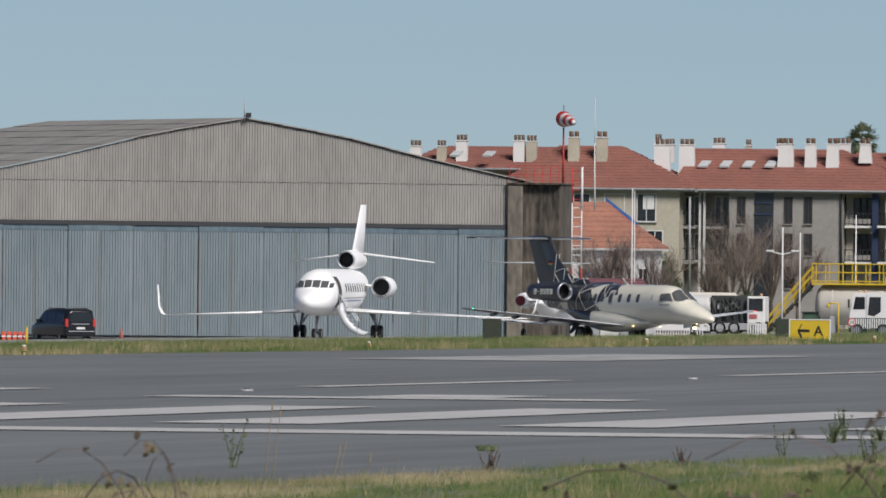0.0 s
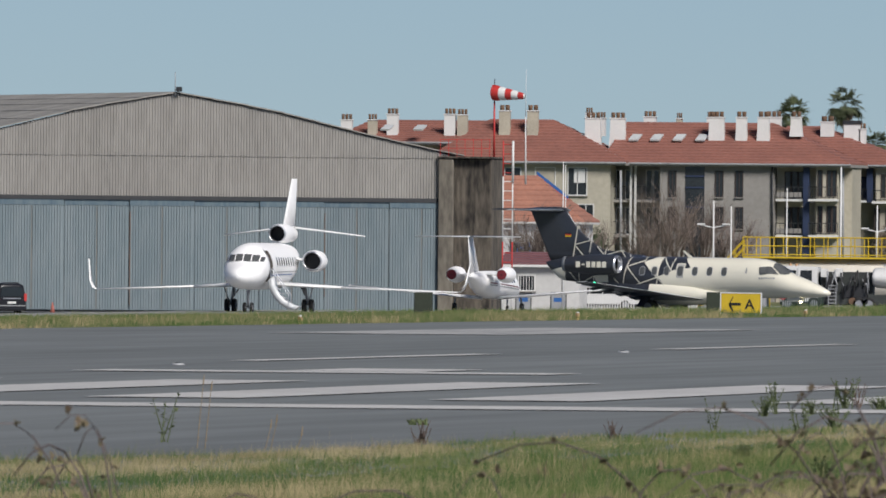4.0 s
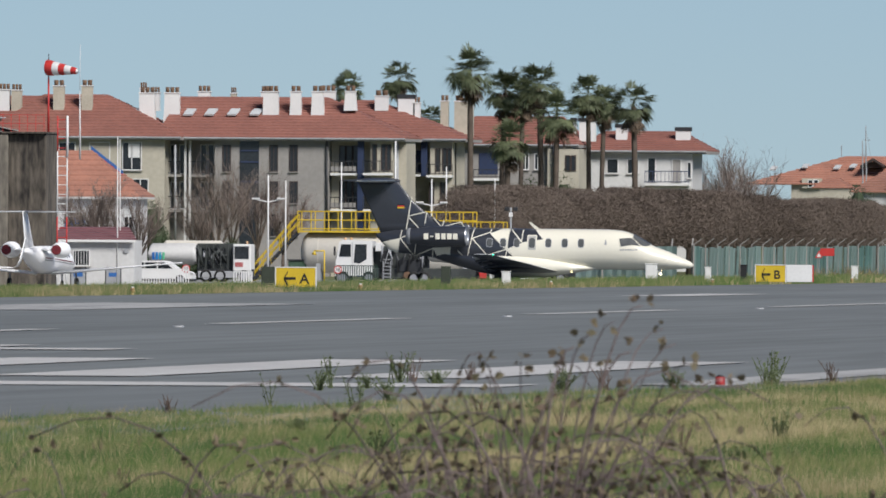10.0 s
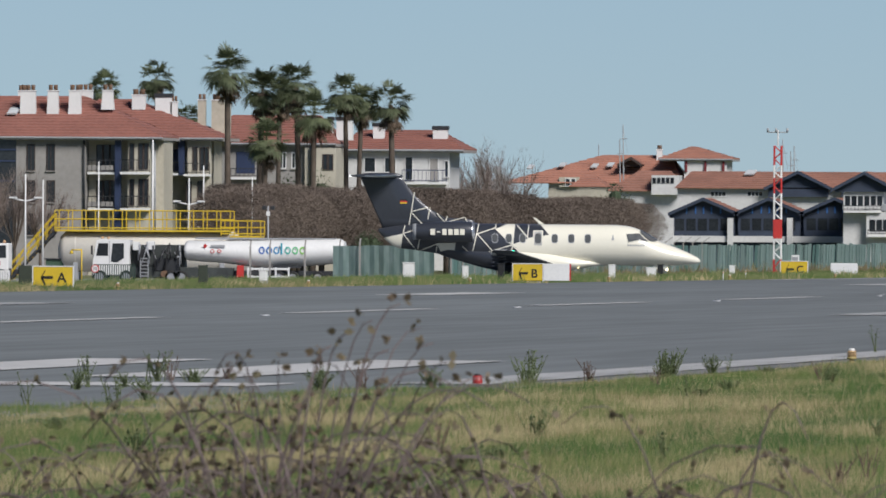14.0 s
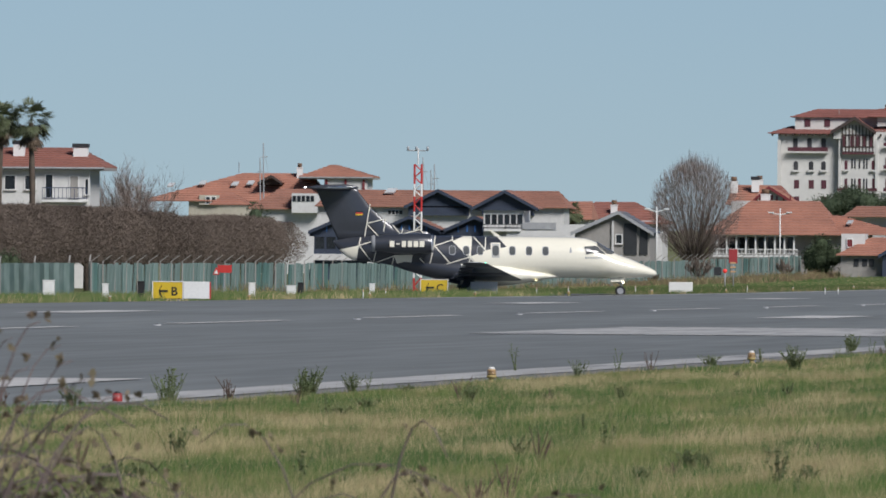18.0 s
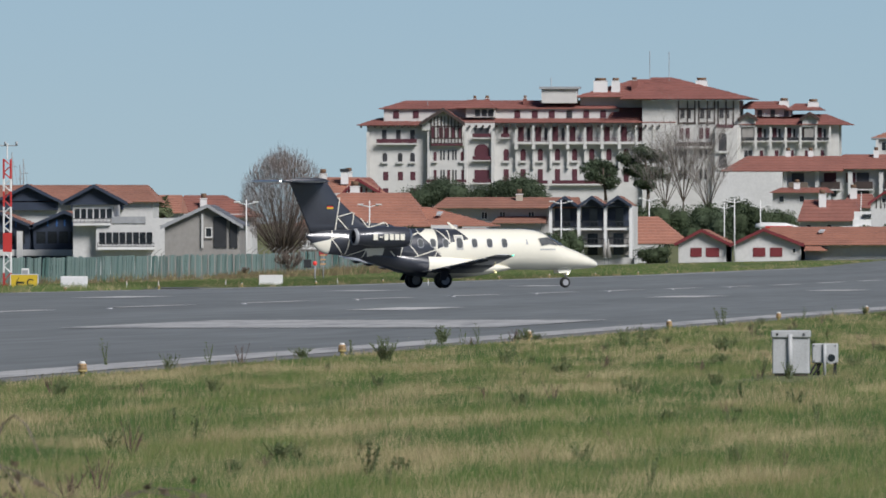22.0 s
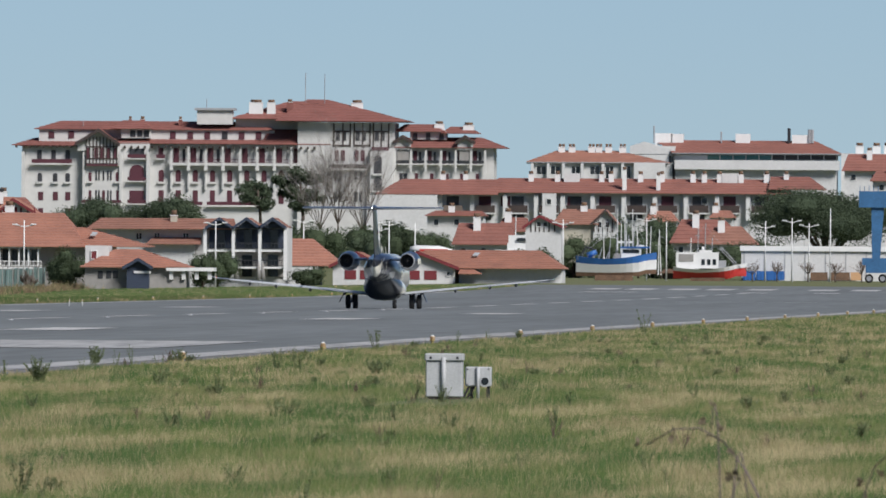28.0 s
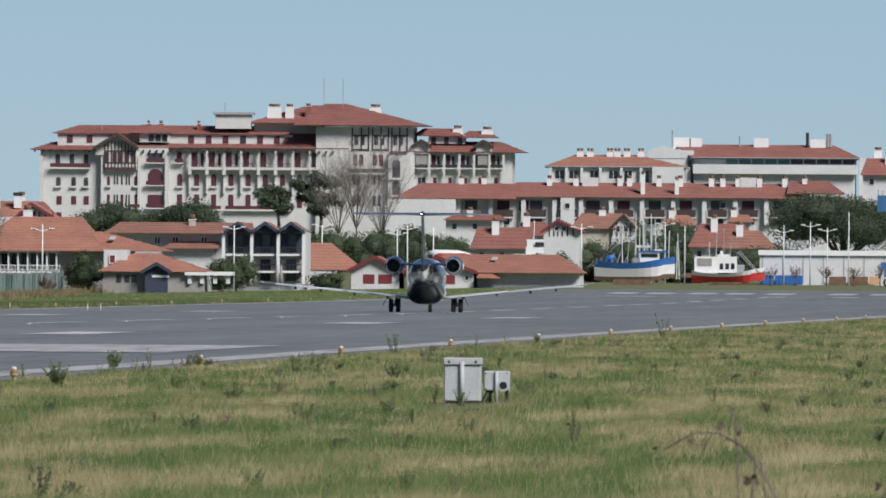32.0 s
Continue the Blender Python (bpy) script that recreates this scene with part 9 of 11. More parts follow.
def grand_hotel():
    L = Site(23, 515, 345, 3600)
    t = L.thing("grand_hotel", "large white Basque-style hotel with red roofs and timbered gables", "hotel")
    W = M["hotel_white"]
    sc = 39681 / 3600

    def rail_balcony(tt, LL, x0, x1, yb, h, y, dep, m, slab=None):
        balcony(tt, LL, x0, x1, yb, h, y, dep, m, slab or W)
        block(tt, LL, x0, yb - h, x1, yb - 1, y - dep - 0.05, 0.08, m, "balustrade")

    # left wing
    wall(t, L, 515, 222, 640, 345, 14, 1.0, W, base=True)
    wall(t, L, 628, 215, 690, 345, 15, 0.0, W, base=True)
    wall(t, L, 690, 215, 742, 345, 14, 0.4, W, base=True)
    wall(t, L, 742, 218, 1040, 345, 13, 1.6, W, base=True)
    for x in (515, 623, 688, 736):
        block(t, L, x, 232, x + 5, 345, -0.4, 1.2, W, "pilaster")
    # attic storey
    wall(t, L, 543, 192, 960, 215, 9, 4.5, W, base=False)
    hip(t, L, 497, 660, 221, 535, 625, 207, 16, M["tile_hotel"], 5, y=1.0, over=1.2, eave=False)
    hip(t, L, 660, 1060, 217, 680, 1040, 203, 15, M["tile_hotel"], 5, y=0.9, over=0.55, eave=False)
    hip(t, L, 936, 1062, 217.5, 958, 1010, 180, 15, M["tile_hotel"], 9, y=0.9, over=0.57, eave=False)
    hip(t, L, 534, 962, 192, 580, 930, 177, 11, M["tile_hotel"], 5, y=4.2, over=0.3, eave=False)
    hip(t, L, 672, 745, 191, 690, 725, 176, 9, M["tile_hotel"], 4, y=2.0, over=0.8, eave=False)
    block(t, L, 690, 191, 742, 207, 2.2, 3, W, "attic_bay")
    for x in (706, 718, 730):
        block(t, L, x, 193, x + 9, 205, 2.12, 0.1, M["pane_far"], "window")
    for x in (560, 595, 775, 806, 836, 867, 897, 927):
        block(t, L, x, 195, x + 10, 208, 4.4, 0.12, M["wine"] if x != 867 else M["pane_far"], "attic_window")
    # timbered gable
    gable(t, L, 610, 690, 217, 652, 191, 230, 6, -0.6, W, M["tile_hotel"], over=1.2, thick=0.5, verge=M["timber"], base=False, rows=4)
    beams(t, L, (630, 636, 642, 648, 654, 660, 666, 672, 678, 684), 205, 257, -0.74, 0.17, M["timber"])
    block(t, L, 629, 222, 687, 257, -0.62, 0.6, W, "bay_front")
    for y in (222, 243, 252):
        block(t, L, 630, y, 686, y + 2, -0.72, 0.1, M["timber"], "timber")
    for x in (630, 644, 655, 665, 678):
        block(t, L, x, 225, x + 7, 243, -0.68, 0.1, M["wine"], "window")
    block(t, L, 630, 254, 686, 257, -1.0, 0.5, M["wine"], "balcony_edge")

    def col(xs, y0, y1, w, y, m, arch=False, bal=False):
        for x in xs:
            wd = block(t, L, x, y0 + (2 if arch else 0), x + w, y1, y - 0.06, 0.12, m, "window")
            if arch:
                p, q = L(x, y0 + 2), L(x + w, y0 + 2)
                c, r = (p.x + q.x) / 2, (q.x - p.x) / 2
                part("arch_head", prism(B(), [(c + r * math.cos(a), y - 0.06, p.z + r * 0.9 * math.sin(a)) for a in [math.pi * k / 8 for k in range(9)]], (0, 0.12, 0)), m, wd)
                block(wd, lambda a, b, dep=0.0: L(a, b, dep), x - 2, y1, x + w + 2, y1 + 3.5, y - 0.5, 0.5, W, "sill")
            if bal:
                rail_balcony(t, L, x - 3, x + w + 3, y1, 7, y, 0.9, M["wine"], W)

    # left wing windows
    col((542, 567, 592), 229, 246, 8, 1.0, M["pane_far"])
    rail_balcony(t, L, 533, 604, 253, 8, 1.0, 1.1, M["wine"], W)
    col((543, 570, 592), 271, 285, 8, 1.0, M["pane_far"], True)
    col((544, 570, 592), 303, 318, 9, 1.0, M["wine"])
    col((544, 592), 332, 342, 9, 1.0, M["wine"])
    col((634, 682), 268, 284, 5, -0.02, M["wine"], True)
    col((646, 651, 659, 667, 672), 265, 282, 2.5, -0.02, M["pane_far"])
    col((634, 658, 683), 300, 320, 5, -0.02, M["wine"])
    col((646, 651, 667, 672), 300, 318, 2.5, -0.02, M["pane_far"])
    rail_balcony(t, L, 622, 645, 323, 6, 0, 0.9, M["wine"], W)
    rail_balcony(t, L, 672, 692, 323, 6, 0, 0.9, M["wine"], W)
    col((706,), 226, 243, 26, 0.38, M["pane_far"], False, True)
    col((706,), 264, 283, 26, 0.38, M["wine"], True, True)
    col((706,), 300, 323, 26, 0.38, M["wine"], False, True)
    # loggia wing
    xs = [783 + 30.4 * k for k in range(9)]
    col(xs, 224, 250, 10, 1.58, M["wine"])
    col([x + 16 for x in xs[:3]], 226, 248, 5, 1.58, M["pane_far"])
    for x in [778 + 30.4 * k for k in range(9)]:
        block(t, L, x, 222, x + 3.5, 262, 0.2, 0.5, W, "column")
        block(t, L, x - 1, 256, x + 5, 264, 0.1, 1.4, W, "bracket")
        block(t, L, x, 264, x + 3, 298, 0.9, 0.7, W, "pilaster")
    for x in xs:
        balcony(t, L, x - 1, x + 24, 251, 7, 1.6, 1.1, M["wine"], W)
    block(t, L, 776, 251, 1040, 255, 0.3, 1.4, W, "gallery_floor")
    col((756,), 224, 243, 9, 1.58, M["wine"], False, True)
    col([757] + [787 + 30.4 * k for k in range(8)], 265, 284, 9, 1.58, M["wine"], True)
    col([757] + [787 + 30.4 * k for k in range(8)], 299, 322, 9, 1.58, M["wine"])
    rail_balcony(t, L, 752, 835, 326, 7, 1.6, 0.9, M["wine"], W)
    rail_balcony(t, L, 843, 960, 326, 7, 1.6, 0.9, M["wine"], W)
    for x in range(504, 1040, 12):
        block(t, L, x, 221, x + 3, 225, -0.3, 1.3, M["timber"], "rafter_end")
    # tower
    wall(t, L, 1003, 178, 1175, 345, 16, 0.4, W, base=True)
    wall(t, L, 1132, 228, 1172, 345, 4, -1.2, W, base=True)
    hip(t, L, 964, 1200, 176, 1015, 1050, 137, 20, M["tile_hotel"], 8, y=0.0, over=1.6, eave=False)
    hip(t, L, 878, 1080, 172, 985, 1045, 140, 14, M["tile_hotel"], 7, y=5.0, over=0.8, eave=False)
    wall(t, L, 890, 172, 1010, 215, 12, 6.0, W, base=False)
    for x in (1066, 1082, 1095, 1102, 1117, 1130, 1136, 1150, 1163):
        block(t, L, x, 179, x + 2.5, 221, 0.28, 0.14, M["timber"], "timber")
    for x0, x1, y in ((1066, 1096, 192), (1066, 1096, 217), (1102, 1130, 192), (1102, 1130, 217), (1136, 1166, 192), (1136, 1166, 221)):
        block(t, L, x0, y, x1, y + 3, 0.26, 0.14, M["timber"], "timber")
    col((1071, 1082, 1106, 1117, 1140, 1150), 193, 210, 7, 0.36, M["pane_far"])
    col((1069, 1080, 1104, 1115), 227, 246, 7, 0.36, M["wine"])
    rail_balcony(t, L, 1064, 1098, 260, 8, 0.4, 1.0, M["timber"], W)
    rail_balcony(t, L, 1100, 1126, 260, 8, 0.4, 1.0, M["timber"], W)
    block(t, L, 1134, 221, 1164, 227, -0.2, 0.6, M["wine"], "balcony_edge")
    col((1139,), 240, 268, 14, -1.22, M["pane_far"], True)
    col((1139,), 278, 298, 14, -1.22, M["pane_far"], True)
    col((1068, 1077, 1104, 1113), 265, 280, 5, 0.36, M["pane_far"])
    col((1068, 1077, 1104, 1113), 300, 318, 5, 0.36, M["pane_far"])
    # right wing
    wall(t, L, 1168, 222, 1350, 345, 12, 2.0, W, base=True)
    block(t, L, 1200, 192, 1265, 207, 5, 5, W, "attic_wall")
    hip(t, L, 1165, 1372, 222, 1200, 1325, 203, 14, M["tile_hotel"], 5, y=1.6, over=1.2, eave=False)
    hip(t, L, 1172, 1262, 193, 1190, 1240, 180, 9, M["tile_hotel"], 4, y=4.5, eave=False)
    hip(t, L, 1255, 1322, 196, 1270, 1300, 184, 9, M["tile_hotel"], 4, y=4.5, eave=False)
    for x in (1185, 1295):
        gable(t, L, x - 13, x + 22, 211, x + 4, 200, 225, 5, 0.6, W, M["tile_hotel"], over=0.8, thick=0.5, verge=M["timber"], base=False, rows=3)
        block(t, L, x - 6, 220, x + 16, 250, 0.9, 0.3, M["render_grey"], "arched_recess")
    for x in (1205, 1228, 1252):
        block(t, L, x, 195, x + 8, 207, 4.9, 0.12, M["pane_far"], "attic_window")
    for x in (1180, 1207, 1233, 1259, 1286, 1313):
        block(t, L, x, 227, x + 7, 250, 1.94, 0.12, M["wine"], "window")
        block(t, L, x + 10, 229, x + 14, 250, 1.94, 0.12, M["pane_far"], "window")
        rail_balcony(t, L, x - 2, x + 20, 250, 6, 2.0, 1.2, M["dark"], W)
    for x in (1174, 1202, 1228, 1255, 1281, 1308, 1333):
        block(t, L, x, 226, x + 3.5, 265, 0.7, 0.5, W, "column")
    for x in (1183, 1190, 1210, 1237, 1264, 1290, 1318):
        block(t, L, x, 267, x + 6, 283, 1.94, 0.12, M["wine"] if x > 1200 else M["pane_far"], "window")
    # roof pieces
    block(t, L, 823, 157, 886, 182, 3.8, 4, W, "roof_house")
    block(t, L, 819, 153, 891, 157, 3.3, 5, M["grey"], "roof_slab")
    for x, yb, yt, w in ((926, 168, 137, 24), (953, 168, 137, 14), (986, 166, 136, 10), (1105, 155, 137, 20), (1251, 184, 176, 16), (1303, 186, 177, 18), (703, 178, 171, 6), (725, 178, 171, 8), (792, 178, 171, 6), (875, 178, 172, 8)):
        p = L(x, yb, 6)
        chimney(t, p.x, 7, p.z, w / sc, max(0.4, (yb - yt - 6) / sc), M["white"] if w > 10 else M["tile_hotel"], 1, False, 1.5, 0.15 if w > 10 else 0)
    for x, y in ((1014, 90), (1048, 92), (839, 137), (620, 178)):
        part("roof_antenna", cyl(B(), L(x, y + 52 if y < 100 else y + 18, 6), L(x, y, 6), 0.06, n=5), M["grey"], t)


grand_hotel()


def terraces():
    L = Site(30, 640, 400, 3050)
    t = L.thing("apartment_building", "long white terrace block with red roof, dark shutters and balconies", "building")
    wall(t, L, 640, 355, 765, 400, 10, -1.5, M["render_white"], base=True)
    hip(t, L, 655, 872, 354, 700, 865, 327, 12, M["tile"], 6, eave=False, y=-1)
    hip(t, L, 840, 1390, 352, 870, 1370, 326, 13, M["tile"], 6, eave=False, y=0)
    hip(t, L, 1350, 1450, 345, 1352, 1420, 322, 13, M["tile"], 5, eave=False, y=0)
    wall(t, L, 765, 353, 1412, 400, 10, 1.0, M["render_white"], base=True)
    xs = (765, 822, 880, 935, 982, 1035, 1090, 1145, 1200, 1255, 1310, 1355)
    for i, x in enumerate(xs):
        block(t, L, x + 15, 357, x + 37, 374, 0.95, 0.1, M["wine"] if i % 2 else M["pane_far"], "glass_door")
        block(t, L, x + 15, 386, x + 37, 399, 0.95, 0.1, M["pane_far"], "glass_door")
        balcony(t, L, x + 10, x + 44, 386, 13, 1.0, 1.4, mat("brown_balcony", (0.16, 0.125, 0.1), 0.8) if i == 0 else M["timber"], M["render_white"], True)
        block(t, L, x, 354, x + 8, 400, -0.1, 1.2, M["render_white"], "party_wall")
    for x in (876, 888, 994, 1168, 1345):
        block(t, L, x, 357, x + 5, 375, 0.94, 0.1, M["wine"], "shutter")
    block(t, L, 950, 352, 975, 400, -0.6, 1.6, M["render_white"], "stair_bay")
    wins(t, L, (958,), 362, 371, 8, y=-0.65, bars=0, sill=False)
    wins(t, L, (1232,), 360, 370, 9, y=0.95, bars=0, sill=False)
    for x in (772, 812, 928, 975, 1053, 1070, 1122, 1160, 1215, 1235, 1262, 1300, 1345, 1380):
        p = L(x, 334, 5)
        chimney(t, p.x, 5, p.z - 0.2, 0.7, 1.4, M["white"], 1)
    for x in (1000, 1280):
        block(t, L, x - 14, 316, x + 14, 333, 4.5, 3, M["render_white"], "roof_house")
    p = L(1155, 352, 1)
    chimney(t, p.x, 1, p.z, 0.55, 2.4, M["white"], 1)
    p = L(1095, 345, 1)
    chimney(t, p.x, 1, p.z, 0.55, 2.6, M["white"], 1)

    L = Site(30, 925, 400, 3350)
    t = L.thing("apartment_building", "white apartment house with an orange-red hipped roof", "building")
    wall(t, L, 930, 297, 1115, 345, 12, 0, M["render_white"], base=True)
    hip(t, L, 922, 1172, 297, 975, 1080, 276, 14, M["tile_orange"], 6)
    for x in (940, 965, 1002, 1035):
        wins(t, L, (x,), 304, 318, 16 if x != 1002 else 14, bars=1, sill=False)
    for x in (930, 958, 985, 1018, 1055, 1090):
        block(t, L, x, 299, x + 5, 330, -0.9, 0.8, M["render_white"], "column")
    wins(t, L, (1062, 1092), 304, 325, 14, bars=1, sill=False)
    wall(t, L, 1112, 298, 1168, 345, 10, -1.2, M["render_white"], base=False)
    for x in (982, 1000, 1035, 1048, 1065, 1090):
        p = L(x, 278, 6)
        chimney(t, p.x, 6, p.z - 0.2, 1.0, 0.9, M["white"], 2)
    L = Site(30, 1110, 400, 3380)
    t = L.thing("apartment_building", "white modern building with a glazed top floor and red roof", "building")
    wall(t, L, 1105, 268, 1185, 345, 12, 0.5, M["render_white"], base=False)
    prism_pts = [L(1105, 268, 0.4), L(1130, 260, 0.4), L(1185, 275, 0.4), L(1185, 282, 0.4), L(1105, 282, 0.4)]
    part("gable_wall", prism(B(), [tuple(q) for q in prism_pts], (0, 8, 0)), M["render_white"], t)
    hip(t, L, 1180, 1478, 281, 1145, 1430, 258, 13, M["tile"], 6)
    wall(t, L, 1180, 282, 1470, 345, 11, 0.5, M["render_white"], base=True)
    for i in range(12):
        x = 1196 + i * 23
        block(t, L, x, 284, x + 21, 292, 0.4, 0.12, mat("green_glass", (0.1, 0.22, 0.19), 0.15) if i == 2 else (M["cargreen"] if 3 <= i <= 6 else M["pane_far"] if i > 6 else mat_sky), "glazing")
    block(t, L, 1184, 294, 1476, 309, -0.8, 1.3, M["render_white"], "parapet")
    wins(t, L, (1174,), 285, 298, 8, y=0.45, bars=0, sill=False)
    for x, w, y in ((1148, 30, 245), (1176, 22, 246), (1290, 26, 246), (1390, 36, 248)):
        block(t, L, x, y, x + w, y + 20, 5, 4, M["white"], "roof_house")
    for x, y in ((1146, 232), (1265, 242), (1385, 236), (1421, 238), (1426, 238)):
        part("roof_antenna", cyl(B(), L(x, 262, 5), L(x, y, 5), 0.25 if x > 1300 else 0.12, n=6), M["grey" if x != 1385 else "dark"], t)
    block(t, L, 1478, 281, 1600, 300, 3, 9, M["render_white"], "wall")
    for x in (1510, 1540, 1560):
        p = L(x, 285, 5)
        chimney(t, p.x, 5, p.z, 1.2, 1.5, M["white"], 1)


terraces()


# ---- harbour: boats, sheds, crane, lamps ----
def fishing_boat(L, x0, x1, ydeck, ykeel, hull, stripe, bottom, label, house=None):
    t = L.thing("fishing_boat", label, "boat")
    n = 12
    prof = []
    for k in range(n + 1):
        u = k / n
        a, b = L(x0 + (x1 - x0) * u, ydeck), L(x0 + (x1 - x0) * u, ykeel)
        w = 1.6 * (1 - abs(2 * u - 0.85) ** 3 * 0.55) * (1 if u < 0.8 else (1 - (u - 0.8) / 0.2 * 0.85))
        sheer = 0.5 * (2 * u - 1) ** 2 + (0.35 * u)
        prof.append((a.x + (0.5 if u == 1 else 0), w, a.z + sheer, b.z + (0.25 if u > 0.9 else 0)))
    H = prof[0][2]
    for name, f0, f1, m in (("hull_bottom", 0.0, 0.2, bottom), ("hull", 0.2, 0.66, hull), ("hull_stripe", 0.66, 1.0, stripe)):
        rings = []
        for x, w, zt, zb in prof:
            z0, z1 = zb + (zt - zb) * f0, zb + (zt - zb) * f1
            k0, k1 = 0.35 + 0.65 * f0, 0.35 + 0.65 * f1
            rings.append([(x, -w * k0, z0), (x, -w * k1, z1), (x, w * k1, z1), (x, w * k0, z0)])
        bm = loft(B(), rings)
        for f in bm.faces:
            f.smooth = False
        part(name, bm, m, t)
    part("cradle", box(B(), prof[3][0], prof[9][0], -0.8, 0.8, 0, max(0.15, prof[4][3] + 0.1)), M["rust"], t)
    return t


def harbour():
    d = 2380
    L = Site(30, 1010, 505, d)
    t = fishing_boat(L, 1010, 1144, 470, 498, M["white"], M["blue"], M["rust"], "blue and white wooden fishing boat on the hard")
    block(t, L, 1090, 448, 1125, 466, -0.6, 1.4, M["white"], "wheelhouse")
    block(t, L, 1093, 451, 1122, 457, -0.66, 0.08, M["pane"], "window")
    block(t, L, 1078, 458, 1095, 468, -0.5, 1.2, M["render_grey"], "deck_house")
    for x, y in ((1040, 450), (1062, 455), (1068, 430), (1100, 425), (1118, 432), (1050, 447), (1080, 420), (1110, 400), (1096, 405)):
        part("spar", cyl(B(), L(x, 470), L(x + (3 if y < 440 else 6), y), 0.05, n=5), M["grey"], t)
    part("derrick", cyl(B(), L(1015, 465), L(1028, 446), 0.09, n=6), M["dark"], t)
    part("derrick", cyl(B(), L(1028, 446), L(1045, 452), 0.09, n=6), M["dark"], t)
    for x, y in ((1083, 378), (1110, 380), (1096, 390)):
        part("mast", cyl(B(), L(x, 470, 0.4), L(x, y, 0.4), 0.07, 0.04, 6), M["white"], t)
        for x2 in (1015, 1140):
            part("stay", cyl(B(), L(x, y + 4, 0.4), L(x2, 466, 0.4), 0.014, n=4), M["grey"], t)
    part("gantry", box(B(), L(1084, 440).x, L(1110, 440).x, 0.3, 0.5, L(1084, 440).z, L(1084, 436).z), M["white"], t)
    for x in (1090, 1097, 1104):
        part("gantry_post", cyl(B(), L(x, 466, 0.4), L(x, 432, 0.4), 0.05, n=5), M["white"], t)
    part("radar", box(B(), L(1116, 446).x, L(1130, 446).x, 0.0, 0.3, L(1116, 446).z, L(1116, 443).z, 0.02), M["white"], t)
    block(t, L, 1088, 446, 1140, 448.5, -0.7, 1.7, M["blue"], "roof_edge")
    for x in range(1014, 1090, 9):
        part("rail_post", cyl(B(), L(x, 469, -1.2), L(x, 460, -1.2), 0.025, n=4), M["grey"], t)
    part("net_bundle", cyl(B(), L(1030, 462), L(1046, 455), 0.35, 0.25, 8), M["blue"], t)
    L = Site(30, 1185, 505, d)
    t = fishing_boat(L, 1182, 1303, 489, 502, M["red"], M["white"], M["red"], "red fishing boat with a white deckhouse on the hard")
    block(t, L, 1187, 456, 1262, 484, -0.7, 1.4, M["white"], "deck_house")
    block(t, L, 1228, 452, 1250, 466, -0.6, 1.2, M["white"], "wheelhouse")
    for x in (1232, 1242, 1252):
        block(t, L, x, 468, x + 6, 478, -0.76, 0.08, M["pane"], "window")
    block(t, L, 1262, 470, 1275, 486, -0.6, 1.2, M["grey"], "winch")
    part("boom", cyl(B(), L(1262, 448, 0.3), L(1300, 486, 0.3), 0.05, n=5), M["grey"], t)
    part("boom", cyl(B(), L(1266, 446, -0.3), L(1302, 484, -0.3), 0.05, n=5), M["grey"], t)
    block(t, L, 1192, 459, 1218, 472, -0.76, 0.08, M["render_grey"], "hatch")
    for x2 in (1186, 1296):
        part("stay", cyl(B(), L(1238, 408), L(x2, 478), 0.014, n=4), M["grey"], t)
    part("radome", cyl(B(), L(1234, 452), L(1234, 446), 0.2, 0.12, 8), M["white"], t)
    for x in range(1264, 1302, 8):
        part("rail_post", cyl(B(), L(x, 486, -1.0), L(x, 476, -1.0), 0.025, n=4), M["grey"], t)
    for x, y in ((1238, 405), (1225, 415), (1250, 430)):
        part("spar", cyl(B(), L(x, 460), L(x + 1, y), 0.05, n=5), M["grey"], t)
    L = Site(30, 885, 470, 2480)
    t = L.thing("motor_yacht", "white motor yacht with tinted cabin windows", "boat")
    for x0, y0, x1, y1, y in ((866, 452, 955, 466, 0), (888, 440, 955, 453, 0.3), (890, 426, 940, 441, 0.5)):
        block(t, L, x0, y0, x1, y1, y, 2.5, M["white"], "deck")
    for x0, x1, y0 in ((905, 930, 431), (930, 948, 443)):
        block(t, L, x0, y0, x1, y0 + 6, 0.2, 0.15, M["pane"], "window")
    part("mast", cyl(B(), L(902, 426, 1), L(903, 392, 1), 0.06, n=5), M["white"], t)
    part("radome", cyl(B(), L(922, 426, 1), L(922, 420, 1), 0.22, n=8), M["white"], t)
    L = Site(23, 1203, 404, 2200)
    t = L.thing("small_boat", "upturned white and red boat behind the shed roof", "boat")
    a, b = L(1203, 404), L(1278, 396)
    part("hull", loft(B(), [[(a.x + (b.x - a.x) * u, w * math.cos(q), a.z + 0.55 * h * math.sin(q)) for q in [math.pi * k / 8 for k in range(9)]] for u, w, h in ((0, 0.3, 0.7), (0.15, 0.9, 1), (0.7, 0.9, 0.9), (1, 0.1, 0.3))]), M["white"], t)
    part("rub_rail", box(B(), a.x + 1, b.x - 0.4, -0.98, -0.86, a.z - 0.04, a.z + 0.18), M["red"], t)
    # a white pickup: the hull box is its body, the trailer box its underside
    L = Site(30, 910, 500, 2070)
    t = L.thing("pickup_boat", "small white pickup with a windowed cabin", "boat")
    block(t, L, 912, 489, 950, 499, 0, 1.8, M["white"], "hull")
    block(t, L, 915, 481, 938, 490, 0.2, 1.3, M["white"], "cabin")
    block(t, L, 918, 483, 935, 487, 0.14, 0.08, M["pane"], "window")
    block(t, L, 920, 498, 940, 503, 0.3, 1.0, M["dark"], "trailer")
    # white shed and containers
    L = Site(30, 1300, 505, 2420)
    t = L.thing("boat_shed", "long white flat-roofed harbour shed", "shed")
    block(t, L, 1302, 452, 1640, 505, 0, 10, M["render_white"])
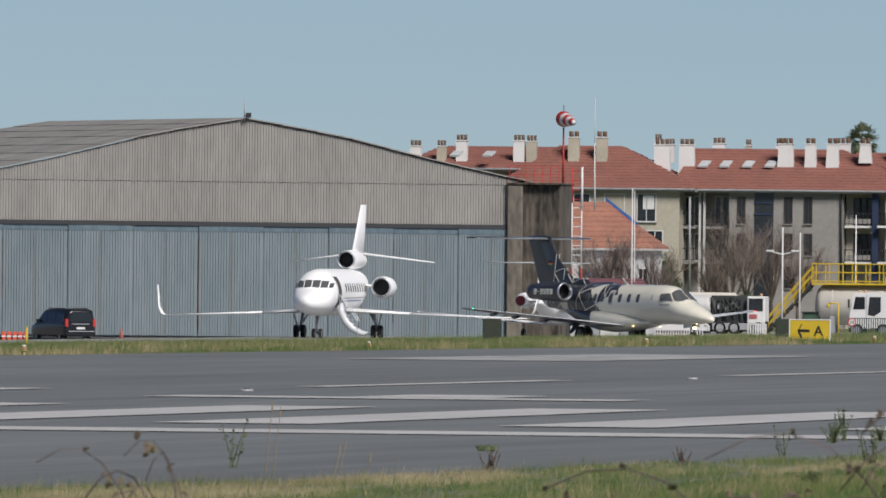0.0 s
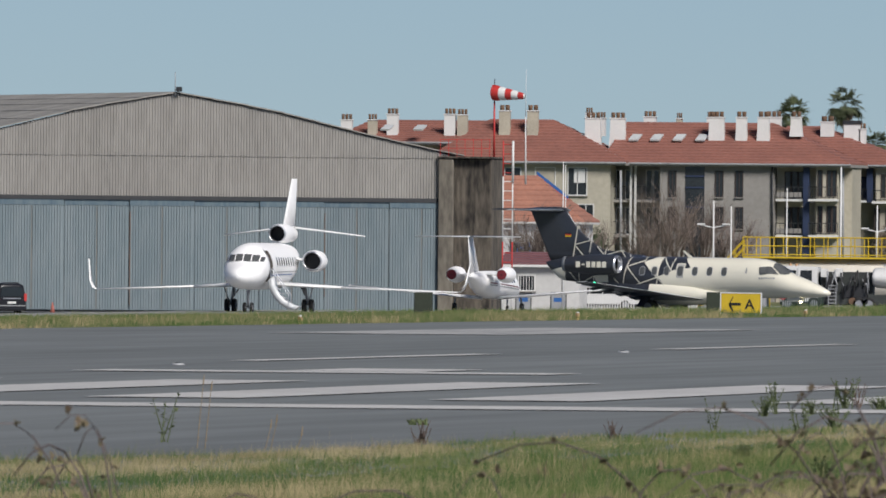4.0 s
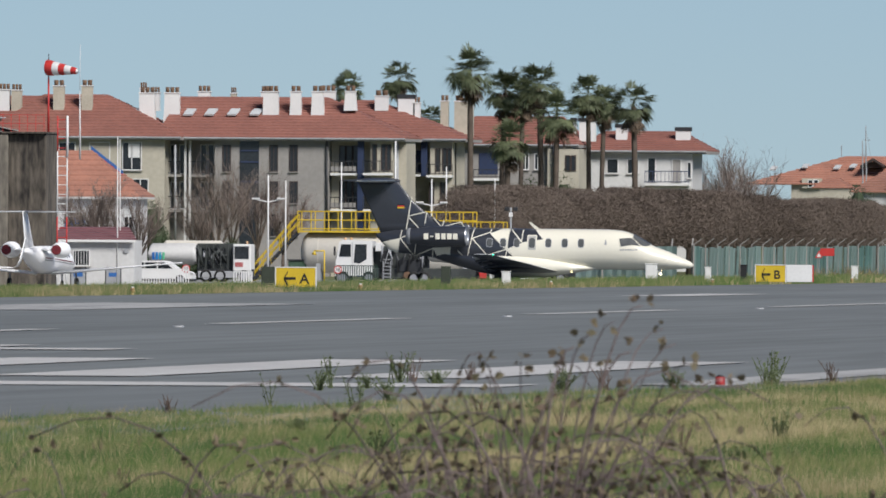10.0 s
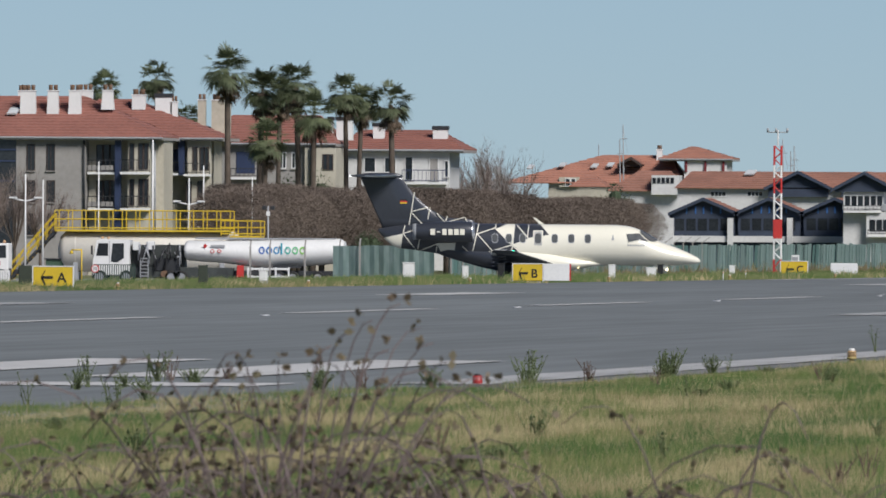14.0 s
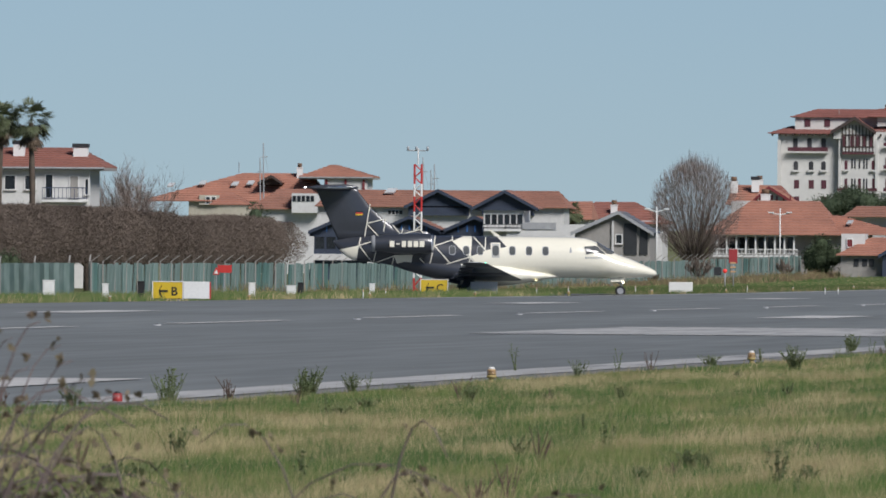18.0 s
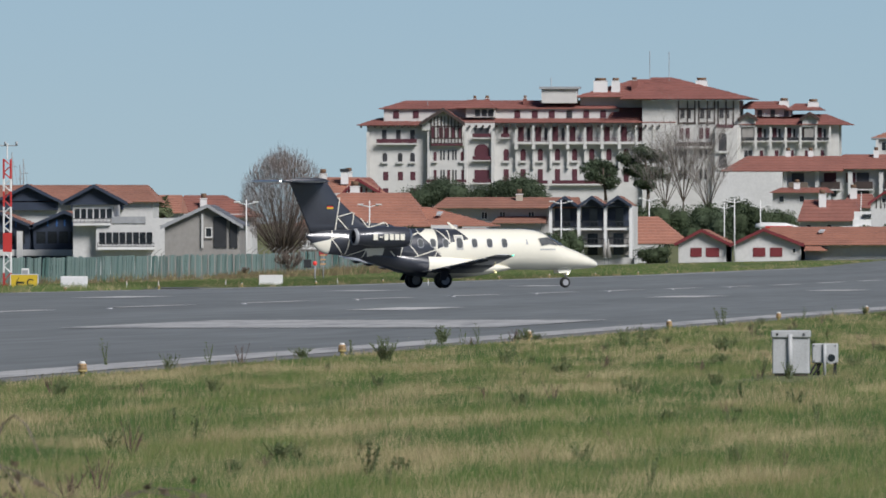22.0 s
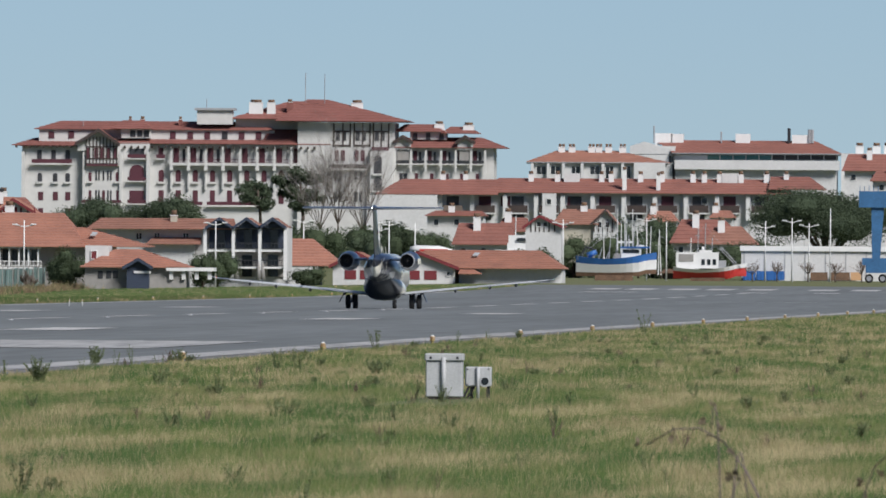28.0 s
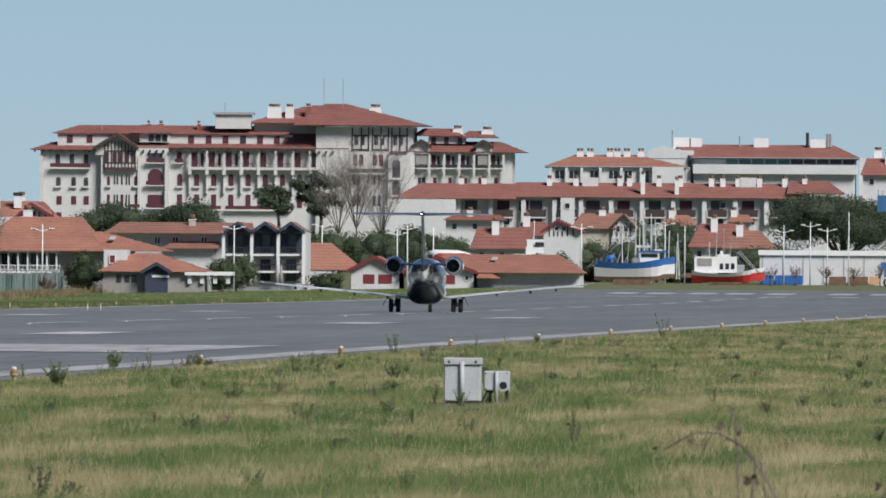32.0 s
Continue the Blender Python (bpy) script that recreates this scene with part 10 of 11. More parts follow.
    block(t, L, 1300, 446, 1645, 453, -0.3, 10.6, M["white"], "roof_edge")
    for i in range(9):
        block(t, L, 1306 + i * 36, 454, 1308 + i * 36, 502, -0.05, 0.06, M["grey"], "panel_joint")
    for x, w, mm in ((1425, 30, "rust"), (1460, 34, "rust"), (1496, 18, "orange")):
        block(t, L, x, 491, x + w, 505, -1.2, 0.6, M[mm], "crate")
    for x0, x1 in ((1307, 1328), (1330, 1379)):
        u = L.thing("container", "blue steel container on the quay", "container", "quay containers")
        block(u, L, x0, 489, x1, 505, -2.5, 2.0, M["blue"], "body")
        for k in range(int((x1 - x0) / 6)):
            block(u, L, x0 + 2 + 6 * k, 490, x0 + 4 + 6 * k, 504, -2.56, 0.08, M["blue"], "rib")
    u = L.thing("container", "low white cabin beside the boats", "container")
    block(u, L, 1068, 493, 1112, 505, -4, 2, M["white"], "body")
    block(u, L, 1067, 491, 1113, 493, -4.1, 2.2, M["grey"], "roof")
    u = L.thing("stall", "low hut with a rusty brown roof", "hut")
    block(u, L, 1165, 492, 1200, 503, -3, 2, M["timber"], "body")
    hip(u, L, 1160, 1205, 493, 1170, 1195, 486, 3, M["rust"], 3, eave=False, y=-3.3)
    # crane
    L = Site(30, 1540, 505, 2300)
    t = L.thing("boat_crane", "tall blue travelling boat crane on the quay", "crane")
    for x in (1532, 1600):
        q = [L(x, 370), L(x + 23, 370), L(x + 15, 470), L(x + 1, 470)]
        part("leg", prism(B(), [(v.x, 0.1, v.z) for v in q], (0, 1.0, 0)), M["crane_blue"], t)
    for x in range(1512, 1545, 8):
        part("rail_post", cyl(B(), L(x, 349), L(x, 338), 0.04, n=5), M["crane_blue"], t)
    block(t, L, 1510, 348, 1640, 376, -0.2, 1.4, M["crane_blue"], "main_beam")
    block(t, L, 1516, 466, 1640, 478, -0.1, 1.2, M["crane_blue"], "lower_beam")
    block(t, L, 1522, 478, 1560, 492, -0.1, 1.2, M["crane_blue"], "bogie")
    for x in (1528, 1552):
        w = wheel(t, L(x, 497).x, 0.4, 0.45, 0.5)
    # lamps, poles, little trees
    for k, x, y, d, arm in ((30, 1392, 395, 2360, 400), (30, 1422, 405, 2365, 408), (30, 1345, 400, 2370, 410), (30, 1460, 378, 2375, None), (30, 1170, 402, 2380, None), (30, 987, 398, 2090, 404), (30, 372, 402, 1985, 405), (23, 1166, 352, 2045, 356), (23, 1148, 360, 2200, 366), (23, 1212, 355, 2210, 365), (19, 1020, 355, 1890, 360), (19, 1238, 358, 1940, 366), (30, 1135, 395, 2400, 398), (23, 1015, 352, 2210, 352)):
        lamp_post(Site(k, x, 500, d), x, y, arm, "slim white lamp post at the harbour", 0.08)
    rr = random.Random(77)
    for x in (1322, 1365, 1420, 1468, 1515):
        L = Site(30, x, 505, 2340)
        q = bare_tree(rr, L(x, 470).z, 1.2, 110, 0.08, 0.35, 0.6, "bare_tree", M["twig"], 0.5, 0.04)
        q.matrix_basis = Matrix.Translation(L.o)
        tagged(q, "small leafless tree in front of the white shed", "tree", "quay trees")
    for x, y in ((1060, 398), (1098, 395), (1120, 390), (1088, 405), (1140, 410), (1155, 430), (1225, 412), (1210, 430), (1160, 415)):
        L = Site(30, x, 505, 2430)
        m = L.thing("ship_mast", "thin pale boat mast in the harbour", "mast", "boat masts")
        part("mast", cyl(B(), (0, 0, 0.5), L(x + rr.uniform(-4, 4), y), 0.07, 0.04, 5), M["white"], m)
        part("crosstree", cyl(B(), L(x - 4, y + 14), L(x + 4, y + 14), 0.04, n=4), M["grey"], m)


harbour()


# ---- the red and white lattice mast by the fence ----
def lattice_mast():
    L = Site(19, 596, 500, 1200)
    t = L.thing("lattice_mast", "red and white lattice mast with wind instruments", "mast")
    zt = L(596, 280).z
    w = 0.19
    bands = (("red", 0, 0.13), ("white", 0.13, 0.29), ("red", 0.29, 0.436), ("white", 0.436, 0.636), ("red", 0.636, 0.753), ("white", 0.753, 0.85), ("red", 0.85, 1.0))
    for mm, u0, u1 in bands:
        z0, z1 = zt * u0, zt * u1
        for sx in (-w, w):
            for sy in (-w, w):
                part("upright", cyl(B(), (sx, sy, z0), (sx, sy, z1), 0.042, n=6), M[mm], t)
        n = max(1, int((z1 - z0) / 0.32))
        for k in range(n):
            za, zb = z0 + (z1 - z0) * k / n, z0 + (z1 - z0) * (k + 1) / n
            s = 1 if k % 2 else -1
            for sy in (-w, w):
                part("brace", cyl(B(), (-w * s, sy, za), (w * s, sy, zb), 0.026, n=5), M[mm], t)
        if mm == "red" and u0 == 0.29:
            part("plate", box(B(), -w - 0.02, w + 0.02, -w - 0.04, -w - 0.02, z0, z1), M["red"], t)
    part("top_pole", cyl(B(), (0, 0, zt), (0, 0, L(596, 252).z), 0.04, n=6), M["white"], t)
    z = L(596, 256).z
    part("crossarm", cyl(B(), (-0.55, 0, z), (0.5, 0, z), 0.03, n=6), M["grey"], t)
    for x in (-0.55, -0.1, 0.5):
        part("sensor", cyl(B(), (x, 0, z), (x, 0, z + 0.22), 0.06, n=8), M["grey"], t)
    c = L.thing("equipment_cabinet", "white instrument cabinet at the foot of the mast", "cabinet")
    part("body", box(B(), 0.75, 1.15, 0, 0.4, 0, 1.15, 0.02), M["white"], c)
    part("door", box(B(), 0.79, 1.11, -0.01, 0, 0.4, 1.05), M["grey"], c)


lattice_mast()

# ---- grass, weeds, brambles ----
def grass_material(name, green, straw, patch=0.35):
    k = mat(name, green, 0.75, color2=straw, scale=patch, grain=4, stretch=(1, 0.09, 1), rnd=0.45, world_space=True, spec=0.15, lo=0.84, hi=1.08)
    leafy_light(k, 0.5)
    return k


M["grass"] = grass_material("meadow_grass", (0.145, 0.21, 0.064), (0.225, 0.245, 0.095), 0.75)
M["grass_lush"] = grass_material("lush_grass", (0.074, 0.142, 0.046), (0.112, 0.18, 0.062), 0.75)
M["grass_straw"] = grass_material("straw_grass", (0.52, 0.43, 0.245), (0.34, 0.285, 0.15), 0.75)
M["grass_brown"] = grass_material("withered_grass", (0.2, 0.145, 0.09), (0.3, 0.235, 0.14), 0.75)
M["grass_far"] = grass_material("verge_grass", (0.13, 0.195, 0.062), (0.205, 0.23, 0.1), 0.15)
M["weed"] = mat("weed_leaves", (0.15, 0.21, 0.085), 0.75, color2=(0.2, 0.225, 0.115), scale=3.0, rnd=0.3)
leafy_light(M["weed"])
M["dock"] = mat("withered_dock", (0.16, 0.1, 0.075), 0.85, color2=(0.1, 0.075, 0.055), scale=3.0, rnd=0.3)
M["cane"] = mat("bramble_cane", (0.165, 0.125, 0.118), 0.7, vary=0.25, scale=8.0, rnd=0.2)
M["bramble_leaf"] = mat("bramble_leaves", (0.2, 0.185, 0.1), 0.7, color2=(0.22, 0.15, 0.115), scale=6.0, rnd=0.5)
leafy_light(M["bramble_leaf"])
M["dry"] = mat("dry_stalks", (0.3, 0.23, 0.14), 0.8, vary=0.2, scale=5.0, rnd=0.25)


def tufts(name, spots, blades, height, width, material, label, lean=0.85, seed=1, kinds=None):
    """One mesh of grass blades. spots: array of x, y, z, size; kinds: the material's number for each spot."""
    g = np.random.default_rng(seed)
    n = len(spots) * blades
    base = np.repeat(spots, blades, axis=0)
    size = base[:, 3]
    az = g.uniform(0, 2 * np.pi, n)
    h = height * size * g.uniform(0.4, 1.2, n)
    off = g.normal(0, 0.075, (n, 2)) * size[:, None]
    w = width * g.uniform(0.5, 1.4, n)
    ln = lean * g.uniform(0.1, 1.0, n) * h
    p = base[:, :3].copy()
    p[:, :2] += off
    side = np.stack([np.cos(az), np.sin(az) * 0.1, np.zeros(n)], 1) * (w / 2)[:, None]
    la = g.uniform(0, 2 * np.pi, n)
    d = np.stack([np.cos(la) * ln + 0.1 * ln, np.abs(np.sin(la)) * ln * 0.8, h], 1)
    v = np.stack([p - side, p + side, p + d], 1).reshape(-1, 3)
    me = bpy.data.meshes.new(name)
    me.vertices.add(len(v))
    me.vertices.foreach_set("co", v.astype(np.float32).ravel())
    me.loops.add(len(v))
    me.loops.foreach_set("vertex_index", np.arange(len(v), dtype=np.int32))
    me.polygons.add(n)
    me.polygons.foreach_set("loop_start", np.arange(0, 3 * n, 3, dtype=np.int32))
    me.polygons.foreach_set("loop_total", np.full(n, 3, dtype=np.int32))
    for k in material if isinstance(material, (list, tuple)) else [material]:
        me.materials.append(k)
    if kinds is not None:
        me.polygons.foreach_set("material_index", np.where(g.random(n) < 0.16, g.integers(0, 3, n), np.repeat(kinds, blades)).astype(np.int32))
    me.update(calc_edges=True)
    return tagged(new(name, me), label, "grass", kind="stuff")


def clump_noise(x, y, s, along=0.22):
    return np.array([noise.noise(Vector((a * s, b * s * along, 0.0))) for a, b in zip(x, y)])


def near_field():
    g = np.random.default_rng(12)
    mats = [M["grass"], M["grass_lush"], M["grass_straw"], M["grass_brown"]]
    for k, (y0, y1, dens, blades, hgt, wid) in enumerate(((128, 200, 33, 14, 0.105, 0.0052), (200, 310, 22, 12, 0.1, 0.0068), (310, 520, 9.5, 10, 0.1, 0.011), (520, 1000, 2.6, 9, 0.11, 0.022))):
        n = int((y1 - y0) * 25 * dens)
        x, y = g.uniform(-26, -1, n), g.uniform(y0, y1, n)
        edge = -20.6 + 0.25 * np.sin(y * 0.21) + 0.2 * np.sin(y * 0.077)
        edge = np.where(y < 262, edge - (262 - y) * 0.045, edge)
        keep = x > edge
        keep &= ~((np.abs(x + 11.2) < 0.6) & (y > 274) & (y < 295.5))
        x, y = x[keep], y[keep]
        c = clump_noise(x, y, 1.4)
        size = 0.8 + 0.75 * c + g.uniform(-0.3, 0.35, len(x)) + np.where(g.random(len(x)) < 0.05, 0.7, 0.0)
        size *= np.clip(0.6 + (x - (-20.6)) * 0.35, 0.7, 1.0)          # mown shorter beside the runway
        m = size > 0.25
        x, y, size, c = x[m], y[m], size[m], c[m]
        dry = 0.9 * clump_noise(x + 31, y, 0.55, 0.08) + 0.75 * clump_noise(x, y + 90, 1.9, 0.06) + 0.2 * g.normal(0, 1, len(x))
        lush = 0.8 * clump_noise(x - 57, y, 0.6, 0.08) + 0.65 * clump_noise(x, y - 40, 2.4, 0.06) + 0.2 * g.normal(0, 1, len(x))
        kinds = np.where(dry > 0.2, 2, np.where(lush > 0.0, 1, 0))
        kinds = np.where(g.random(len(x)) < 0.03, 3, kinds)
        size = np.where(kinds == 2, size * 1.12, size)
        tufts("grass", np.stack([x, y, np.zeros(len(x)) + np.interp(y, PY, PZ) - 0.01, size], 1), blades, hgt, wid, mats, "rough meadow grass with dry straw-coloured patches", seed=40 + k, kinds=kinds)
        # tall thin straw stalks standing over the turf
        q = g.choice(len(x), len(x) // 5, replace=False)
        tufts("grass", np.stack([x[q] + g.normal(0, 0.1, len(q)), y[q], np.interp(y[q], PY, PZ) - 0.01, size[q] * g.uniform(0.9, 1.7, len(q))], 1), 2, hgt * 1.15, wid * 0.6, mats, "thin dry stalks among the meadow grass", lean=0.5, seed=80 + k, kinds=np.where(g.random(len(q)) < 0.75, 2, 3))


def far_verge():
    g = np.random.default_rng(5)
    for k, (y0, y1, x0, x1, dens, wid, hgt) in enumerate(((470, 760, -96, -68.7, 3.2, 0.03, 0.24), (760, 1026, -112, -68.7, 1.7, 0.045, 0.33), (1074, 1500, -111, -68.7, 1.1, 0.06, 0.2), (1500, 1950, -125, -68.7, 0.7, 0.08, 0.17))):
        n = int((y1 - y0) * (x1 - x0) * dens)
        x, y = g.uniform(x0, x1, n), g.uniform(y0, y1, n)
        z = np.array([gz(a, b) for a, b in zip(x, y)]) - 0.01
        size = 0.9 + 0.6 * clump_noise(x, y, 0.5) + g.uniform(-0.2, 0.3, n)
        dry = clump_noise(x + 11, y, 0.22, 0.3) + 0.5 * clump_noise(x, y + 70, 0.7, 0.3) + 0.25 * np.where(x > -71.5, 1.0, 0.0) + 0.15 * g.normal(0, 1, n)
        tufts("grass", np.stack([x, y, z, np.maximum(size, 0.3)], 1), 8, hgt * 0.85, wid * 0.55, [M["grass_far"], M["grass_lush"], M["grass_straw"]], "mown grass verge beyond the runway", seed=60 + k, kinds=np.where(dry > (0.3 if y1 < 800 else 0.55), 2, np.where(dry < -0.25, 1, 0)))


near_field()
far_verge()


def fence_brush():
    """Withered brush and brambles along the foot of the sheet fence."""
    g = np.random.default_rng(9)
    n = 2600
    y = np.concatenate([g.uniform(1690, 1985, n), g.uniform(1270, 1690, 700)])
    x = -110.4 + np.abs(g.normal(0, 1.6, len(y)))
    lump = clump_noise(x, y, 0.16, 1.0)
    size = np.maximum(0.25, 0.75 + 1.1 * lump + g.uniform(-0.2, 0.3, len(y)))
    z = np.array([gz(a, b) for a, b in zip(x, y)]) - 0.02
    tufts("dry_brush", np.stack([x, y, z, size], 1), 9, 0.62, 0.05, [M["grass_brown"], M["grass_lush"], M["grass_straw"]], "withered brown brush along the foot of the fence", lean=0.8, seed=91, kinds=np.where(g.random(len(y)) < 0.7, 0, np.where(g.random(len(y)) < 0.5, 1, 2)))
    for be, d, h in ((-61.45, 1805, 2.3), (-57.6, 1930, 1.5), (-63.4, 1750, 0.9)):
        rr2 = random.Random(int(d))
        q = bare_tree(rr2, h, 1, 900, 0.05, 0.05, 0.45, "bare_bush", M["twig"], 0.5, 0.03)
        px = be * d / 1000
        q.matrix_basis = pose(px, d, gz(px, d))
        tagged(q, "leafless brown bush in front of the fence", "bush", "bushes by the fence")
    p = at((-60.25, -0.57), 1494)
    t = thing("beacon_light", pose(p.x, 1494, gz(p.x, 1494)), "round red beacon lamp on a short grey post", "lamp")
    h = p.z - gz(p.x, 1494)
    part("post", cyl(B(), (0, 0, -0.05), (0, 0, h - 0.18), 0.045, n=8), M["grey"], t)
    bm = B()
    rings = [[(0.15 * math.sin(f) * math.cos(a), 0.15 * math.sin(f) * math.sin(a), h + 0.15 * math.cos(f)) for a in [2 * math.pi * j / 12 for j in range(12)]] for f in (0.1, 0.6, 1.1, 1.6, 2.1, 2.6, 3.0)]
    part("lens", loft(bm, rings), glow("red_beacon", (0.7, 0.05, 0.04), 0.25), t)
    part("control_box", box(B(), -0.75, -0.25, 0.1, 0.35, h - 0.3, h + 0.25, 0.02), M["dark"], t)
    part("bracket", box(B(), -0.3, 0.02, 0.12, 0.18, h - 0.3, h - 0.24), M["grey"], t)


fence_brush()


def weed(rr, h, stalks=4, wide=0.22, leaf=0.12, material="weed", label="tall leafy green weed at the runway edge"):
    """A leafy weed: several stalks with narrow leaves."""
    t = thing("weed", pose(0, 0, 0), label, "weed", "weeds in the grass")
    bm = B()
    out = []
    for i in range(stalks):
        az = rr.uniform(0, 2 * math.pi)
        hh = h * rr.uniform(0.5, 1.0)
        r = hh * wide * rr.uniform(0.2, 1.6)
        foot = Vector((rr.gauss(0, 0.25) * h * wide, rr.gauss(0, 0.25) * h * wide, -0.02))
        top = Vector((math.cos(az) * r, math.sin(az) * r, hh))
        cyl(bm, foot, top, 0.006, 0.003, 5, cap=False)
        for j in range(rr.randint(12, 24)):
            p = foot.lerp(top, rr.uniform(0.15, 1.0) ** 0.8)
            d = Vector((rr.gauss(0, 1), rr.gauss(0, 1), rr.uniform(-0.2, 1.2))).normalized() * h * leaf * rr.uniform(0.5, 1.3)
            s = d.cross(Vector((rr.gauss(0, 0.4), rr.gauss(0, 0.4), 1))).normalized() * d.length * 0.2
            out.append([p, p + d * 0.45 + s, p + d - Vector((0, 0, d.length * 0.2)), p + d * 0.45 - s])
    tagged(part("stalk", bm, M[material], t), kind="stuff")
    tagged(part("leaf_mass", blade_mesh(out), M[material], t), kind="stuff")
    return t


def weeds():
    rr = random.Random(44)
    src = [weed(rr, 0.45, 4, 0.22, 0.1), weed(rr, 0.42, 8, 0.3, 0.1), weed(rr, 0.3, 26, 0.6, 0.13, label="low bushy green weed in the grass"), weed(rr, 0.34, 18, 0.45, 0.11, label="low bushy green weed in the grass"), weed(rr, 0.36, 8, 0.3, 0.07, "dock", "withered brown dock in the grass"), weed(rr, 0.2, 34, 0.9, 0.18, label="low bushy green weed in the grass"), weed(rr, 0.26, 14, 0.6, 0.09, "dock", "withered brown dock in the grass")]
    ns = len(src)
    spots = [(at((-132.547, -8.830), 196), 1.1), (at((-104.982, -7.391), 240), 1.0), (at((-105.494, -7.142), 236), 0.8), (at((-101.928, -7.114), 250), 1.1), (at((-101.291, -7.110), 252), 0.9), (at((-100.273, -7.102), 248), 0.8), (at((-98.746, -7.090), 255), 0.9), (at((-103.701, -8.521), 205), 1.0), (at((-103.327, -7.378), 240), 0.6), (at((-54.547, -4.218), 400), 1.0), (at((-69.591, -5.343), 322), 1.0), (at((-76.932, -6.284), 270), 0.8), (at((-51.222, -5.484), 300), 0.7), (at((-57.087, -4.991), 330), 1.3), (at((-54.636, -4.229), 380), 1.1), (at((-42.008, -3.448), 470), 1.3), (at((-30.081, -2.262), 600), 1.8), (at((-51.522, -5.035), 320), 1.3), (at((-45.464, -4.242), 370), 1.0), (at((-42.055, -4.349), 360), 1.0)]
    for k in range(220):
        y = 145 * (4.0 ** rr.random())
        spots.append((Vector((rr.uniform(max(-20.5, -0.14 * y), -0.02 * y), y, 0)), rr.uniform(0.4, 0.85)))
    for k in range(24):
        y = rr.uniform(190, 420)
        spots.append((Vector((-20.7 + rr.uniform(-0.2, 0.5) - max(0, 262 - y) * 0.045, y, 0)), rr.uniform(0.5, 1.2)))
    for k, (p, s) in enumerate(spots):
        m = pose(p.x, p.y, 0, 0, 0, rr.uniform(0, 360))
        q = src[k] if k < ns else copy_thing(src[rr.choice((0, 0, 1, 1, 2, 3, 5)) if k < 20 else rr.randrange(ns)], m)
        q.matrix_basis = m
        q.scale = (s, s, s)
    # a few dry stalks
    for be, h in (((-131.139, -8.560), 0.55), ((-130.780, -8.556), 0.5), ((-127.810, -8.396), 0.22), ((-126.656, -8.509), 0.12), ((-128.064, -8.572), 0.18)):
        p = at(be, 190)
        t = thing("dry_stalk", pose(p.x, 190, 0), "thin dry grass stalk at the runway edge", "grass stalk", "dry stalks")
        part("stalk", cyl(B(), (0, 0, -0.02), (0.05, 0, h), 0.005, 0.003, 5), M["dry"], t)
        part("seed_head", cyl(B(), (0.05, 0, h), (0.058, 0, h + 0.08), 0.008, 0.003, 6), M["dry"], t)
    # tufts growing in the asphalt joints
    for be in ((-121.421, -7.460), (-120.910, -7.454)):
        p = at(be, 219)
        t = thing("weed", pose(p.x, 219, 0), "small dark weed growing from the asphalt", "weed", "weeds in the grass")
        bl = [[(rr.uniform(-0.05, 0.05), rr.uniform(-0.05, 0.05), 0), (rr.uniform(-0.04, 0.06), 0, 0), (rr.uniform(-0.07, 0.07), 0.01, rr.uniform(0.03, 0.08))] for k in range(26)]
        tagged(part("leaf_mass", blade_mesh(bl), M["weed"], t), kind="stuff")


weeds()


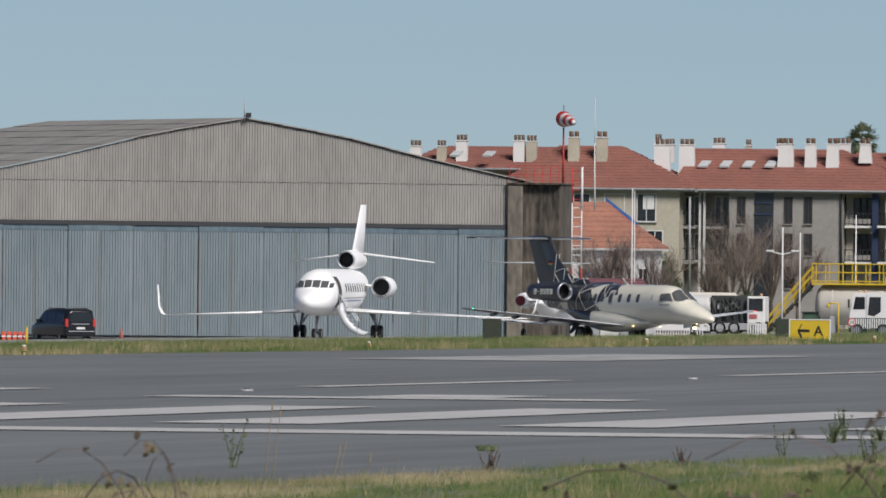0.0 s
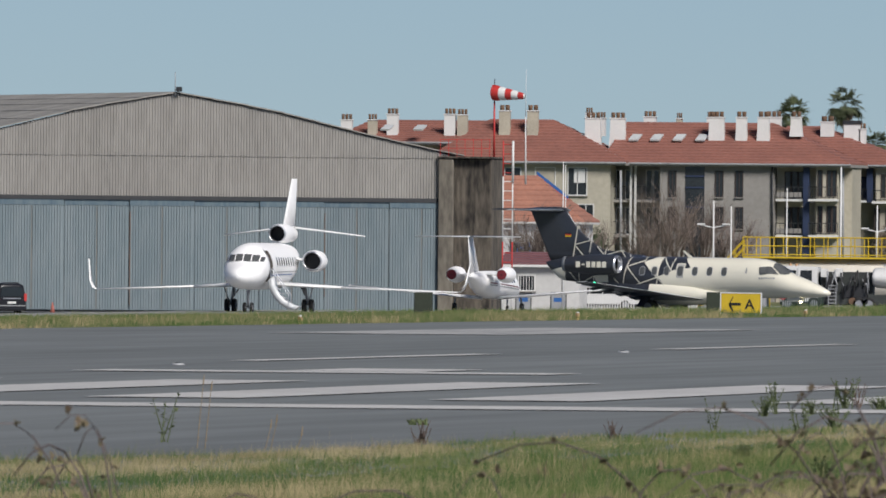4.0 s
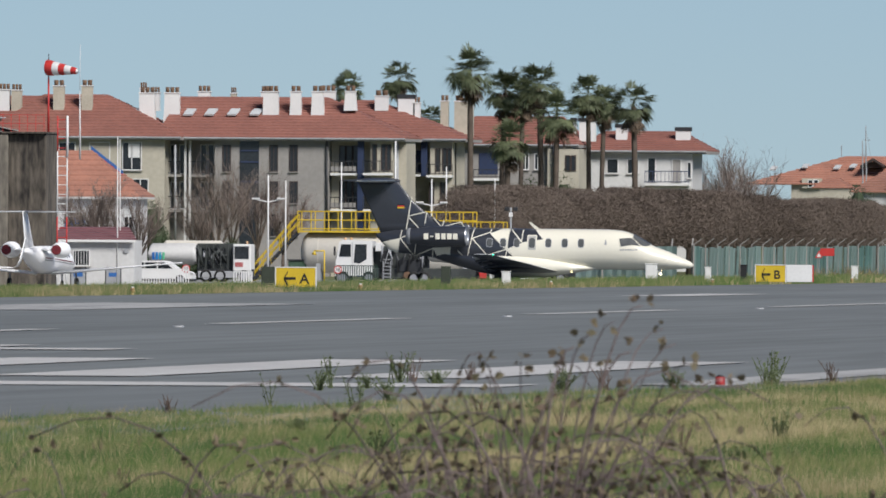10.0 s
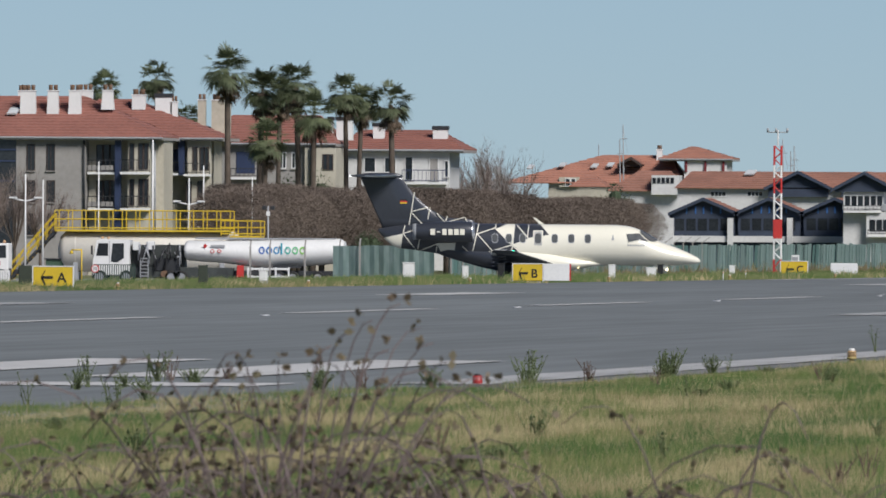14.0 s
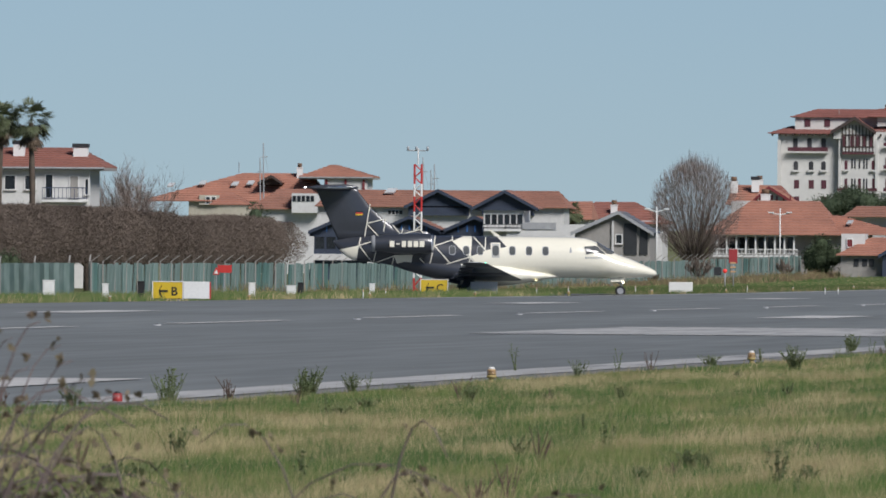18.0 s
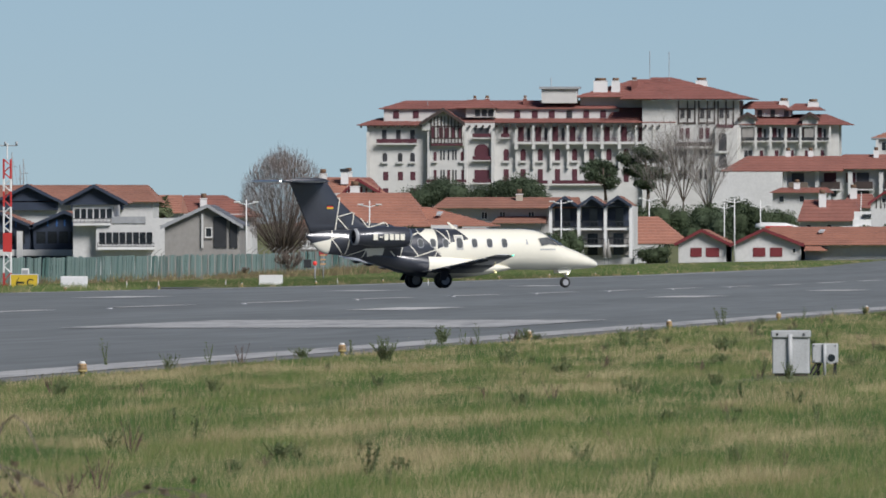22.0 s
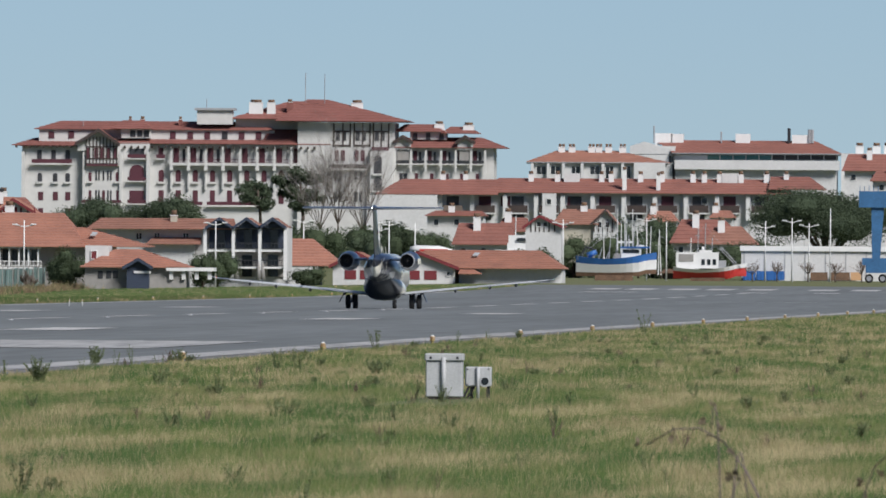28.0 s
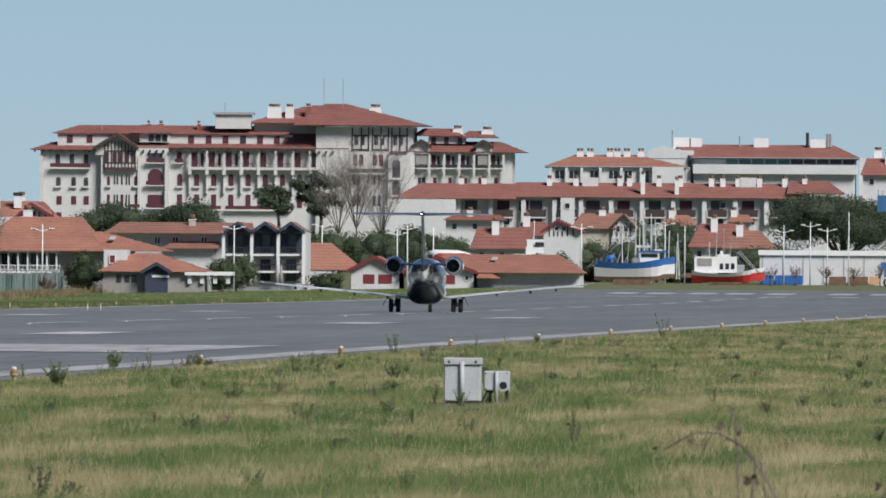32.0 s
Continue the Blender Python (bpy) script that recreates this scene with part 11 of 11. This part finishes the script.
def bramble(rr, x0, y0, reach, n, top, lean_x=0.0, leaves=(3, 9), shoots=()):
    """Arching thorny canes with small leaves."""
    t = thing("bramble", pose(x0, y0, 0), "tangled bramble with bare arching canes and small brownish leaves", "bramble", "brambles in front")
    out = []
    for i in range(n + len(shoots)):
        az = rr.choice((0, math.pi)) + rr.gauss(0, 0.5)
        r = reach * rr.uniform(0.5, 2.4)
        h = top * rr.uniform(0.6, 1.0) if i else top
        p0 = Vector((rr.uniform(-0.3, 0.3) * reach, rr.uniform(-0.3, 0.3), 0))
        p1 = p0 + Vector((math.cos(az) * r * 0.35, math.sin(az) * r * 0.35, h * 1.25))
        p2 = p0 + Vector((math.cos(az) * r * 1.1 + lean_x, math.sin(az) * r * 0.9, h * rr.uniform(0.55, 1.0)))
        if i >= n:                            # a chosen upright shoot
            dx, z, bow = shoots[i - n]
            p0 = Vector((rr.gauss(0, 0.03), rr.gauss(0, 0.1), 0))
            p1 = Vector((dx * 0.3 + bow, 0, z * 1.02))
            p2 = Vector((dx, rr.gauss(0, 0.1), z))
        pts = [p0 * (1 - u) ** 2 + p1 * 2 * u * (1 - u) + p2 * u * u for u in [k / 9 for k in range(10)]]
        bm = B()
        rad = rr.uniform(0.0034, 0.0062)
        rings = []
        for k, p in enumerate(pts):
            d = (pts[min(k + 1, 9)] - pts[max(k - 1, 0)]).normalized()
            a = d.orthogonal().normalized()
            b = d.cross(a)
            q = rad * (1 - 0.07 * k)
            rings.append([p + (a * math.cos(w) + b * math.sin(w)) * q for w in (0, 1.257, 2.513, 3.77, 5.027)])
        loft(bm, rings)
        part("cane", bm, M["cane"], t)
        for j in range(int(0.62 * rr.randint(*leaves)) + 1):
            u = rr.uniform(0.4, 1.0) if i < n else rr.uniform(0.8, 1.0)
            p = p0 * (1 - u) ** 2 + p1 * 2 * u * (1 - u) + p2 * u * u
            d0 = Vector((rr.gauss(0, 1), rr.gauss(0, 1), rr.uniform(-0.5, 0.8))).normalized()
            q = p + d0 * 0.025
            for m in range(4):
                d = (d0 + Vector((rr.gauss(0, 0.7), rr.gauss(0, 0.7), rr.gauss(0, 0.7)))).normalized() * rr.uniform(0.01, 0.027)
                s = d.cross(Vector((rr.gauss(0, 1), rr.gauss(0, 1), rr.gauss(0, 1)))).normalized() * d.length * 0.42
                out.append([q, q + d * 0.35 + s, q + d * 0.75 + s * 0.7, q + d * 1.1, q + d * 0.75 - s * 0.7, q + d * 0.35 - s])
    tagged(part("leaf_mass", blade_mesh(out), M["bramble_leaf"], t), kind="stuff")


rr = random.Random(17)
p = at((-95.183, -7.316), 60)
bramble(rr, p.x, 60, 0.34, 34, 1.36, 0.0, (4, 8))
p2 = at((-99.762, -7.351), 60)
bramble(rr, p2.x, 60.8, 0.26, 34, 1.24, 0.0, (8, 14))
bramble(rr, p2.x - 0.3, 61.2, 0.26, 26, 1.18, 0.0, (7, 12))
q = at((-96.073, -7.323), 60)
bramble(rr, q.x, 60.4, 0.3, 8, 1.2, 0.0, (3, 7), [(0.27, 1.465, 0.05), (0.2, 1.42, 0.02), (0.31, 1.4, 0.06), (0.13, 1.385, -0.02), (0.36, 1.36, 0.1), (0.08, 1.35, -0.05), (-0.05, 1.32, -0.06), (0.42, 1.31, 0.12), (0.24, 1.34, 0.02), (-0.15, 1.27, -0.08), (0.5, 1.27, 0.1)])
for be, d, reach, n, top in (((-104.837, -9.924), 61, 0.4, 24, 1.12), ((-98.730, -9.369), 60.5, 0.35, 22, 1.2), ((-86.782, -9.528), 60, 0.42, 24, 1.16), ((-80.432, -10.490), 59, 0.4, 18, 1.1), ((-76.575, -9.702), 61, 0.3, 12, 1.17), ((-114.485, -10.744), 62, 0.35, 14, 1.07), ((-98.093, -6.041), 62, 0.25, 10, 1.22), ((-83.509, -8.611), 60, 0.4, 18, 1.17), ((-76.902, -10.328), 60, 0.3, 10, 1.08), ((-113.738, -9.251), 64, 0.2, 7, 1.07), ((-134.469, -8.979), 66, 0.2, 6, 1.11), ((-134.333, -9.896), 63, 0.25, 8, 1.08), ((-26.565, -7.698), 66, 0.07, 4, 1.2), ((-22.265, -9.684), 66, 0.25, 9, 1.1)):
    p = at(be, d)
    bramble(rr, p.x, d, reach, int(n * 1.4), top + 0.07)

# ---- a bird that crosses the sky ----
def bird():
    t = thing("bird", pose(0, 0, 0), "small dark bird flying across the sky", "bird")
    M["feather"] = mat("dark_feathers", (0.05, 0.048, 0.045), 0.8, vary=0.2, scale=9.0)
    ring = lambda x, r: [Vector((x, r * math.cos(2 * math.pi * i / 10), r * 0.9 * math.sin(2 * math.pi * i / 10))) for i in range(10)]
    part("body", loft(B(), [ring(-0.14, 0.01), ring(-0.08, 0.035), ring(0.0, 0.05), ring(0.08, 0.035), ring(0.11, 0.03), ring(0.16, 0.005)]), M["feather"], t)
    for sd in (1, -1):
        bm = B()
        foil(bm, ((0.07, sd * 0.03, 0.02), 0.12, 0.008), ((0.05, sd * 0.16, 0.08), 0.1, 0.006))
        foil(bm, ((0.05, sd * 0.16, 0.08), 0.1, 0.006), ((-0.06, sd * 0.32, 0.03), 0.03, 0.004))
        part("wing", bm, M["feather"], t)
    part("tail", prism(B(), [(-0.12, -0.015, 0), (-0.12, 0.015, 0), (-0.24, 0.045, 0.005), (-0.24, -0.045, 0.005)], (0, 0, 0.006)), M["feather"], t)
    return t


BIRD = bird()

# ---- motion ----
TAXI = [  # seconds, x, y, z, heading
    (0.0, -125.69, 1087.40, -1.08, -48.96),
    (1.0, -123.20, 1077.00, -1.07, -43.4),
    (2.0, -120.80, 1069.50, -1.05, -37.0),
    (4.5, -116.50, 1066.50, -0.96, -15.5),
    (6.0, -112.90, 1062.00, -0.88, -7.0),
    (9.0, -105.02, 1056.00, -0.80, -2.6),
    (13.0, -93.00, 1046.00, -0.61, 2.0),
    (16.0, -83.00, 1046.00, -0.38, 4.4),
    (19.0, -70.50, 1041.00, -0.11, 9.2),
    (21.0, -62.05, 1046.00, -0.09, 18.0),
    (23.0, -53.75, 1044.00, -0.11, 41.8),
    (24.5, -49.84, 1062.00, -0.12, 59.6),
    (26.0, -47.65, 1092.00, -0.15, 75.4),
    (28.5, -46.05, 1110.00, -0.15, 89.4),
    (30.0, -45.82, 1117.00, -0.16, 90.6),
    (32.0, -46.09, 1134.00, -0.155, 90.5),
]


SWING = [  # seconds, heading of the windsock
    (0.0, -66), (0.7, -60), (1.4, -57), (2.1, -38), (3.3, -24), (4.6, -15), (5.3, -9), (6.0, -24), (6.7, -14), (7.4, -19), (8.1, -23), (8.8, -28), (9.5, -34), (10.2, -20), (11.0, -12), (14.0, -20), (18.0, -28), (22.0, -15), (27.0, -24), (32.0, -18)]


def motions():
    for ob, z in SOCK:
        walk(ob, [(t, pose(0, 0, z, 0, 0, h)) for t, h in SWING])
    walk(BIRD, [(t, Matrix.Translation(at((b, e), 900)) @ pose(0, 0, 0, 0, 8, -8)) for t, b, e in ((0.0, -230.0, 60.0), (14.0, -93.0, 15.0), (15.6, -76.3, 6.66), (16.4, -69.9, 5.8), (17.0, -64.1, 4.5), (17.6, -58.0, 4.6), (18.2, -47.0, 7.0), (32.0, 140.0, 40.0))])
    walk(JET, [(t, pose(x, y, z, 0, 0, h)) for t, x, y, z, h in TAXI])
    ts = [q[0] for q in TAXI]
    fine = np.linspace(0, 32, 321)
    px, py = np.interp(fine, ts, [q[1] for q in TAXI]), np.interp(fine, ts, [q[2] for q in TAXI])
    way = np.concatenate([[0], np.cumsum(np.hypot(np.diff(px), np.diff(py)))])
    for ob, r, c in WHEELS:
        walk(ob, [(0.2 * k, pose(c[0], c[1], c[2], 0, math.degrees(float(np.interp(0.2 * k, fine, way)) / r) % 360, 0)) for k in range(161)])


motions()
